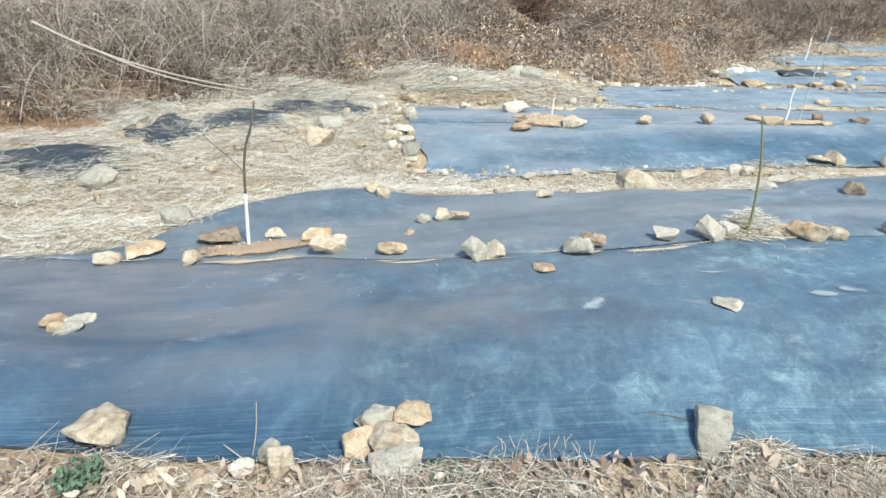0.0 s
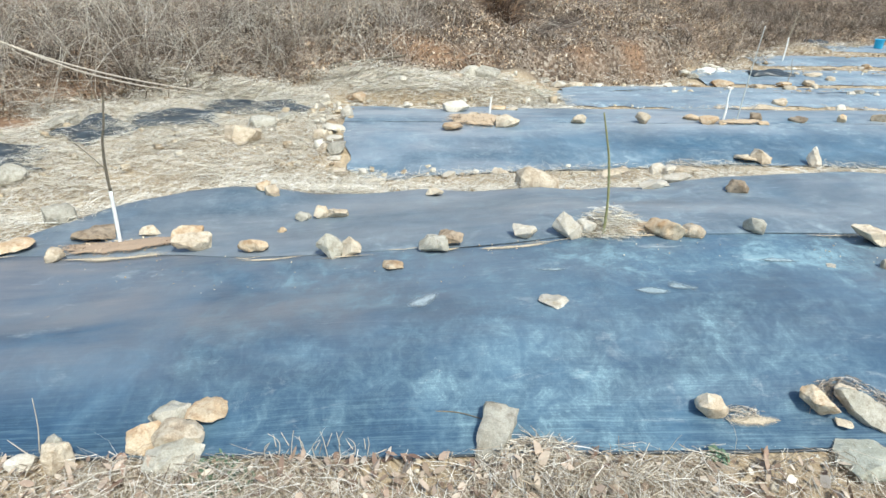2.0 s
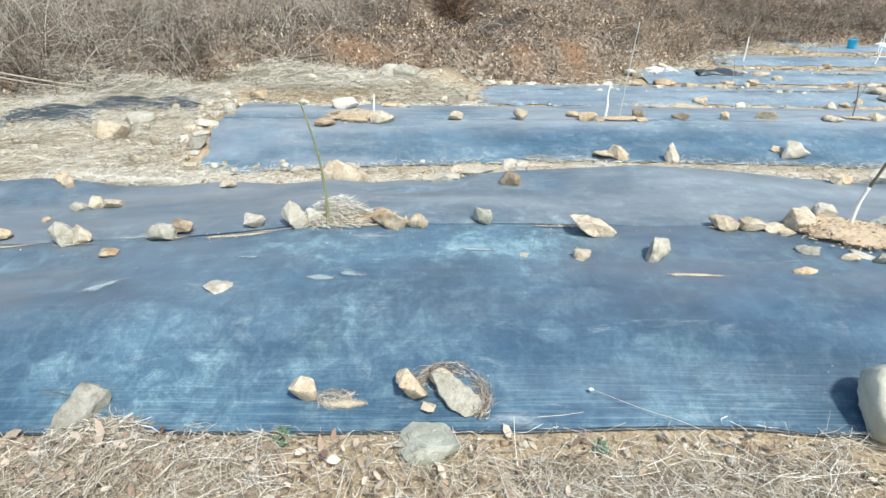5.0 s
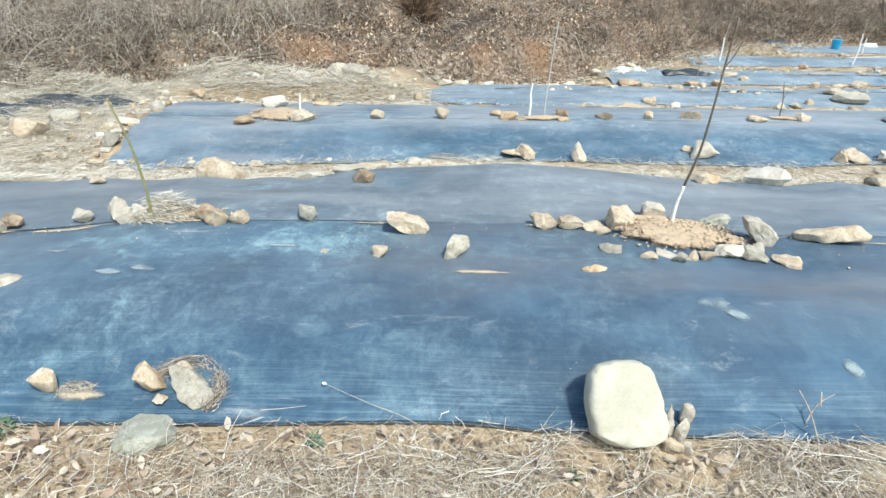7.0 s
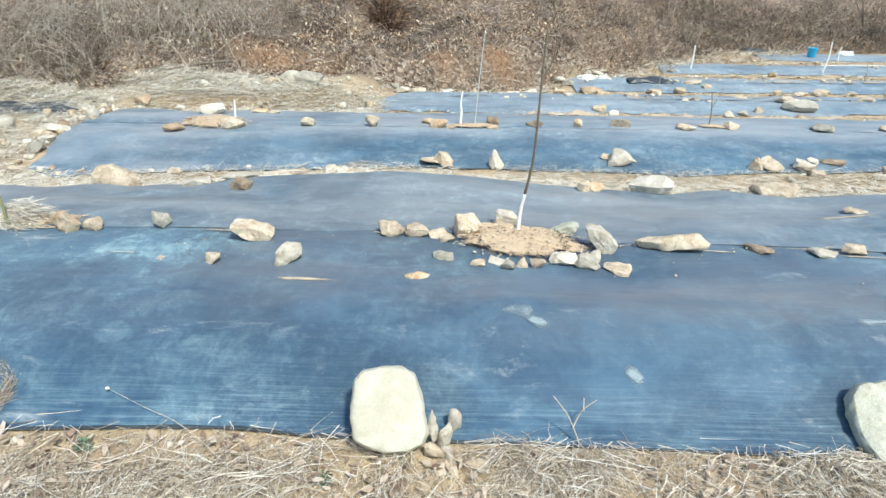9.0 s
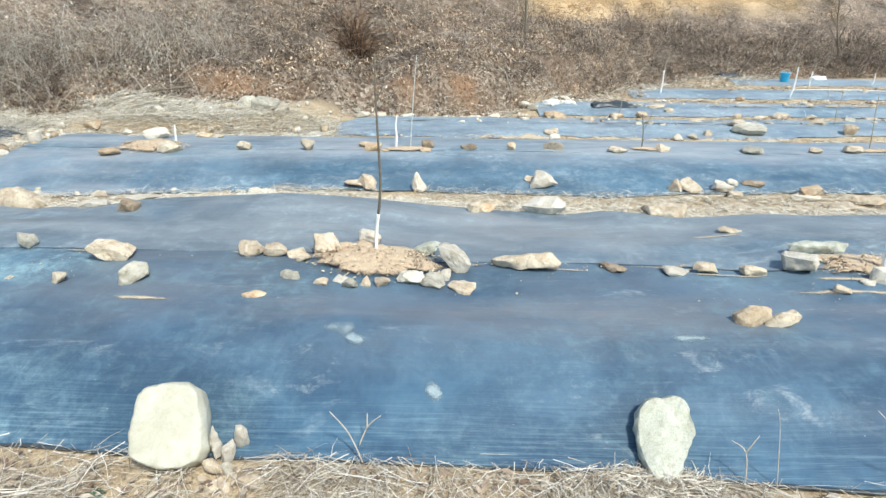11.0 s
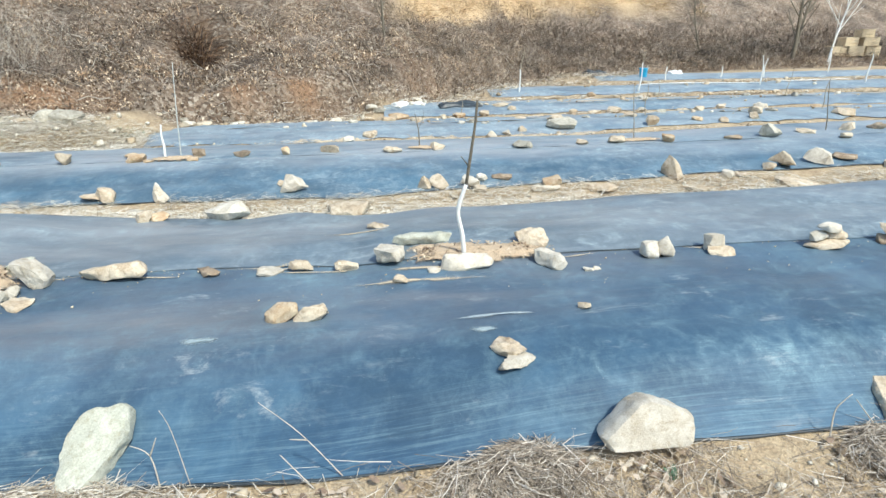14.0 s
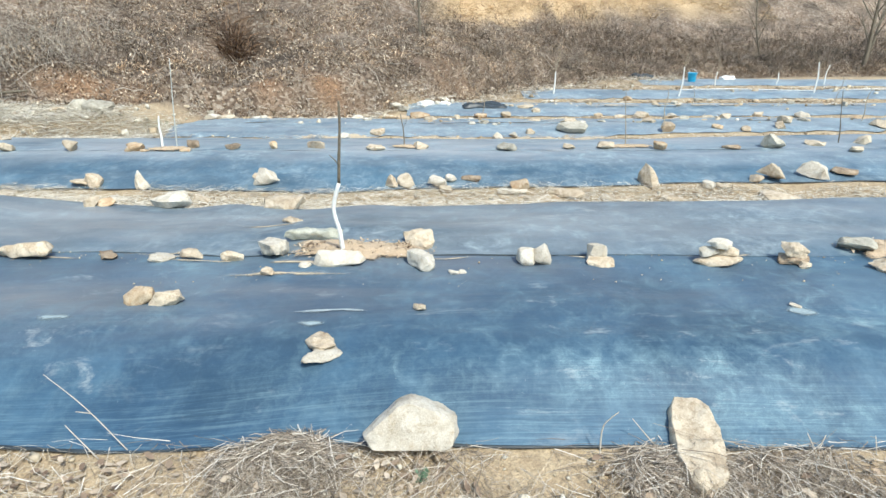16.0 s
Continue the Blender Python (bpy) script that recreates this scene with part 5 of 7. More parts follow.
# hillside litter
x, y = scatter(640000, -12, 40, 6, 38)
d = y - table(foot, x)
keep = (d > -0.4 * veg.random(len(x))) & (np.abs((x - 5) / (y + 3)) < 1.05) & (veg.random(len(x)) < np.clip(1.1 - d * 0.06, 0.2, 1)) & (patchy(x, y, 0.9, 5.0) > 0.18) & (np.hypot((x - 2.9) / 0.75, (y - 18.95) / 0.9) + 0.9 * (patchy(x, y, 5.0, 3.0) - 0.5) > 1) & ((x > -3.0) | (veg.random(len(x)) < 0.45)) & ~((x > 9) & (x < 31) & (d > 6.5 + 3.5 * np.clip((x - 13) / 5, 0, 1) + 2 * veg.random(len(x))))
x, y = x[keep], y[keep]
stuff("hillside_leaves", [flat_leaves(x, y, 0.074, 0.2, 0.8)], LEAF, "deep brown leaf litter covering the hillside", "leaves")


def stems(n, spread, tall, thick, seg=5, droop=0.25, root=0.12):
    a = veg.random(n) * 6.283
    lean = np.abs(veg.normal(0, spread, n))
    t = np.linspace(0, 1, seg)[None, :]
    L = tall * veg.uniform(0.5, 1.1, n)[:, None]
    out = (np.sin(lean)[:, None] * t + droop * t ** 2.2) * L
    up = (np.cos(lean)[:, None] * t - droop * 0.8 * t ** 2.4) * L
    wob = np.cumsum(veg.normal(0, 0.035, (n, seg, 3)), 1) * tall * 0.5
    p = np.stack([np.cos(a)[:, None] * out, np.sin(a)[:, None] * out, up], -1) + wob * t[..., None]
    p[:, :, :2] += veg.normal(0, root, (n, 1, 2))
    return p, thick * (1.0 - 0.75 * t) * veg.uniform(0.6, 1.2, n)[:, None]


def side_twigs(p, r, per, long, seg=3):
    """Thin twigs that leave the stems p."""
    n = len(p)
    idx = np.repeat(np.arange(n), per)
    f = veg.uniform(0.3, 0.95, len(idx)) * (p.shape[1] - 1.001)
    i = f.astype(int)
    b = p[idx, i] + (p[idx, i + 1] - p[idx, i]) * (f - i)[:, None]
    d = p[idx, i + 1] - p[idx, i]
    d = d / (np.linalg.norm(d, axis=1, keepdims=True) + 1e-9) * 0.7 + veg.normal(0, 0.6, d.shape)
    d /= np.linalg.norm(d, axis=1, keepdims=True)
    t = np.linspace(0, 1, seg)[None, :, None]
    L = long * veg.uniform(0.4, 1.2, len(idx))[:, None, None]
    q = b[:, None, :] + d[:, None, :] * t * L + np.cumsum(veg.normal(0, 0.06, (len(idx), seg, 3)), 1) * L * t
    return q, np.full((len(idx), seg), r) * (1 - 0.7 * t[:, :, 0])


def shrub(n, spread, tall, thick, per, long, droop, label, mat=None):
    p, r = stems(n, spread, tall, thick, droop=droop)
    ob = new("shrub", array_mesh("shrub", *tubes(p, r, 4), mat or TWIG))
    tagged(ob, label, "shrub", "bare brush on the hillside")
    q, rq = side_twigs(p, thick * 0.42, per, long)
    tw = new("twig_tangle", array_mesh("twig_tangle", *tubes(q, rq, 3), mat or TWIG))
    tw.parent = ob
    tagged(tw, kind="stuff")
    return ob


SHRUBS = [
    shrub(16, 0.55, 1.3, 0.011, 9, 0.5, 0.25, "bare grey-brown shrub with thin tangled twigs"),
    shrub(12, 0.8, 1.0, 0.010, 10, 0.45, 0.4, "low spreading leafless shrub of grey twigs"),
    shrub(22, 0.45, 1.5, 0.010, 8, 0.55, 0.35, "dense leafless thicket of grey twigs"),
    shrub(9, 0.9, 0.8, 0.009, 12, 0.35, 0.3, "small bare bramble with arching brown stems"),
]
PALE_SHRUBS = [
    shrub(22, 0.7, 1.7, 0.012, 7, 0.6, 0.55, "large bleached shrub with long arching stems", CANE),
    shrub(16, 0.9, 1.5, 0.011, 7, 0.5, 0.6, "bleached leafless shrub sprawling over the bank", CANE),
]


def plant(kinds, spots, lo, hi):
    for k, (px, py) in enumerate(spots):
        src = kinds[k % len(kinds)]
        s = veg.uniform(lo, hi)
        m = pose(px, py, ground(px, py) - 0.05, veg.uniform(-8, 8), veg.uniform(-8, 8), veg.uniform(0, 360)) @ Matrix.Diagonal((s, s, s, 1))
        if src.get("placed"):
            copy_thing(src, m)
        else:
            src.matrix_basis = m
            src["placed"] = 1


spots = []
for i in range(170):
    px = veg.uniform(-7, 40)
    d = abs(veg.normal(0, 4.2)) + 0.5
    if abs((px - 5) / (foot(px) + d + 3)) < 1.0 and not (-1.0 < px < 5.4 and foot(px) + d < 19.8) and not (8.5 < px < 32 and d > 6.0):
        spots.append((px, foot(px) + d))
plant(SHRUBS, spots, 0.55, 1.15)
plant(SHRUBS, [(px, foot(px) + veg.uniform(0.2, 3.5)) for px in veg.uniform(-9.5, -2.0, 42)], 0.6, 1.0)
plant(PALE_SHRUBS, [(px, foot(px) + veg.uniform(0.0, 3.0)) for px in veg.uniform(-9.5, -1.2, 12)], 0.4, 0.75)
for ob in SHRUBS + PALE_SHRUBS:
    del ob["placed"]

# fallen sticks and dead stems over the hillside
n = 29000
x, y = scatter(n, -11, 42, 6, 42)
d = y - table(foot, x)
keep = (d > -0.2) & (np.abs((x - 5) / (y + 3)) < 1.05) & (veg.random(n) < np.clip(1.1 - d * 0.045, 0.2, 1)) & (np.hypot((x - 2.9) / 0.7, (y - 18.5) / 0.9) > 1) & ~((x > 9) & (x < 31) & (d > 6.5 + 3.5 * np.clip((x - 13) / 5, 0, 1)))
x, y = x[keep], y[keep]
n = len(x)
a, L, up = veg.random(n) * 6.283, veg.uniform(0.3, 1.2, n), veg.uniform(-0.05, 0.8, n)
t = np.linspace(0, 1, 4)[None, :]
p = np.stack([x[:, None] + np.cos(a)[:, None] * t * L[:, None], y[:, None] + np.sin(a)[:, None] * t * L[:, None], (height(x, y) + 0.03 + veg.random(n) * 0.1)[:, None] + up[:, None] * L[:, None] * (t - 0.35 * t ** 2)], -1)
p += np.cumsum(veg.normal(0, 0.03, p.shape), 1)
wide = veg.uniform(0.0025, 0.0065, n)[:, None]
stuff("dead_stems", [tubes(p, wide * (1 - 0.5 * t), 3)], TWIG, "fallen sticks and dead stems over the hillside", "dead stems")
# thickets of fine twigs, clump by clump
def thicket(clumps, per, spread, tall, wide, mat, label):
    """clumps: (n, 2) places; each grows per fine upright twigs."""
    n = len(clumps) * per
    c = np.repeat(clumps, per, 0)
    size = np.repeat(veg.uniform(0.5, 1.15, len(clumps)), per)
    x, y = c[:, 0] + veg.normal(0, spread, n) * size, c[:, 1] + veg.normal(0, spread, n) * size
    out = np.arctan2(y - c[:, 1], x - c[:, 0]) + veg.normal(0, 0.8, n)
    flat = tall * size * veg.uniform(0.2, 0.6, n)
    v, q = ribbons(x, y, height(x, y) - 0.03 + veg.random(n) * 0.25 * tall * size, out, flat, veg.uniform(0.0, 1.6, n), veg.normal(0, 1.5, n), wide * veg.uniform(0.5, 1.3, n), veg.uniform(-1.2, 1.2, n), 2)
    ob = new("thicket", array_mesh("thicket", v, q, mat))
    return tagged(ob, label, "brush", kind="stuff")


def brush_spots(n, x0, x1, d0, d1):
    px = veg.uniform(x0, x1, n)
    d = d0 + (d1 - d0) * veg.random(n) ** 1.5
    py = table(foot, px) + d
    keep = (np.hypot((px - 2.9) / 1.2, (py - 18.4) / 1.4) > 1) & (np.abs((px - 5) / (py + 3)) < 1.05)
    return np.stack([px, py], 1)[keep]


thicket(brush_spots(170, -9.5, -1.8, 0.1, 4.5), 90, 0.3, 0.75, 0.0036, BRUSH, "dense dark thicket of fine grey twigs on the bank")
thicket(brush_spots(70, -2, 11, 0.6, 9.0), 60, 0.36, 0.55, 0.0045, BRUSH, "patches of fine grey brush on the hillside")
thicket(brush_spots(200, 10, 44, 0.3, 7.0), 60, 0.5, 1.0, 0.008, FAR_BRUSH, "dense grey-brown brush along the far hill's foot")
thicket(brush_spots(110, 9, 28, 4.5, 9.5), 40, 0.5, 0.9, 0.006, FAR_BRUSH, "ragged brown brush before a grassy clearing")
thicket(brush_spots(90, 15, 44, 5.0, 11.0), 60, 0.6, 1.2, 0.011, FAR_BRUSH, "sparser brown brush above the far field")

thicket(brush_spots(70, 8, 34, 0.4, 5.0), 110, 0.42, 0.95, 0.006, BRUSH, "dark grey clumps of brush at the far hill's foot")

thicket(brush_spots(60, -2.5, 3.5, 2.0, 9.0), 80, 0.42, 0.8, 0.005, BRUSH, "dark olive-grey brush on the upper hillside")
thicket(brush_spots(110, 17, 42, 1.5, 8.0), 90, 0.55, 1.4, 0.009, BRUSH, "tall dark grey brush above the far beds")

# bleached arching canes over the bank
n = 2000
x = veg.uniform(-9.5, 0.4, n)
y = table(foot, x) + veg.uniform(-0.2, 5.0, n)
a, L, h = veg.random(n) * 6.283, veg.uniform(0.5, 1.7, n), veg.uniform(0.25, 1.3, n)
t = np.linspace(0, 1, 7)[None, :]
p = np.stack([x[:, None] + np.cos(a)[:, None] * t * L[:, None], y[:, None] + 0.7 * np.sin(a)[:, None] * t * L[:, None], height(x, y)[:, None] + h[:, None] * np.sin(t * 2.2)], -1)
p += np.cumsum(veg.normal(0, 0.018, p.shape), 1) * t[..., None]
stuff("arching_canes", [tubes(p, (0.0016 + 0.0055 * veg.random(n) ** 3)[:, None] * (1 - 0.6 * t), 3)], CANE, "slender bleached canes arching over the bank", "canes")

# bleached grass in the clearing
x, y = scatter(60000, 8, 33, 26, 48)
keep = (y > table(foot, x) + 6.5 + 3.5 * np.clip((x - 13) / 5, 0, 1) + 2.5 * patchy(x, y, 0.7, 1.0)) & (x > 9 + 1.5 * veg.random(len(x)))
stuff("clearing_grass", [straw_mat(x[keep], y[keep], 0.15, 0.6, 0.012, 0.3, 0.0, 2)], GOLD_GRASS, "golden dry grass in a sunny clearing", "dry grass")


# ---- young trees ----
def bent_tube(points, radii, sides=8, steps=4):
    """bmesh tube along smoothed points."""
    pts, rs = [], []
    n = len(points)
    for i in range(n - 1):
        p0, p1, p2, p3 = (Vector(points[max(0, min(n - 1, k))]) for k in (i - 1, i, i + 1, i + 2))
        for s in range(steps):
            t = s / steps
            pts.append(0.5 * ((2 * p1) + (p2 - p0) * t + (2 * p0 - 5 * p1 + 4 * p2 - p3) * t * t + (3 * p1 - p0 - 3 * p2 + p3) * t ** 3))
            rs.append(radii[i] + (radii[i + 1] - radii[i]) * t)
    pts.append(Vector(points[-1]))
    rs.append(radii[-1])
    bm = bmesh.new()
    rings = []
    for k, (p, r) in enumerate(zip(pts, rs)):
        d = (pts[min(k + 1, len(pts) - 1)] - pts[max(k - 1, 0)]).normalized()
        a = d.cross(Vector((0, 1, 0.01))).normalized()
        b = d.cross(a)
        wob = 1 + 0.12 * noise.noise(p * 30)
        rings.append([bm.verts.new(p + (a * math.cos(j * 6.2832 / sides) + b * math.sin(j * 6.2832 / sides)) * r * wob) for j in range(sides)])
    for u, v in zip(rings, rings[1:]):
        for j in range(sides):
            bm.faces.new((u[j], u[(j + 1) % sides], v[(j + 1) % sides], v[j]))
    bm.faces.new(list(reversed(rings[0])))
    bm.faces.new(rings[-1])
    for f in bm.faces:
        f.smooth = True
    bmesh.ops.recalc_face_normals(bm, faces=bm.faces)
    return bm


def sapling(points, radius, painted, label, bark=None, twigs=(), name="young_tree", tip=0.45):
    """points: the trunk's line, world metres; painted: how many of its first points carry white paint."""
    base = Vector(points[0])
    root = tagged(new(name), label, "young tree", "young fruit trees")
    root.location = base
    loc = [tuple(Vector(p) - base) for p in points]
    loc[0] = (loc[0][0], loc[0][1], -0.06)
    n = len(loc)
    rad = [radius * (1 - (1 - tip) * i / (n - 1)) for i in range(n)]
    bark = bark or BARK
    if painted:
        part("painted_base", bent_tube(loc[:painted], [r * 1.12 for r in rad[:painted]]), LIME, root, "white-limed lower trunk")
    if painted < n:
        k = max(0, painted - 1)
        part("trunk", bent_tube(loc[k:], rad[k:]), bark, root)
    for a, b in twigs:
        va, vb = Vector(a) - base, Vector(b) - base
        part("twig", bent_tube([tuple(va), tuple((va + vb) / 2 + Vector((0.01, 0.01, -0.01))), tuple(vb)], [radius * 0.35, radius * 0.28, radius * 0.15], 5, 3), bark, root)
    return root


sapling([(-1.53, 3.78, 0.09), (-1.51, 3.77, 0.29), (-1.485, 3.745, 0.53), (-1.46, 3.71, 0.71), (-1.41, 3.66, 0.9), (-1.34, 3.61, 1.05), (-1.29, 3.58, 1.22)], 0.0135, 3, "leafless young tree with white-limed trunk in a soil pit", twigs=[((-1.46, 3.71, 0.7), (-1.71, 3.71, 0.96))])
sapling([(1.98, 3.32, 0.36), (1.99, 3.32, 0.58), (1.96, 3.31, 0.88), (1.92, 3.3, 1.06), (1.88, 3.29, 1.21)], 0.0105, 0, "slender green-barked young tree in a straw heap", GREEN_BARK)
sapling([(5.5, 3.32, 0.4), (5.51, 3.32, 0.56), (5.53, 3.3, 0.7), (5.55, 3.26, 0.85), (5.56, 3.22, 1.0), (5.56, 3.17, 1.25), (5.56, 3.13, 1.5), (5.565, 3.1, 1.72)], 0.0115, 3, "leafless young tree in a stone-ringed soil mound", twigs=[((5.56, 3.14, 1.45), (5.62, 3.1, 1.62))])
sapling([(8.82, 3.14, 0.4), (8.8, 3.13, 0.58), (8.77, 3.12, 0.75), (8.82, 3.1, 0.93), (8.84, 3.06, 1.12), (8.86, 3.03, 1.3), (8.87, 3.0, 1.46)], 0.0148, 4, "leafless young tree with white-limed crooked trunk", twigs=[((8.83, 3.08, 1.05), (8.78, 3.06, 1.12))])
sapling([(1.67, 8.5, 0.1), (1.68, 8.5, 0.25), (1.69, 8.5, 0.4)], 0.018, 3, "short white-limed tree stub in an orange soil mound")
sapling([(5.13, 8.28, 0.1), (5.15, 8.28, 0.3), (5.14, 8.28, 0.45), (5.16, 8.28, 0.61)], 0.02, 4, "thin white-limed young tree on the second bed")
sapling([(5.35, 8.3, 0.1), (5.38, 8.3, 0.5), (5.41, 8.3, 0.9), (5.46, 8.3, 1.45)], 0.011, 0, "thin pale grey stake beside a young tree", STAKE, name="stake")
sapling([(8.87, 8.4, 0.1), (8.87, 8.4, 0.35), (8.82, 8.4, 0.65)], 0.012, 0, "thin brown young tree on the second bed", twigs=[((8.86, 8.4, 0.4), (8.96, 8.38, 0.7))])
sapling([(12.37, 8.5, 0.12), (12.34, 8.5, 0.4), (12.3, 8.5, 0.7), (12.28, 8.5, 0.97)], 0.0095, 0, "thin pale-barked young tree on the second bed", PALE_BARK)
sapling([(15.75, 8.55, 0.15), (15.73, 8.55, 0.35), (15.68, 8.55, 0.6), (15.62, 8.55, 0.98)], 0.0105, 0, "thin brown young tree on the second bed")
for p0, h, painted in (((10.6, 15.96, -0.52), 0.75, 0), ((13.56, 21.59, -0.46), 1.65, 3), ((18.19, 21.3, -0.5), 1.5, 4), ((21.74, 26.3, -0.55), 1.2, 3), ((23.5, 21.8, -0.44), 1.35, 5), ((26.7, 26.4, -0.5), 1.0, 5), ((30.5, 26.97, -0.45), 1.6, 4), ((28.15, 21.9, -0.43), 1.3, 5), ((24.6, 26.5, -0.5), 0.7, 4), ((14.6, 12.9, -0.2), 0.8, 0), ((19.2, 13.0, -0.15), 0.8, 0), ((17.1, 17.4, -0.38), 0.7, 0), ((21.5, 17.5, -0.38), 0.9, 0)):
    lx = veg.uniform(-0.06, 0.12)
    pts = [(p0[0] + lx * f * h + 0.03 * math.sin(f * 7 + p0[0]), p0[1], p0[2] + h * f) for f in (0, 0.25, 0.5, 0.7, 0.85, 1.0)]
    tw = [((pts[3][0], p0[1], pts[3][2]), (pts[3][0] + 0.22, p0[1], pts[3][2] + 0.35)), ((pts[4][0], p0[1], pts[4][2]), (pts[4][0] - 0.2, p0[1], pts[4][2] + 0.3))] if h > 1 else []
    sapling(pts, 0.026 if painted else 0.011, painted, "distant white-limed young tree with bare branches" if painted else "distant thin bare young tree", PALE_BARK, twigs=tw)


# ---- planting pits and soil mounds ----
def soil_patch(cx, cy, rx, ry, rise, label, square=0.0, seed=0.0, turn=0.0, chips=True, mat=None):
    rx, ry = rx * 1.35, ry * 1.4
    rings, seg, verts = 14, 48, []
    c, s = math.cos(radians(turn)), math.sin(radians(turn))
    for j in range(rings + 1):
        f = j / rings
        for i in range(seg):
            a = i / seg * 6.2832
            ca, sa = math.cos(a), math.sin(a)
            q = (1 - square) + square / max(abs(ca), abs(sa))
            k = f * q * (1 + 0.4 * bumps(ca * 2, sa * 2, 1.0, seed) + 0.3 * bumps(ca * 6, sa * 6, 1.0, seed))
            lx, ly = rx * ca * k, ry * sa * k
            x, y = cx + c * lx - s * ly, cy + s * lx + c * ly
            verts.append((x, y, on_film(x, y) + 0.005 + rise * (1 - f ** 2) - 0.014 * (f > 0.99) + (0.004 + 0.14 * rise) * bumps(x, y, 18, seed) + (0.002 + 0.08 * rise) * bumps(x, y, 47, seed)))
    faces = [(j * seg + i, j * seg + (i + 1) % seg, (j + 1) * seg + (i + 1) % seg, (j + 1) * seg + i) for j in range(rings) for i in range(seg)]
    me = raw_mesh("soil_patch", verts, faces, mat or GRIT_SOIL)
    me.attributes.new("cover", "FLOAT", "POINT").data.foreach_set("value", [0.85 * (1 - j / rings) ** 0.8 for j in range(rings + 1) for i in range(seg)])
    ob = new("soil_patch", me)
    tagged(ob, label, "bare soil", "planting pits")
    n = int(260 * rx * ry / 0.1)
    r, a = np.sqrt(veg.random(n)) * 1.05, veg.random(n) * 6.283
    lx, ly = rx * r * np.cos(a), ry * r * np.sin(a)
    px, py = cx + c * lx - s * ly, cy + s * lx + c * ly
    v, q = leaf_litter(px, py, 0.024, 0.006, 0.3)
    v[:, 2] += np.repeat(0.032 + rise * np.clip(1 - r ** 2, 0, 1), 6)
    cl = new("crumb_layer", array_mesh("crumb_layer", v, q, CRUMB))
    cl.parent = ob
    tagged(cl, "tan clods and crumbs of soil", kind="stuff")
    if chips:
        n = int(700 * rx * ry / 0.1)
        r, a = np.sqrt(veg.random(n)) * 0.74, veg.random(n) * 6.283
        px, py = cx + rx * r * np.cos(a), cy + ry * r * np.sin(a)
        dark = ((np.abs(np.cos(a)) * r > 0.5) & (veg.random(n) < 0.75)) | (veg.random(n) < 0.05)
        px, py, r = px[dark], py[dark], r[dark]
        v, q = leaf_litter(px, py, 0.022, 0.012, 0.6)
        v[:, 2] += np.repeat(0.034 + rise * (1 - r ** 2), 6)
        ch = new("chip_layer", array_mesh("chip_layer", v, q, DARK_MULCH))
        ch.parent = ob
        tagged(ch, "dark brown chips and grit", kind="stuff")
    return ob


soil_patch(-1.45, 3.69, 0.4, 0.1, 0.012, "narrow pit of reddish-brown soil round a tree", 0.4, 1.0, mat=RED_SOIL)
soil_patch(2.1, 3.42, 0.3, 0.09, 0.01, "thin strip of tan soil at a tree's foot", 0.2, 2.0, chips=False)
soil_patch(5.51, 3.24, 0.37, 0.2, 0.075, "tan soil mound with dark chips round a tree", 0.1, 3.0)
soil_patch(8.9, 3.2, 0.4, 0.13, 0.02, "rectangular pit of tan gravelly soil round a tree", 0.7, 4.0)
soil_patch(1.5, 8.08, 0.4, 0.26, 0.07, "broad mound of orange soil on the second bed", 0.1, 5.0)
straw_heap(1.55, 8.3, 0.3, 0.2, 500, 0.1, "grey dead grass on a soil mound")
soil_patch(5.3, 8.12, 0.3, 0.1, 0.035, "small pit of orange soil on the second bed", 0.3, 6.0, chips=False)
soil_patch(8.9, 8.33, 0.2, 0.09, 0.03, "small pit of tan soil on the second bed", 0.3, 7.0, chips=False)
soil_patch(12.75, 3.25, 0.35, 0.15, 0.02, "pit of dark gravelly soil in the film", 0.5, 8.0)
soil_patch(12.4, 8.42, 0.3, 0.1, 0.03, "thin strip of tan soil on the second bed", 0.3, 9.0, chips=False)


# ---- sand and dried mud lying on the film ----
SAND = loose_material("dry_sand", (0.58, 0.48, 0.34), 0.3)


def streak(points, width, label, mat, lift=0.004, broken=0.35):
    """A thin ragged streak of loose soil along a line, thickest in the middle."""
    width *= 2.0
    n, rows, verts, cover = 60, 8, [], []
    for i in range(n + 1):
        f = i / n * (len(points) - 1)
        k = min(int(f), len(points) - 2)
        x = points[k][0] + (points[k + 1][0] - points[k][0]) * (f - k)
        y = points[k][1] + (points[k + 1][1] - points[k][1]) * (f - k)
        e = max(0.0, math.sin(math.pi * i / n)) ** 0.6
        w = width * (0.45 + 0.55 * e) * (1.0 + 0.7 * bumps(x, y, 5.0, 8.0))
        y += 0.35 * width * bumps(x, y, 3.0, 2.0)
        for j in range(rows + 1):
            v = (j / rows - 0.5) * 2
            yy = y + v * w
            verts.append((x, yy, on_film(x, yy) + lift + 0.003 * (1 - v * v)))
            cover.append((1 - abs(v)) ** 1.2 * e * 0.62 * min(1.2, max(0.15, 1.0 - 0.2 * broken + 0.8 * broken * bumps(x, yy, 3.1, 4.0) + 0.5 * broken * bumps(x, yy, 11.0, 6.0))))
    faces = [(i * (rows + 1) + j, (i + 1) * (rows + 1) + j, (i + 1) * (rows + 1) + j + 1, i * (rows + 1) + j + 1) for i in range(n) for j in range(rows)]
    me = raw_mesh("soil_streak", verts, faces, mat)
    me.attributes.new("cover", "FLOAT", "POINT").data.foreach_set("value", cover)
    return tagged(new("soil_streak", me), label, "soil streak", "soil on the film")


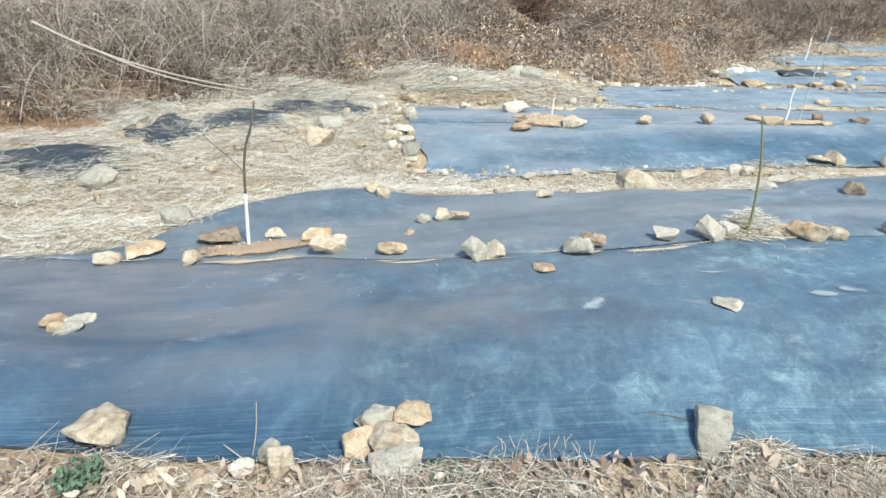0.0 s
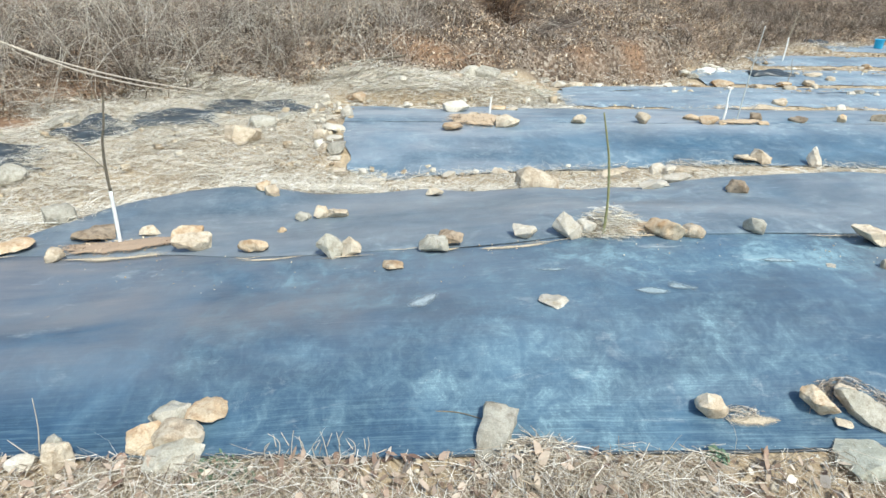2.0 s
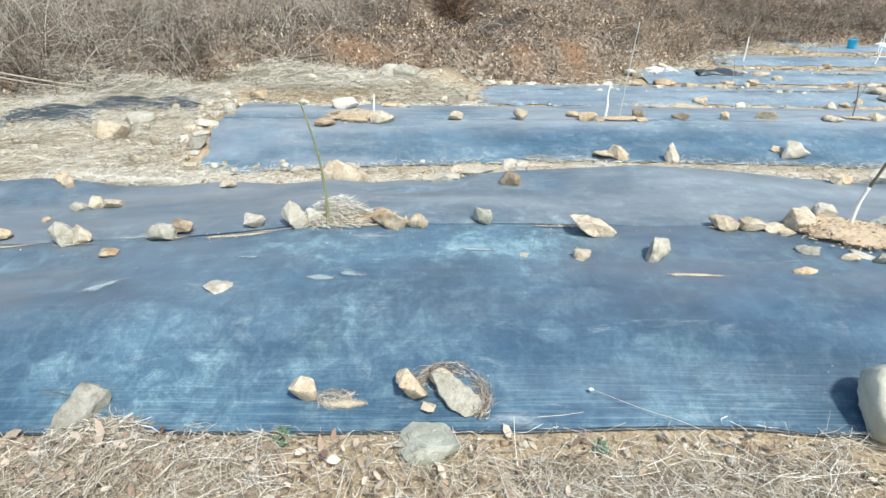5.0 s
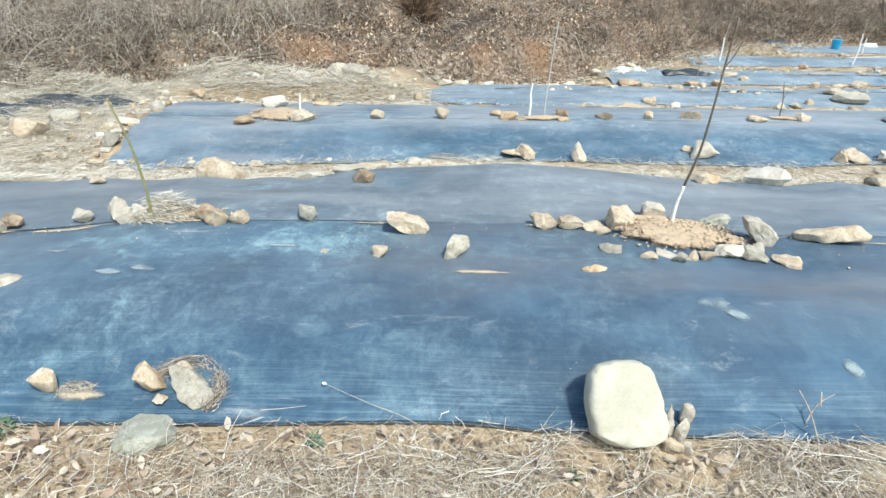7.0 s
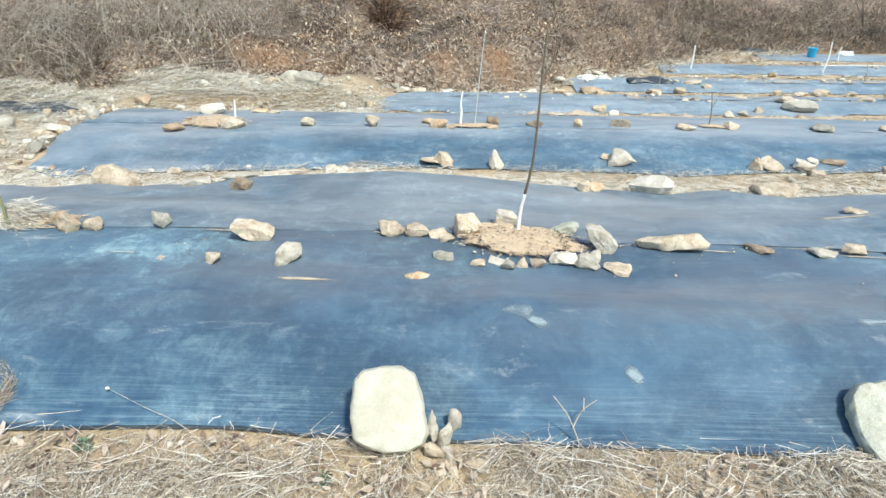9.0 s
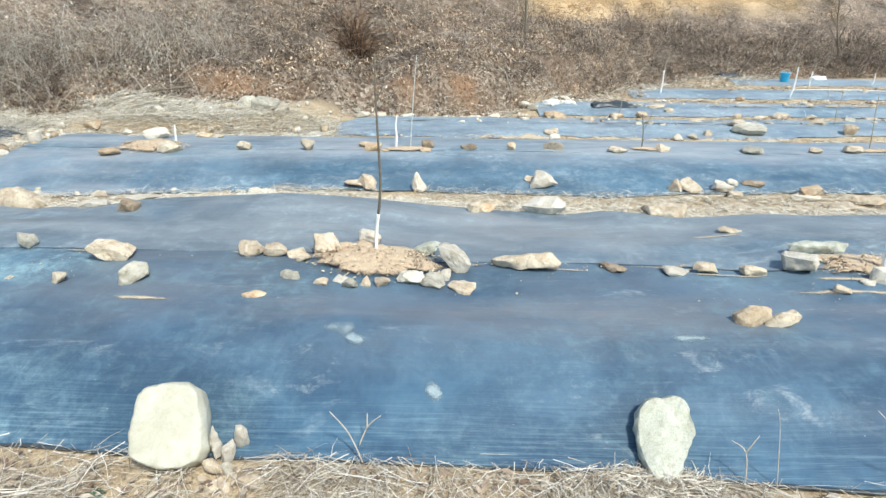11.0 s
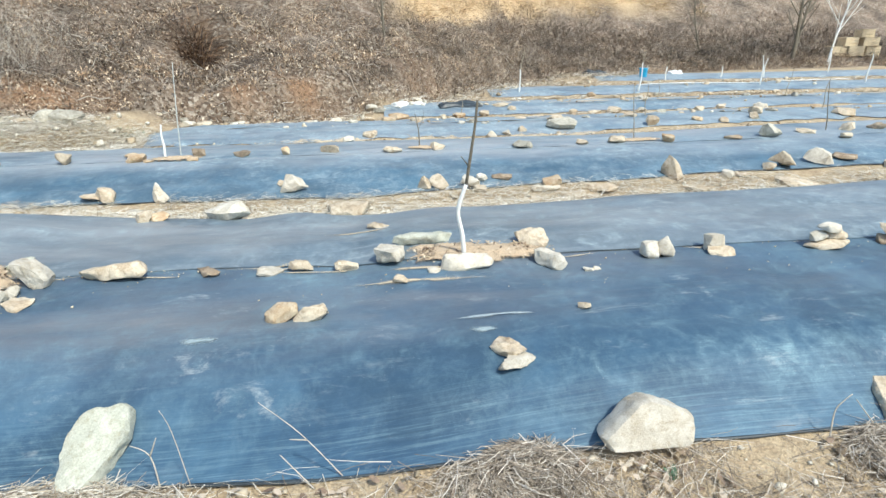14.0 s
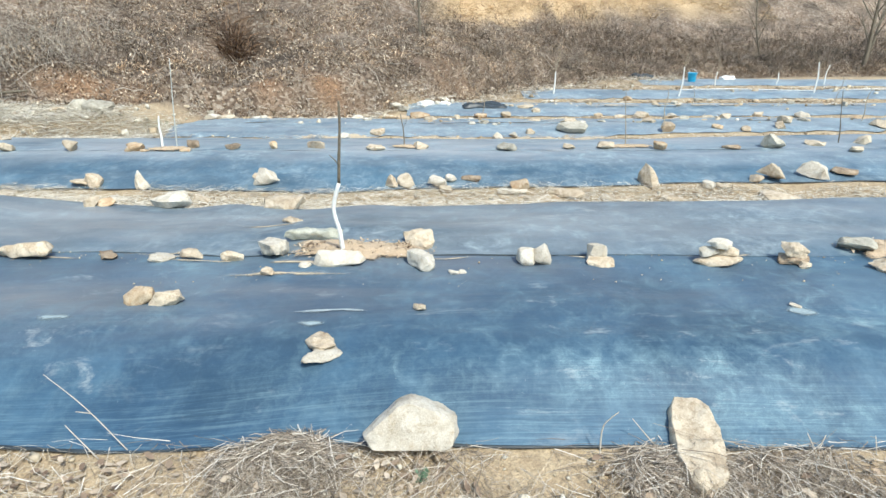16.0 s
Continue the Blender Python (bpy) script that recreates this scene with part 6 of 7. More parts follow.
streak([(7.98, 2.92), (8.4, 2.84), (8.6, 2.82), (9.02, 2.8)], 0.026, "long streak of pale sand on the film", SAND)
streak([(4.02, 2.66), (4.4, 2.63)], 0.018, "short streak of pale sand on the film", SAND)
streak([(8.3, 3.03), (8.75, 2.99)], 0.03, "tan soil spilled below a planting pit", SAND)
streak([(3.4, 3.29), (3.9, 3.3)], 0.025, "pale sand along the seam of the film", SAND)
streak([(-1.9, 3.5), (-1.4, 3.5), (-0.95, 3.5)], 0.03, "tan soil spilled below a planting pit", SAND)
streak([(0.0, 3.27), (0.5, 3.27)], 0.012, "tan soil along the seam of the film", SAND)
streak([(1.1, 3.25), (1.7, 3.27)], 0.02, "tan soil along the seam of the film", SAND)
streak([(2.17, 1.84), (2.35, 1.83), (2.45, 1.83)], 0.025, "orange soil spilled beside a stone", SAND)
streak([(6.4, 3.24), (7.0, 3.2)], 0.01, "tan soil along the seam of the film", SAND)
streak([(7.5, 3.18), (8.2, 3.13)], 0.014, "tan soil along the seam of the film", SAND)
streak([(7.75, 3.92), (8.1, 3.95), (8.4, 3.93)], 0.018, "tan sand round a small stone", SAND)


for k in range(26):
    px = -2.3 + k * 0.56 + 0.2 * math.sin(k * 2.7)
    w = 0.18 + 0.12 * math.sin(k * 1.9)
    py = row_y(px) - 0.05 + 0.02 * math.sin(k * 4.1)
    streak([(px - w, py), (px, py - 0.02), (px + w, py + 0.01)], 0.009 + 0.005 * math.sin(k * 3.3), "thin tan soil dust along the film's seam", SAND)
FAR_SOIL = loose_material("tan_soil", (0.53, 0.43, 0.3), 0.2)
far_rng = random.Random(11)
for row, x0, x1, n, wide in ((11.35, 6.0, 26, 7, 0.16), (13.0, 5.0, 26, 9, 0.06), (14.9, 7.0, 28, 8, 0.14), (17.4, 10.5, 32, 9, 0.09), (20.3, 13.0, 34, 7, 0.2), (22.4, 15.0, 34, 6, 0.1), (25.3, 18.0, 36, 5, 0.22)):
    for k in range(n):
        px = x0 + (x1 - x0) * (k + far_rng.random()) / n
        w = far_rng.uniform(0.6, 1.6)
        py = row + far_rng.uniform(-0.15, 0.15)
        streak([(px - w, py), (px, py + far_rng.uniform(-0.1, 0.1)), (px + w, py + far_rng.uniform(-0.1, 0.1))], wide * far_rng.uniform(0.6, 1.3), "ragged strip of tan soil spilled over a distant bed", FAR_SOIL, 0.06, 1.0)
MUD = loose_material("dried_mud", (0.36, 0.42, 0.44), 0.9, 0.12)
SMEAR = loose_material("thin_dried_mud", (0.3, 0.37, 0.39), 0.9, 0.3)
streak([(0.68, 2.58), (0.8, 2.66), (0.9, 2.74)], 0.07, "pale smear of dried mud on the film", MUD)
streak([(8.6, 2.36), (8.95, 2.34), (9.12, 2.31)], 0.022, "pale smear of dried mud beside a stone", MUD)
for px, py, w, d in ((5.42, 2.38, 0.11, 0.055), (5.52, 2.3, 0.07, 0.035), (7.03, 2.45, 0.06, 0.05), (5.95, 2.0, 0.05, 0.03), (2.26, 2.63, 0.09, 0.04), (2.08, 2.6, 0.12, 0.025), (6.88, 2.44, 0.1, 0.03), (7.3, 2.36, 0.13, 0.03), (8.78, 2.23, 0.1, 0.025), (11.5, 2.34, 0.1, 0.03), (1.6, 2.9, 0.14, 0.02), (3.0, 2.95, 0.16, 0.02)):
    streak([(px - w, py + 0.02), (px, py), (px + w, py - 0.015)], d, "small mottled smear of pale dried mud on film", SMEAR, 0.004, 1.2)


# ---- dead standing stems along the verge ----
def dead_stem(lines, r, label):
    base = Vector(lines[0][0])
    root = tagged(new("dead_stem"), label, "dead stem", "dead stems on the verge")
    root.location = base
    for k, line in enumerate(lines):
        pts = [tuple(Vector(p) - base) for p in line]
        part("stalk" if k == 0 else "side_shoot", bent_tube(pts, [r * (1 - 0.6 * i / (len(pts) - 1)) for i in range(len(pts))], 5, 4), CANE, root)
    return root


STEM = "thin bleached dead stem standing at the film's edge"
dead_stem([[(-0.97, 1.83, -0.1), (-0.93, 1.83, 0.07), (-0.91, 1.83, 0.23)]], 0.004, STEM)
dead_stem([[(-1.0, 1.82, -0.1), (-1.09, 1.83, -0.01)]], 0.004, STEM)
reed = dead_stem([[(4.26, 1.43, 0.02), (4.02, 1.6, 0.1), (3.83, 1.72, 0.125), (3.68, 1.78, 0.14), (3.47, 1.86, 0.18)]], 0.0022, "bent dry reed with a seed head over the film")
head = bmesh.new()
bmesh.ops.create_icosphere(head, subdivisions=2, radius=0.007, matrix=Matrix.Translation((-0.8, 0.435, 0.16)) @ pose(0, 0, 0, 0, 8, 152) @ Matrix.Diagonal((2.2, 0.7, 0.7, 1)))
for v in head.verts:
    v.co += Vector((noise.noise(v.co * 90), noise.noise(v.co * 70), noise.noise(v.co * 110))) * 0.006
part("seed_head", head, PALE_STRAW, reed, "fluffy pale seed head")
dead_stem([[(5.66, 1.68, 0.03), (5.59, 1.71, 0.2), (5.51, 1.71, 0.32)], [(5.62, 1.76, 0.1), (5.66, 1.78, 0.19), (5.72, 1.78, 0.25)], [(5.66, 1.76, 0.2), (5.66, 1.78, 0.26)]], 0.0045, "forked bleached dead stem at the film's edge")
dead_stem([[(7.3, 1.62, 0.04), (7.28, 1.64, 0.21), (7.21, 1.64, 0.27)], [(7.28, 1.64, 0.21), (7.32, 1.64, 0.3)]], 0.004, "forked bleached dead stem at the film's edge")
dead_stem([[(8.08, 1.58, 0.05), (7.91, 1.6, 0.29), (7.75, 1.62, 0.45)], [(7.93, 1.6, 0.26), (7.86, 1.6, 0.27)]], 0.0032, "long leaning dead cane at the film's edge")
dead_stem([[(7.95, 1.55, 0.04), (7.82, 1.57, 0.22)]], 0.004, STEM)
dead_stem([[(7.43, 1.61, 0.04), (7.39, 1.63, 0.33), (7.36, 1.63, 0.44)]], 0.0025, STEM)
dead_stem([[(10.17, 1.43, 0.12), (10.17, 1.45, 0.3), (10.2, 1.45, 0.36), (10.23, 1.45, 0.39)]], 0.004, STEM)
dead_stem([[(10.46, 1.48, 0.14), (10.31, 1.5, 0.32)]], 0.004, STEM)
dead_stem([[(11.13, 1.44, 0.12), (11.04, 1.46, 0.28)], [(11.1, 1.45, 0.2), (11.12, 1.46, 0.27)]], 0.004, "forked dark dead stem at the film's edge")
dead_stem([[(11.37, 1.45, 0.12), (11.34, 1.47, 0.26)]], 0.0035, STEM)
for i in range(9):
    px = 0.12 + i * 0.055
    h = 0.1 + 0.07 * abs(math.sin(i * 2.3))
    dead_stem([[(px, 1.7, 0.0), (px + 0.015 * math.sin(i), 1.71, h * 0.6), (px + 0.03 * math.cos(i * 3), 1.7, h)], [(px, 1.7, h * 0.5), (px + 0.03 * math.sin(i * 5 + 1), 1.71, h * 0.9)]], 0.003, "small curled white dead weed at the film's edge")


# ---- green weeds ----
def weed(x, y, r, n, label, tall=0.07):
    rr, a = np.sqrt(veg.random(n)) * r, veg.random(n) * 6.283
    v, q = leaf_litter(x + rr * np.cos(a), y + rr * np.sin(a), 0.028, tall, 0.7)
    tagged(new("weed", array_mesh("weed", v, q, GREEN)), label, "weed", kind="stuff")


weed(-1.68, 1.69, 0.1, 420, "bushy blue-green weed among dry grass", 0.1)
weed(-0.09, 1.63, 0.12, 160, "low yellow-green weed on the verge", 0.03)
weed(0.02, 1.6, 0.08, 90, "low yellow-green weed on the verge", 0.03)
weed(2.08, 1.65, 0.045, 60, "small green weed among dead grass", 0.04)
weed(3.46, 1.62, 0.04, 40, "small green weed among dead grass", 0.03)
weed(4.55, 1.5, 0.03, 30, "small green weed among dead grass", 0.03)
weed(8.55, 1.42, 0.02, 14, "tiny green weed among dead grass", 0.02)
weed(9.42, 1.36, 0.025, 16, "small green weed below a boulder", 0.03)
weed(3.1, 12.3, 0.3, 160, "sparse olive weed at the bank", 0.12)


# ---- the bank and hillside ----
def cane(points, r, label, mat=None):
    base = Vector(points[0])
    ob = part("fallen_cane", bent_tube([tuple(Vector(p) - base) for p in points], [r * (1 - 0.5 * i / (len(points) - 1)) for i in range(len(points))], 6, 4), mat or CANE, None)
    ob.location = base
    return tagged(ob, label, "cane", "canes on the bank")


cane([(-4.92, 7.2, 1.46), (-4.57, 7.45, 1.19), (-4.12, 7.8, 0.92), (-3.54, 8.4, 0.62), (-2.79, 9.0, 0.36)], 0.02, "long bleached cane leaning from the brush")
cane([(-4.47, 7.4, 1.17), (-3.93, 7.75, 0.83), (-3.43, 8.3, 0.56), (-2.95, 8.8, 0.37)], 0.015, "long bleached cane leaning from the brush")
for i in range(16):
    px = veg.uniform(-8.5, -1.5)
    py = foot(px) + veg.uniform(-0.2, 1.6)
    z = ground(px, py)
    dx, h = veg.uniform(-1.3, 1.3), veg.uniform(0.5, 1.5)
    cane([(px, py, z - 0.05), (px + dx * 0.25, py - 0.1, z + h * 0.6), (px + dx * 0.65, py - 0.25, z + h), (px + dx * 1.1, py - 0.4, z + h * 0.85)], veg.uniform(0.005, 0.009), "slender bleached arching cane on the bank")
cane([(-1.25, 11.6, 0.42), (-0.6, 12.0, 0.5), (0.2, 12.6, 0.55)], 0.05, "dark fallen branch at the hill's foot", BARK)
# thin dark rod added in place of the shadow streak beside the slab
cane([(0.86, 1.92, on_film(0.86, 1.92)), (0.97, 1.9, on_film(0.97, 1.9) + 0.004), (1.09, 1.86, on_film(1.09, 1.86))], 0.004, "dark rod standing in for a shadow streak beside a slab", BARK)
for i in range(34):
    px = veg.uniform(-1.0, 20.0)
    py = foot(px) + veg.uniform(0.4, 6.0)
    a, L = veg.uniform(0, 6.283), veg.uniform(0.5, 1.1)
    line = [(px + L * f * math.cos(a), py + 0.6 * L * f * math.sin(a)) for f in (0, 0.35, 0.7, 1.0)]
    cane([(qx, qy, ground(qx, qy) + 0.14 + 0.25 * f * veg.random()) for f, (qx, qy) in zip((0, 0.5, 1, 0.6), line)], veg.uniform(0.009, 0.018), "bleached fallen branch lying on the hillside leaves")
# brush added to stand in for the dark core of the hollow
thicket(np.array([(2.75, 18.6), (3.0, 18.5), (2.9, 18.9), (3.15, 18.8), (2.6, 18.95)]), 130, 0.17, 1.7, 0.011, DARK_BRUSH, "ragged dark brown brush standing in for a hollow's dark core")


def small_tree(x, y, h, r, lean, label, mat=None):
    base = Vector((x, y, ground(x, y) - 0.1))
    root = tagged(new("bare_tree"), label, "tree", "bare trees at the hill's foot")
    root.location = base
    pts = [(lean * f * h + 0.1 * math.sin(f * 5 + x), 0.1 * math.cos(f * 4 + x), f * h) for f in (0, 0.2, 0.4, 0.6, 0.8, 1.0)]
    part("trunk", bent_tube(pts, [r * (1 - 0.65 * f) for f in (0, 0.2, 0.4, 0.6, 0.8, 1.0)], 8, 4), mat or BARK, root)
    for k in range(9):
        f = 0.22 + 0.075 * k
        p = Vector((lean * f * h + 0.1 * math.sin(f * 5 + x), 0.1 * math.cos(f * 4 + x), f * h))
        a = k * 2.4 + x
        L = h * (0.42 - 0.03 * k)
        d = Vector((math.cos(a) * 0.6, math.sin(a) * 0.4, 0.75))
        q = [tuple(p), tuple(p + d * L * 0.5 + Vector((0, 0, 0.05))), tuple(p + d * L + Vector((0.1 * math.sin(k), 0, 0.15)))]
        limb = part("limb", bent_tube(q, [r * 0.4, r * 0.28, r * 0.1], 5, 3), mat or BARK, root)
        for s in (0.5, 0.75):
            b = p + d * L * s
            e = b + Vector((math.cos(a + 1.5 - s * 4), 0.3 * math.sin(a), 0.8)) * L * 0.4
            part("branchlet", bent_tube([tuple(b), tuple((b + e) / 2 + Vector((0.04, 0, 0))), tuple(e)], [r * 0.16, r * 0.12, r * 0.05], 4, 3), mat or BARK, limb)
    return root


small_tree(33.2, 33.6, 5.5, 0.12, 0.05, "bare grey-barked tree at the field's edge")
small_tree(34.0, 34.6, 5.0, 0.09, 0.2, "bare grey-barked tree leaning over the field's edge")
small_tree(35.6, 33.4, 6.0, 0.065, 0.16, "pale-barked slender tree at the field's edge", LIME)
small_tree(38.9, 32.6, 6.5, 0.2, 0.12, "dark thick-trunked bare tree beside stacked boxes")
small_tree(41.0, 33.2, 6.5, 0.18, 0.15, "dark bare tree beside stacked boxes")
small_tree(8.5, 22.4, 3.2, 0.05, 0.1, "thin bare tree on the hillside")
small_tree(27.5, 34.0, 3.8, 0.06, -0.2, "thin bare tree on the hillside")
small_tree(-7.2, 9.0, 3.0, 0.05, 0.15, "thin bare tree in the brush")


# ---- things at the far end of the field ----
def lathe(profile, seg=28):
    bm = bmesh.new()
    rings = [[bm.verts.new((r * math.cos(i * 6.2832 / seg), r * math.sin(i * 6.2832 / seg), z)) for i in range(seg)] for r, z in profile]
    for u, v in zip(rings, rings[1:]):
        for i in range(seg):
            f = bm.faces.new((u[i], u[(i + 1) % seg], v[(i + 1) % seg], v[i]))
            f.smooth = True
    bm.faces.new(list(reversed(rings[0])))
    bm.faces.new(rings[-1])
    return bm


tub = tagged(new("blue_tub"), "bright blue plastic tub standing on the field's edge", "tub")
tub.matrix_world = pose(20.9, 26.9, ground(20.9, 26.9) + 0.03) @ Matrix.Diagonal((0.78, 0.78, 0.85, 1))
part("body", lathe([(0.2, 0.0), (0.215, 0.02), (0.245, 0.4), (0.262, 0.41), (0.262, 0.45), (0.24, 0.45), (0.235, 0.38), (0.19, 0.05)]), BLUE, tub)
part("rim", lathe([(0.262, 0.435), (0.272, 0.435), (0.272, 0.462), (0.24, 0.462), (0.24, 0.45), (0.262, 0.45)]), BLUE, tub)
part("handle", bent_tube([(-0.27, 0, 0.44), (-0.2, 0, 0.56), (0, 0, 0.62), (0.2, 0, 0.56), (0.27, 0, 0.44)], [0.007] * 5, 6, 4), WHITE_PLASTIC, tub, "thin white wire handle")


def sack(x, y, w, d, h, label, mat, seed):
    bm = bmesh.new()
    bmesh.ops.create_icosphere(bm, subdivisions=4, radius=1.0)
    for v in bm.verts:
        q = v.co.copy()
        s = 1 + 0.28 * noise.noise(q * 1.7 + Vector((seed, 0, 0))) + 0.12 * noise.noise(q * 4.5 + Vector((0, seed, 0)))
        v.co = Vector((q.x * w / 2 * s, q.y * d / 2 * s, max(0.0, q.z * 0.6 + 0.4) * h * s))
    for f in bm.faces:
        f.smooth = True
    ob = part("crumpled_sack", bm, mat, None)
    ob.location = (x, y, ground(x, y))
    return tagged(ob, label, "sack", "sacks at the hill's foot")


sack(8.9, 17.4, 0.6, 0.4, 0.17, "crumpled white plastic sack at the hill's foot", WHITE_PLASTIC, 3.0)
sack(9.5, 17.7, 0.35, 0.3, 0.12, "crumpled white plastic sack at the hill's foot", WHITE_PLASTIC, 8.0)
sack(19.2, 28.9, 1.3, 0.7, 0.35, "dark plastic bundle at the field's edge", SCRAP, 5.0)
sack(23.0, 27.9, 0.8, 0.5, 0.2, "pale plastic bundle at the field's edge", WHITE_PLASTIC, 6.0)


def pipe(points, r, label):
    base = Vector(points[0])
    ob = part("white_pipe", bent_tube([tuple(Vector(p) - base) for p in points], [r] * len(points), 8, 5), WHITE_PLASTIC, None)
    ob.location = base
    return tagged(ob, label, "pipe", "pipes on the far bed")


pipe([(x, 22.3 + 0.3 * math.sin(x), ground(x, 22.3) + 0.09) for x in (18.6, 19.4, 20.6, 21.5, 22.6, 23.6)], 0.013, "long white plastic pipe lying on a distant bed")
pipe([(x, 22.9 + 0.2 * math.sin(x * 0.7), ground(x, 22.9) + 0.09) for x in (24.6, 25.6, 26.8, 28.4)], 0.012, "white plastic pipe lying on a distant bed")


def slat_box(x, y, z, w, d, h, turn, label):
    """A wooden box of boards with corner posts and a lid."""
    root = tagged(new("wooden_box"), label, "wooden box", "stacked wooden boxes")
    root.matrix_world = pose(x, y, z, 0, 0, turn)

    def board(name, cx, cy, cz, sx, sy, sz):
        bm = bmesh.new()
        bmesh.ops.create_cube(bm, size=1, matrix=Matrix.Translation((cx, cy, cz)) @ Matrix.Diagonal((sx, sy, sz, 1)))
        bmesh.ops.bevel(bm, geom=bm.edges[:], offset=0.006, segments=1, affect="EDGES")
        part(name, bm, PINE, root)

    for k in range(3):
        zc = h * (k + 0.5) / 3
        for s in (-1, 1):
            board("board", 0, s * d / 2, zc, w, 0.022, h / 3 - 0.015)
            board("board", s * w / 2, 0, zc, 0.022, d - 0.03, h / 3 - 0.015)
    for sx in (-1, 1):
        for sy in (-1, 1):
            board("corner_post", sx * (w / 2 - 0.03), sy * (d / 2 - 0.03), h / 2, 0.035, 0.035, h)
    board("lid", 0, 0, h + 0.012, w + 0.04, d + 0.04, 0.022)
    return root


gz = ground(38.5, 34.5)
for bx, by, bz, w, h, turn in ((36.9, 34.6, 0.0, 1.0, 0.55, 5), (38.0, 34.5, 0.0, 1.0, 0.55, -4), (39.2, 34.6, 0.0, 1.0, 0.55, 3), (37.6, 34.6, 0.58, 1.0, 0.5, 8), (38.9, 34.5, 0.58, 1.0, 0.5, -3), (38.6, 34.6, 1.1, 0.9, 0.45, 4)):
    slat_box(bx, by, gz + bz - 0.02, w, 0.6, h, turn, "pale weathered wooden box in a stack by the trees")
barrel = tagged(new("blue_barrel"), "large blue plastic barrel standing by the boxes", "barrel")
barrel.location = (40.6, 34.2, ground(40.6, 34.2))
part("body", lathe([(0.28, 0.0), (0.3, 0.04), (0.31, 0.3), (0.3, 0.32), (0.31, 0.34), (0.31, 0.62), (0.3, 0.64), (0.31, 0.66), (0.3, 0.9), (0.27, 0.95)]), BLUE, barrel)
part("lid", lathe([(0.31, 0.9), (0.315, 0.93), (0.29, 0.965), (0.05, 0.97)]), BLUE, barrel)


# ---- loose small stones over the verge, the furrows and the far beds ----
def pebbles(x, y, lo, hi, mat, label, lift=0.0):
    n = len(x)
    s = (lo + (hi - lo) * veg.random(n) ** 2.2) * veg.uniform(0.7, 1.1, n)
    loc = np.array([(-1, -1, -1), (1, -1, -1), (1, 1, -1), (-1, 1, -1), (-0.7, -0.7, 1), (0.7, -0.7, 1), (0.7, 0.7, 1), (-0.7, 0.7, 1)]) * 0.5
    v = loc[None] * s[:, None, None] * veg.uniform(0.55, 1.1, (n, 1, 3)) + veg.normal(0, 0.13, (n, 8, 3)) * s[:, None, None]
    a = veg.random(n) * 6.283
    c, sn = np.cos(a)[:, None], np.sin(a)[:, None]
    v = np.stack([v[..., 0] * c - v[..., 1] * sn, v[..., 0] * sn + v[..., 1] * c, v[..., 2] * 0.75], -1)
    v += np.stack([x, y, height(x, y) + 0.2 * s + 0.005 + lift], -1)[:, None, :]
    box = np.array([(0, 3, 2, 1), (4, 5, 6, 7), (0, 1, 5, 4), (1, 2, 6, 5), (2, 3, 7, 6), (3, 0, 4, 7)])
    q = (np.arange(n)[:, None, None] * 8 + box[None]).reshape(-1, 4)
    return tagged(new("pebbles", array_mesh("pebbles", v.reshape(-1, 3), q, mat)), label, "pebbles", kind="stuff")


PEBBLE = island_material("pebble", [(0.0, (0.25, 0.18, 0.11)), (0.35, (0.44, 0.35, 0.23)), (0.7, (0.56, 0.49, 0.37)), (1.0, (0.72, 0.68, 0.58))], 0.9)
x, y = scatter(1500, -4.0, 14, 0.9, 1.72)
keep = y < table(front_1, x) - 0.02
pebbles(x[keep], y[keep], 0.012, 0.05, PEBBLE, "loose pebbles and stone chips on the verge")
x, y = scatter(1200, -1, 22, 4.8, 6.6)
pebbles(x, y, 0.02, 0.09, PEBBLE, "loose stones lying in the furrow")
x, y = scatter(1300, 0, 30, 9.8, 11.7)
pebbles(x, y, 0.03, 0.1, PEBBLE, "loose stones lying in the second furrow")
for row, x0, n, lo, hi in ((12.9, 4.5, 110, 0.03, 0.12), (14.9, 6, 80, 0.04, 0.14), (17.4, 9.5, 120, 0.04, 0.15), (20.2, 11, 80, 0.04, 0.15), (22.4, 13, 70, 0.05, 0.16), (25.2, 16, 50, 0.05, 0.18)):
    heart = np.repeat(veg.uniform(x0, 36, n // 4 + 1), 4)[:n]
    x, y = heart + veg.normal(0, 0.35, n), row + 0.12 + veg.normal(0, 0.28, n)
    pebbles(x, y, lo, hi, PEBBLE, "stones scattered along a distant bed", 0.03)
x, y = scatter(900, -6, 6, 5, 14)
keep = in_straw(x, y)
pebbles(x[keep], y[keep], 0.03, 0.12, PEBBLE, "stones half hidden in the straw", 0.03)
x, y = scatter(70, -1.1, -0.35, 6.4, 9.9)
pebbles(x, y, 0.05, 0.16, PEBBLE, "rubble along the end of the second bed", 0.02)

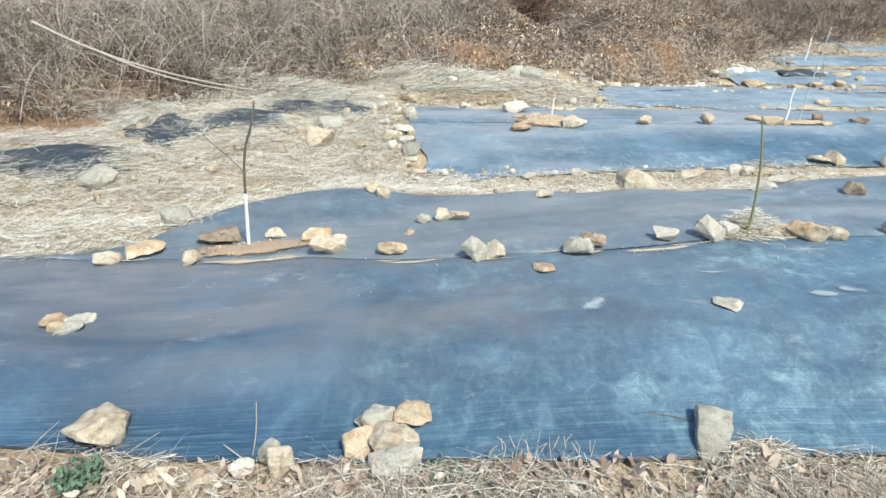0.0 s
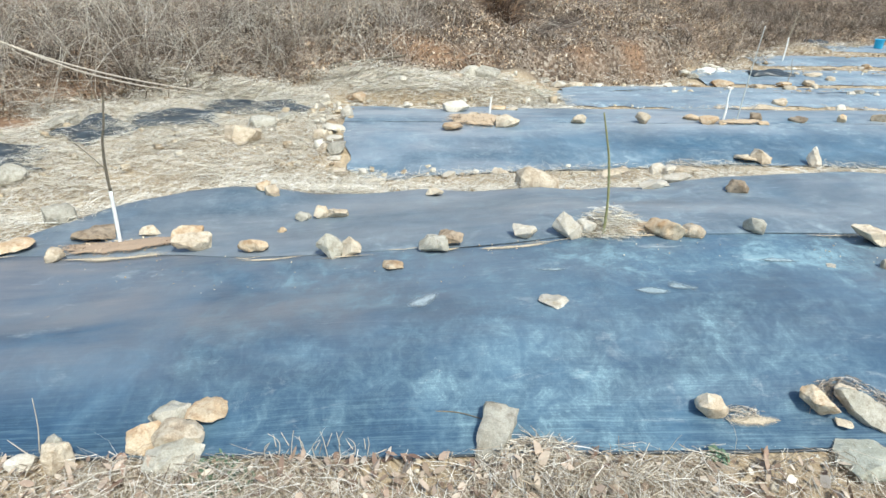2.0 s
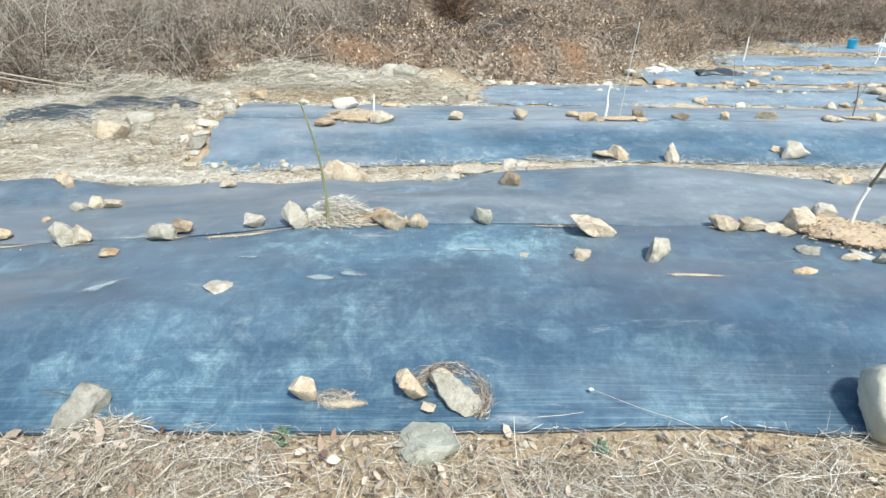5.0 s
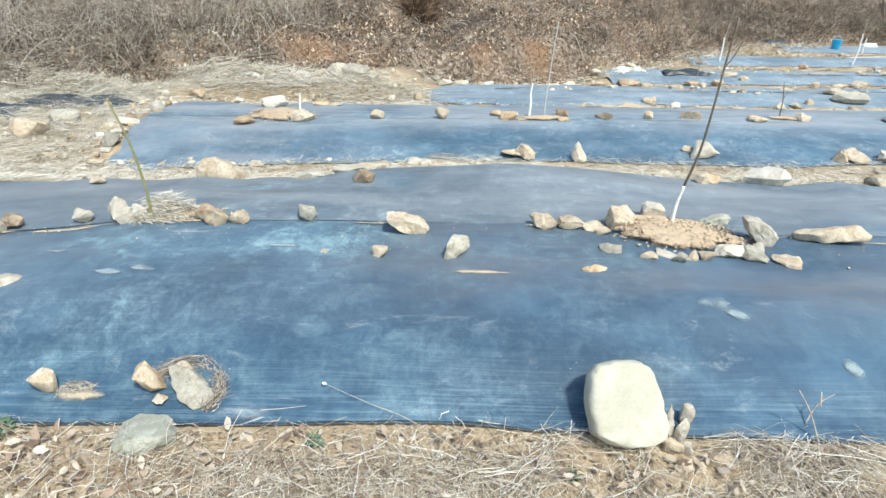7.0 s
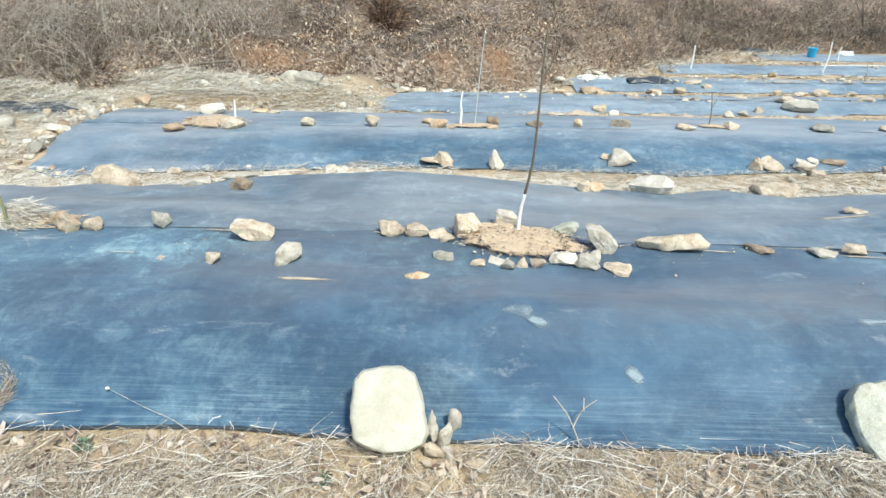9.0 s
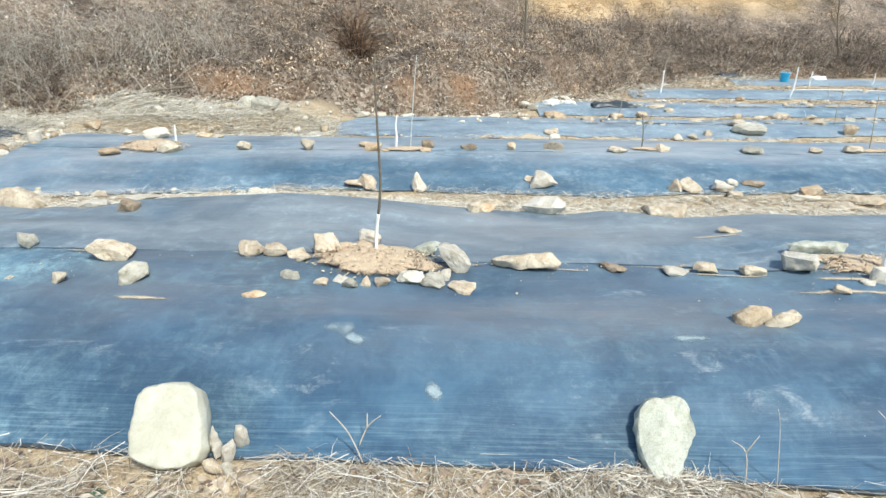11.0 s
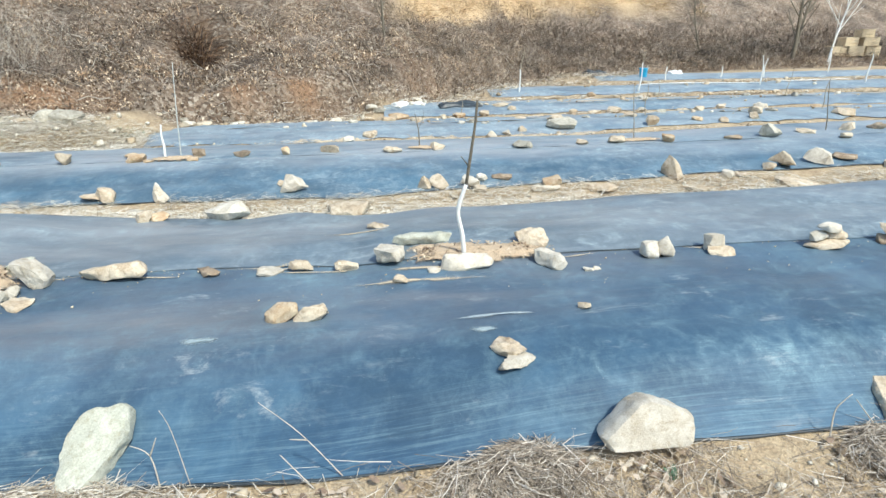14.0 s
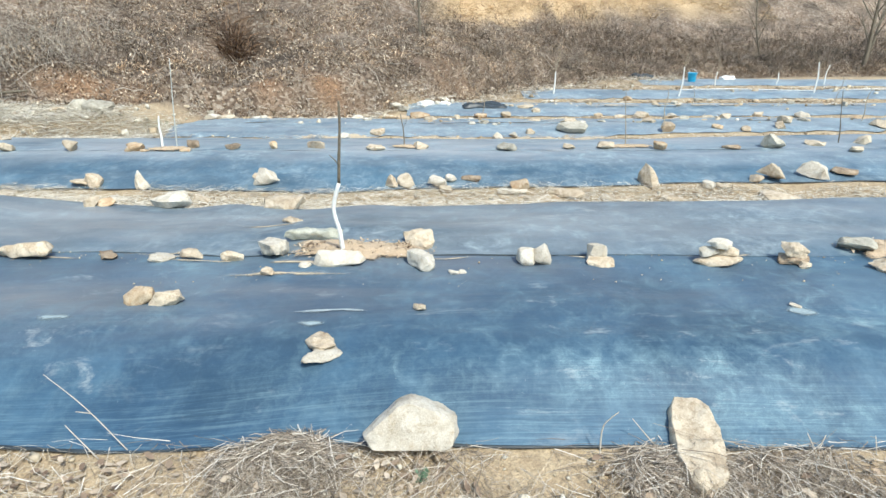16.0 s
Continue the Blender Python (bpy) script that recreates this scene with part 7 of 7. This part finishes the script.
# crumbs of dry soil strewn over the near film, thickest below the tree row
x, heart = veg.uniform(-2.4, 13, 800), veg.random(800)
y = table(row_y, x) - 0.04 - 0.5 * heart ** 1.8
keep = (patchy(x, y, 2.4, 1.3) > 0.46) | (veg.random(800) < 0.15)
pebbles(x[keep], y[keep], 0.003, 0.012, CRUMB, "pale crumbs of dry soil strewn over film", 0.03)

# rubble and pale straw where the third bed meets the hill
x = veg.uniform(3.4, 9.5, 50)
pebbles(x, table(foot, x) - veg.uniform(0.0, 1.1, 50), 0.03, 0.16, PEBBLE, "pale rubble at the hill's foot", 0.03)
x, y = scatter(50, 0.0, 3.6, 9.9, 12.4)
pebbles(x, y, 0.04, 0.24, PEBBLE, "pale stones on the straw bank", 0.04)

pebbles(far_x, far_y, 0.05, 0.22, PEBBLE, "pale rubble at the ends of the far beds", 0.05)

# single stones along the far beds, mostly two or three together
for row, x0, x1, n in ((12.95, 5.0, 24, 26), (14.9, 7.0, 28, 20), (17.5, 10.5, 30, 24), (20.3, 12.5, 34, 16), (22.5, 15.0, 34, 12), (25.3, 19.0, 36, 8)):
    heart = x0
    for i in range(n):
        if i % 2 == 0:
            heart = veg.uniform(x0, x1)
        w = 0.13 + 0.22 * veg.random() ** 1.8
        stone(heart + veg.normal(0, 0.4), row + veg.normal(0, 0.22), w, w * 0.7, w * veg.uniform(0.3, 0.6), "ttwog"[int(veg.integers(5))], "bfbf"[int(veg.integers(4))], veg.uniform(-60, 60))
for i in range(24):
    px = veg.uniform(3.0, 12.0)
    w = 0.15 + 0.3 * veg.random() ** 2
    py = foot(px) - veg.uniform(0.0, 0.8)
    stone(px, py, w, w * 0.7, w * 0.42, "tgwt"[int(veg.integers(4))], "bf"[int(veg.integers(2))], veg.uniform(-60, 60))

# flat rusty slabs round a planting pit on the second bed
for px, py, w, tone in ((5.0, 8.0, 0.14, "o"), (5.6, 8.02, 0.16, "o")):
    stone(px, py, w, w * 0.6, w * 0.3, tone, "f", 40 * math.sin(px * 9))
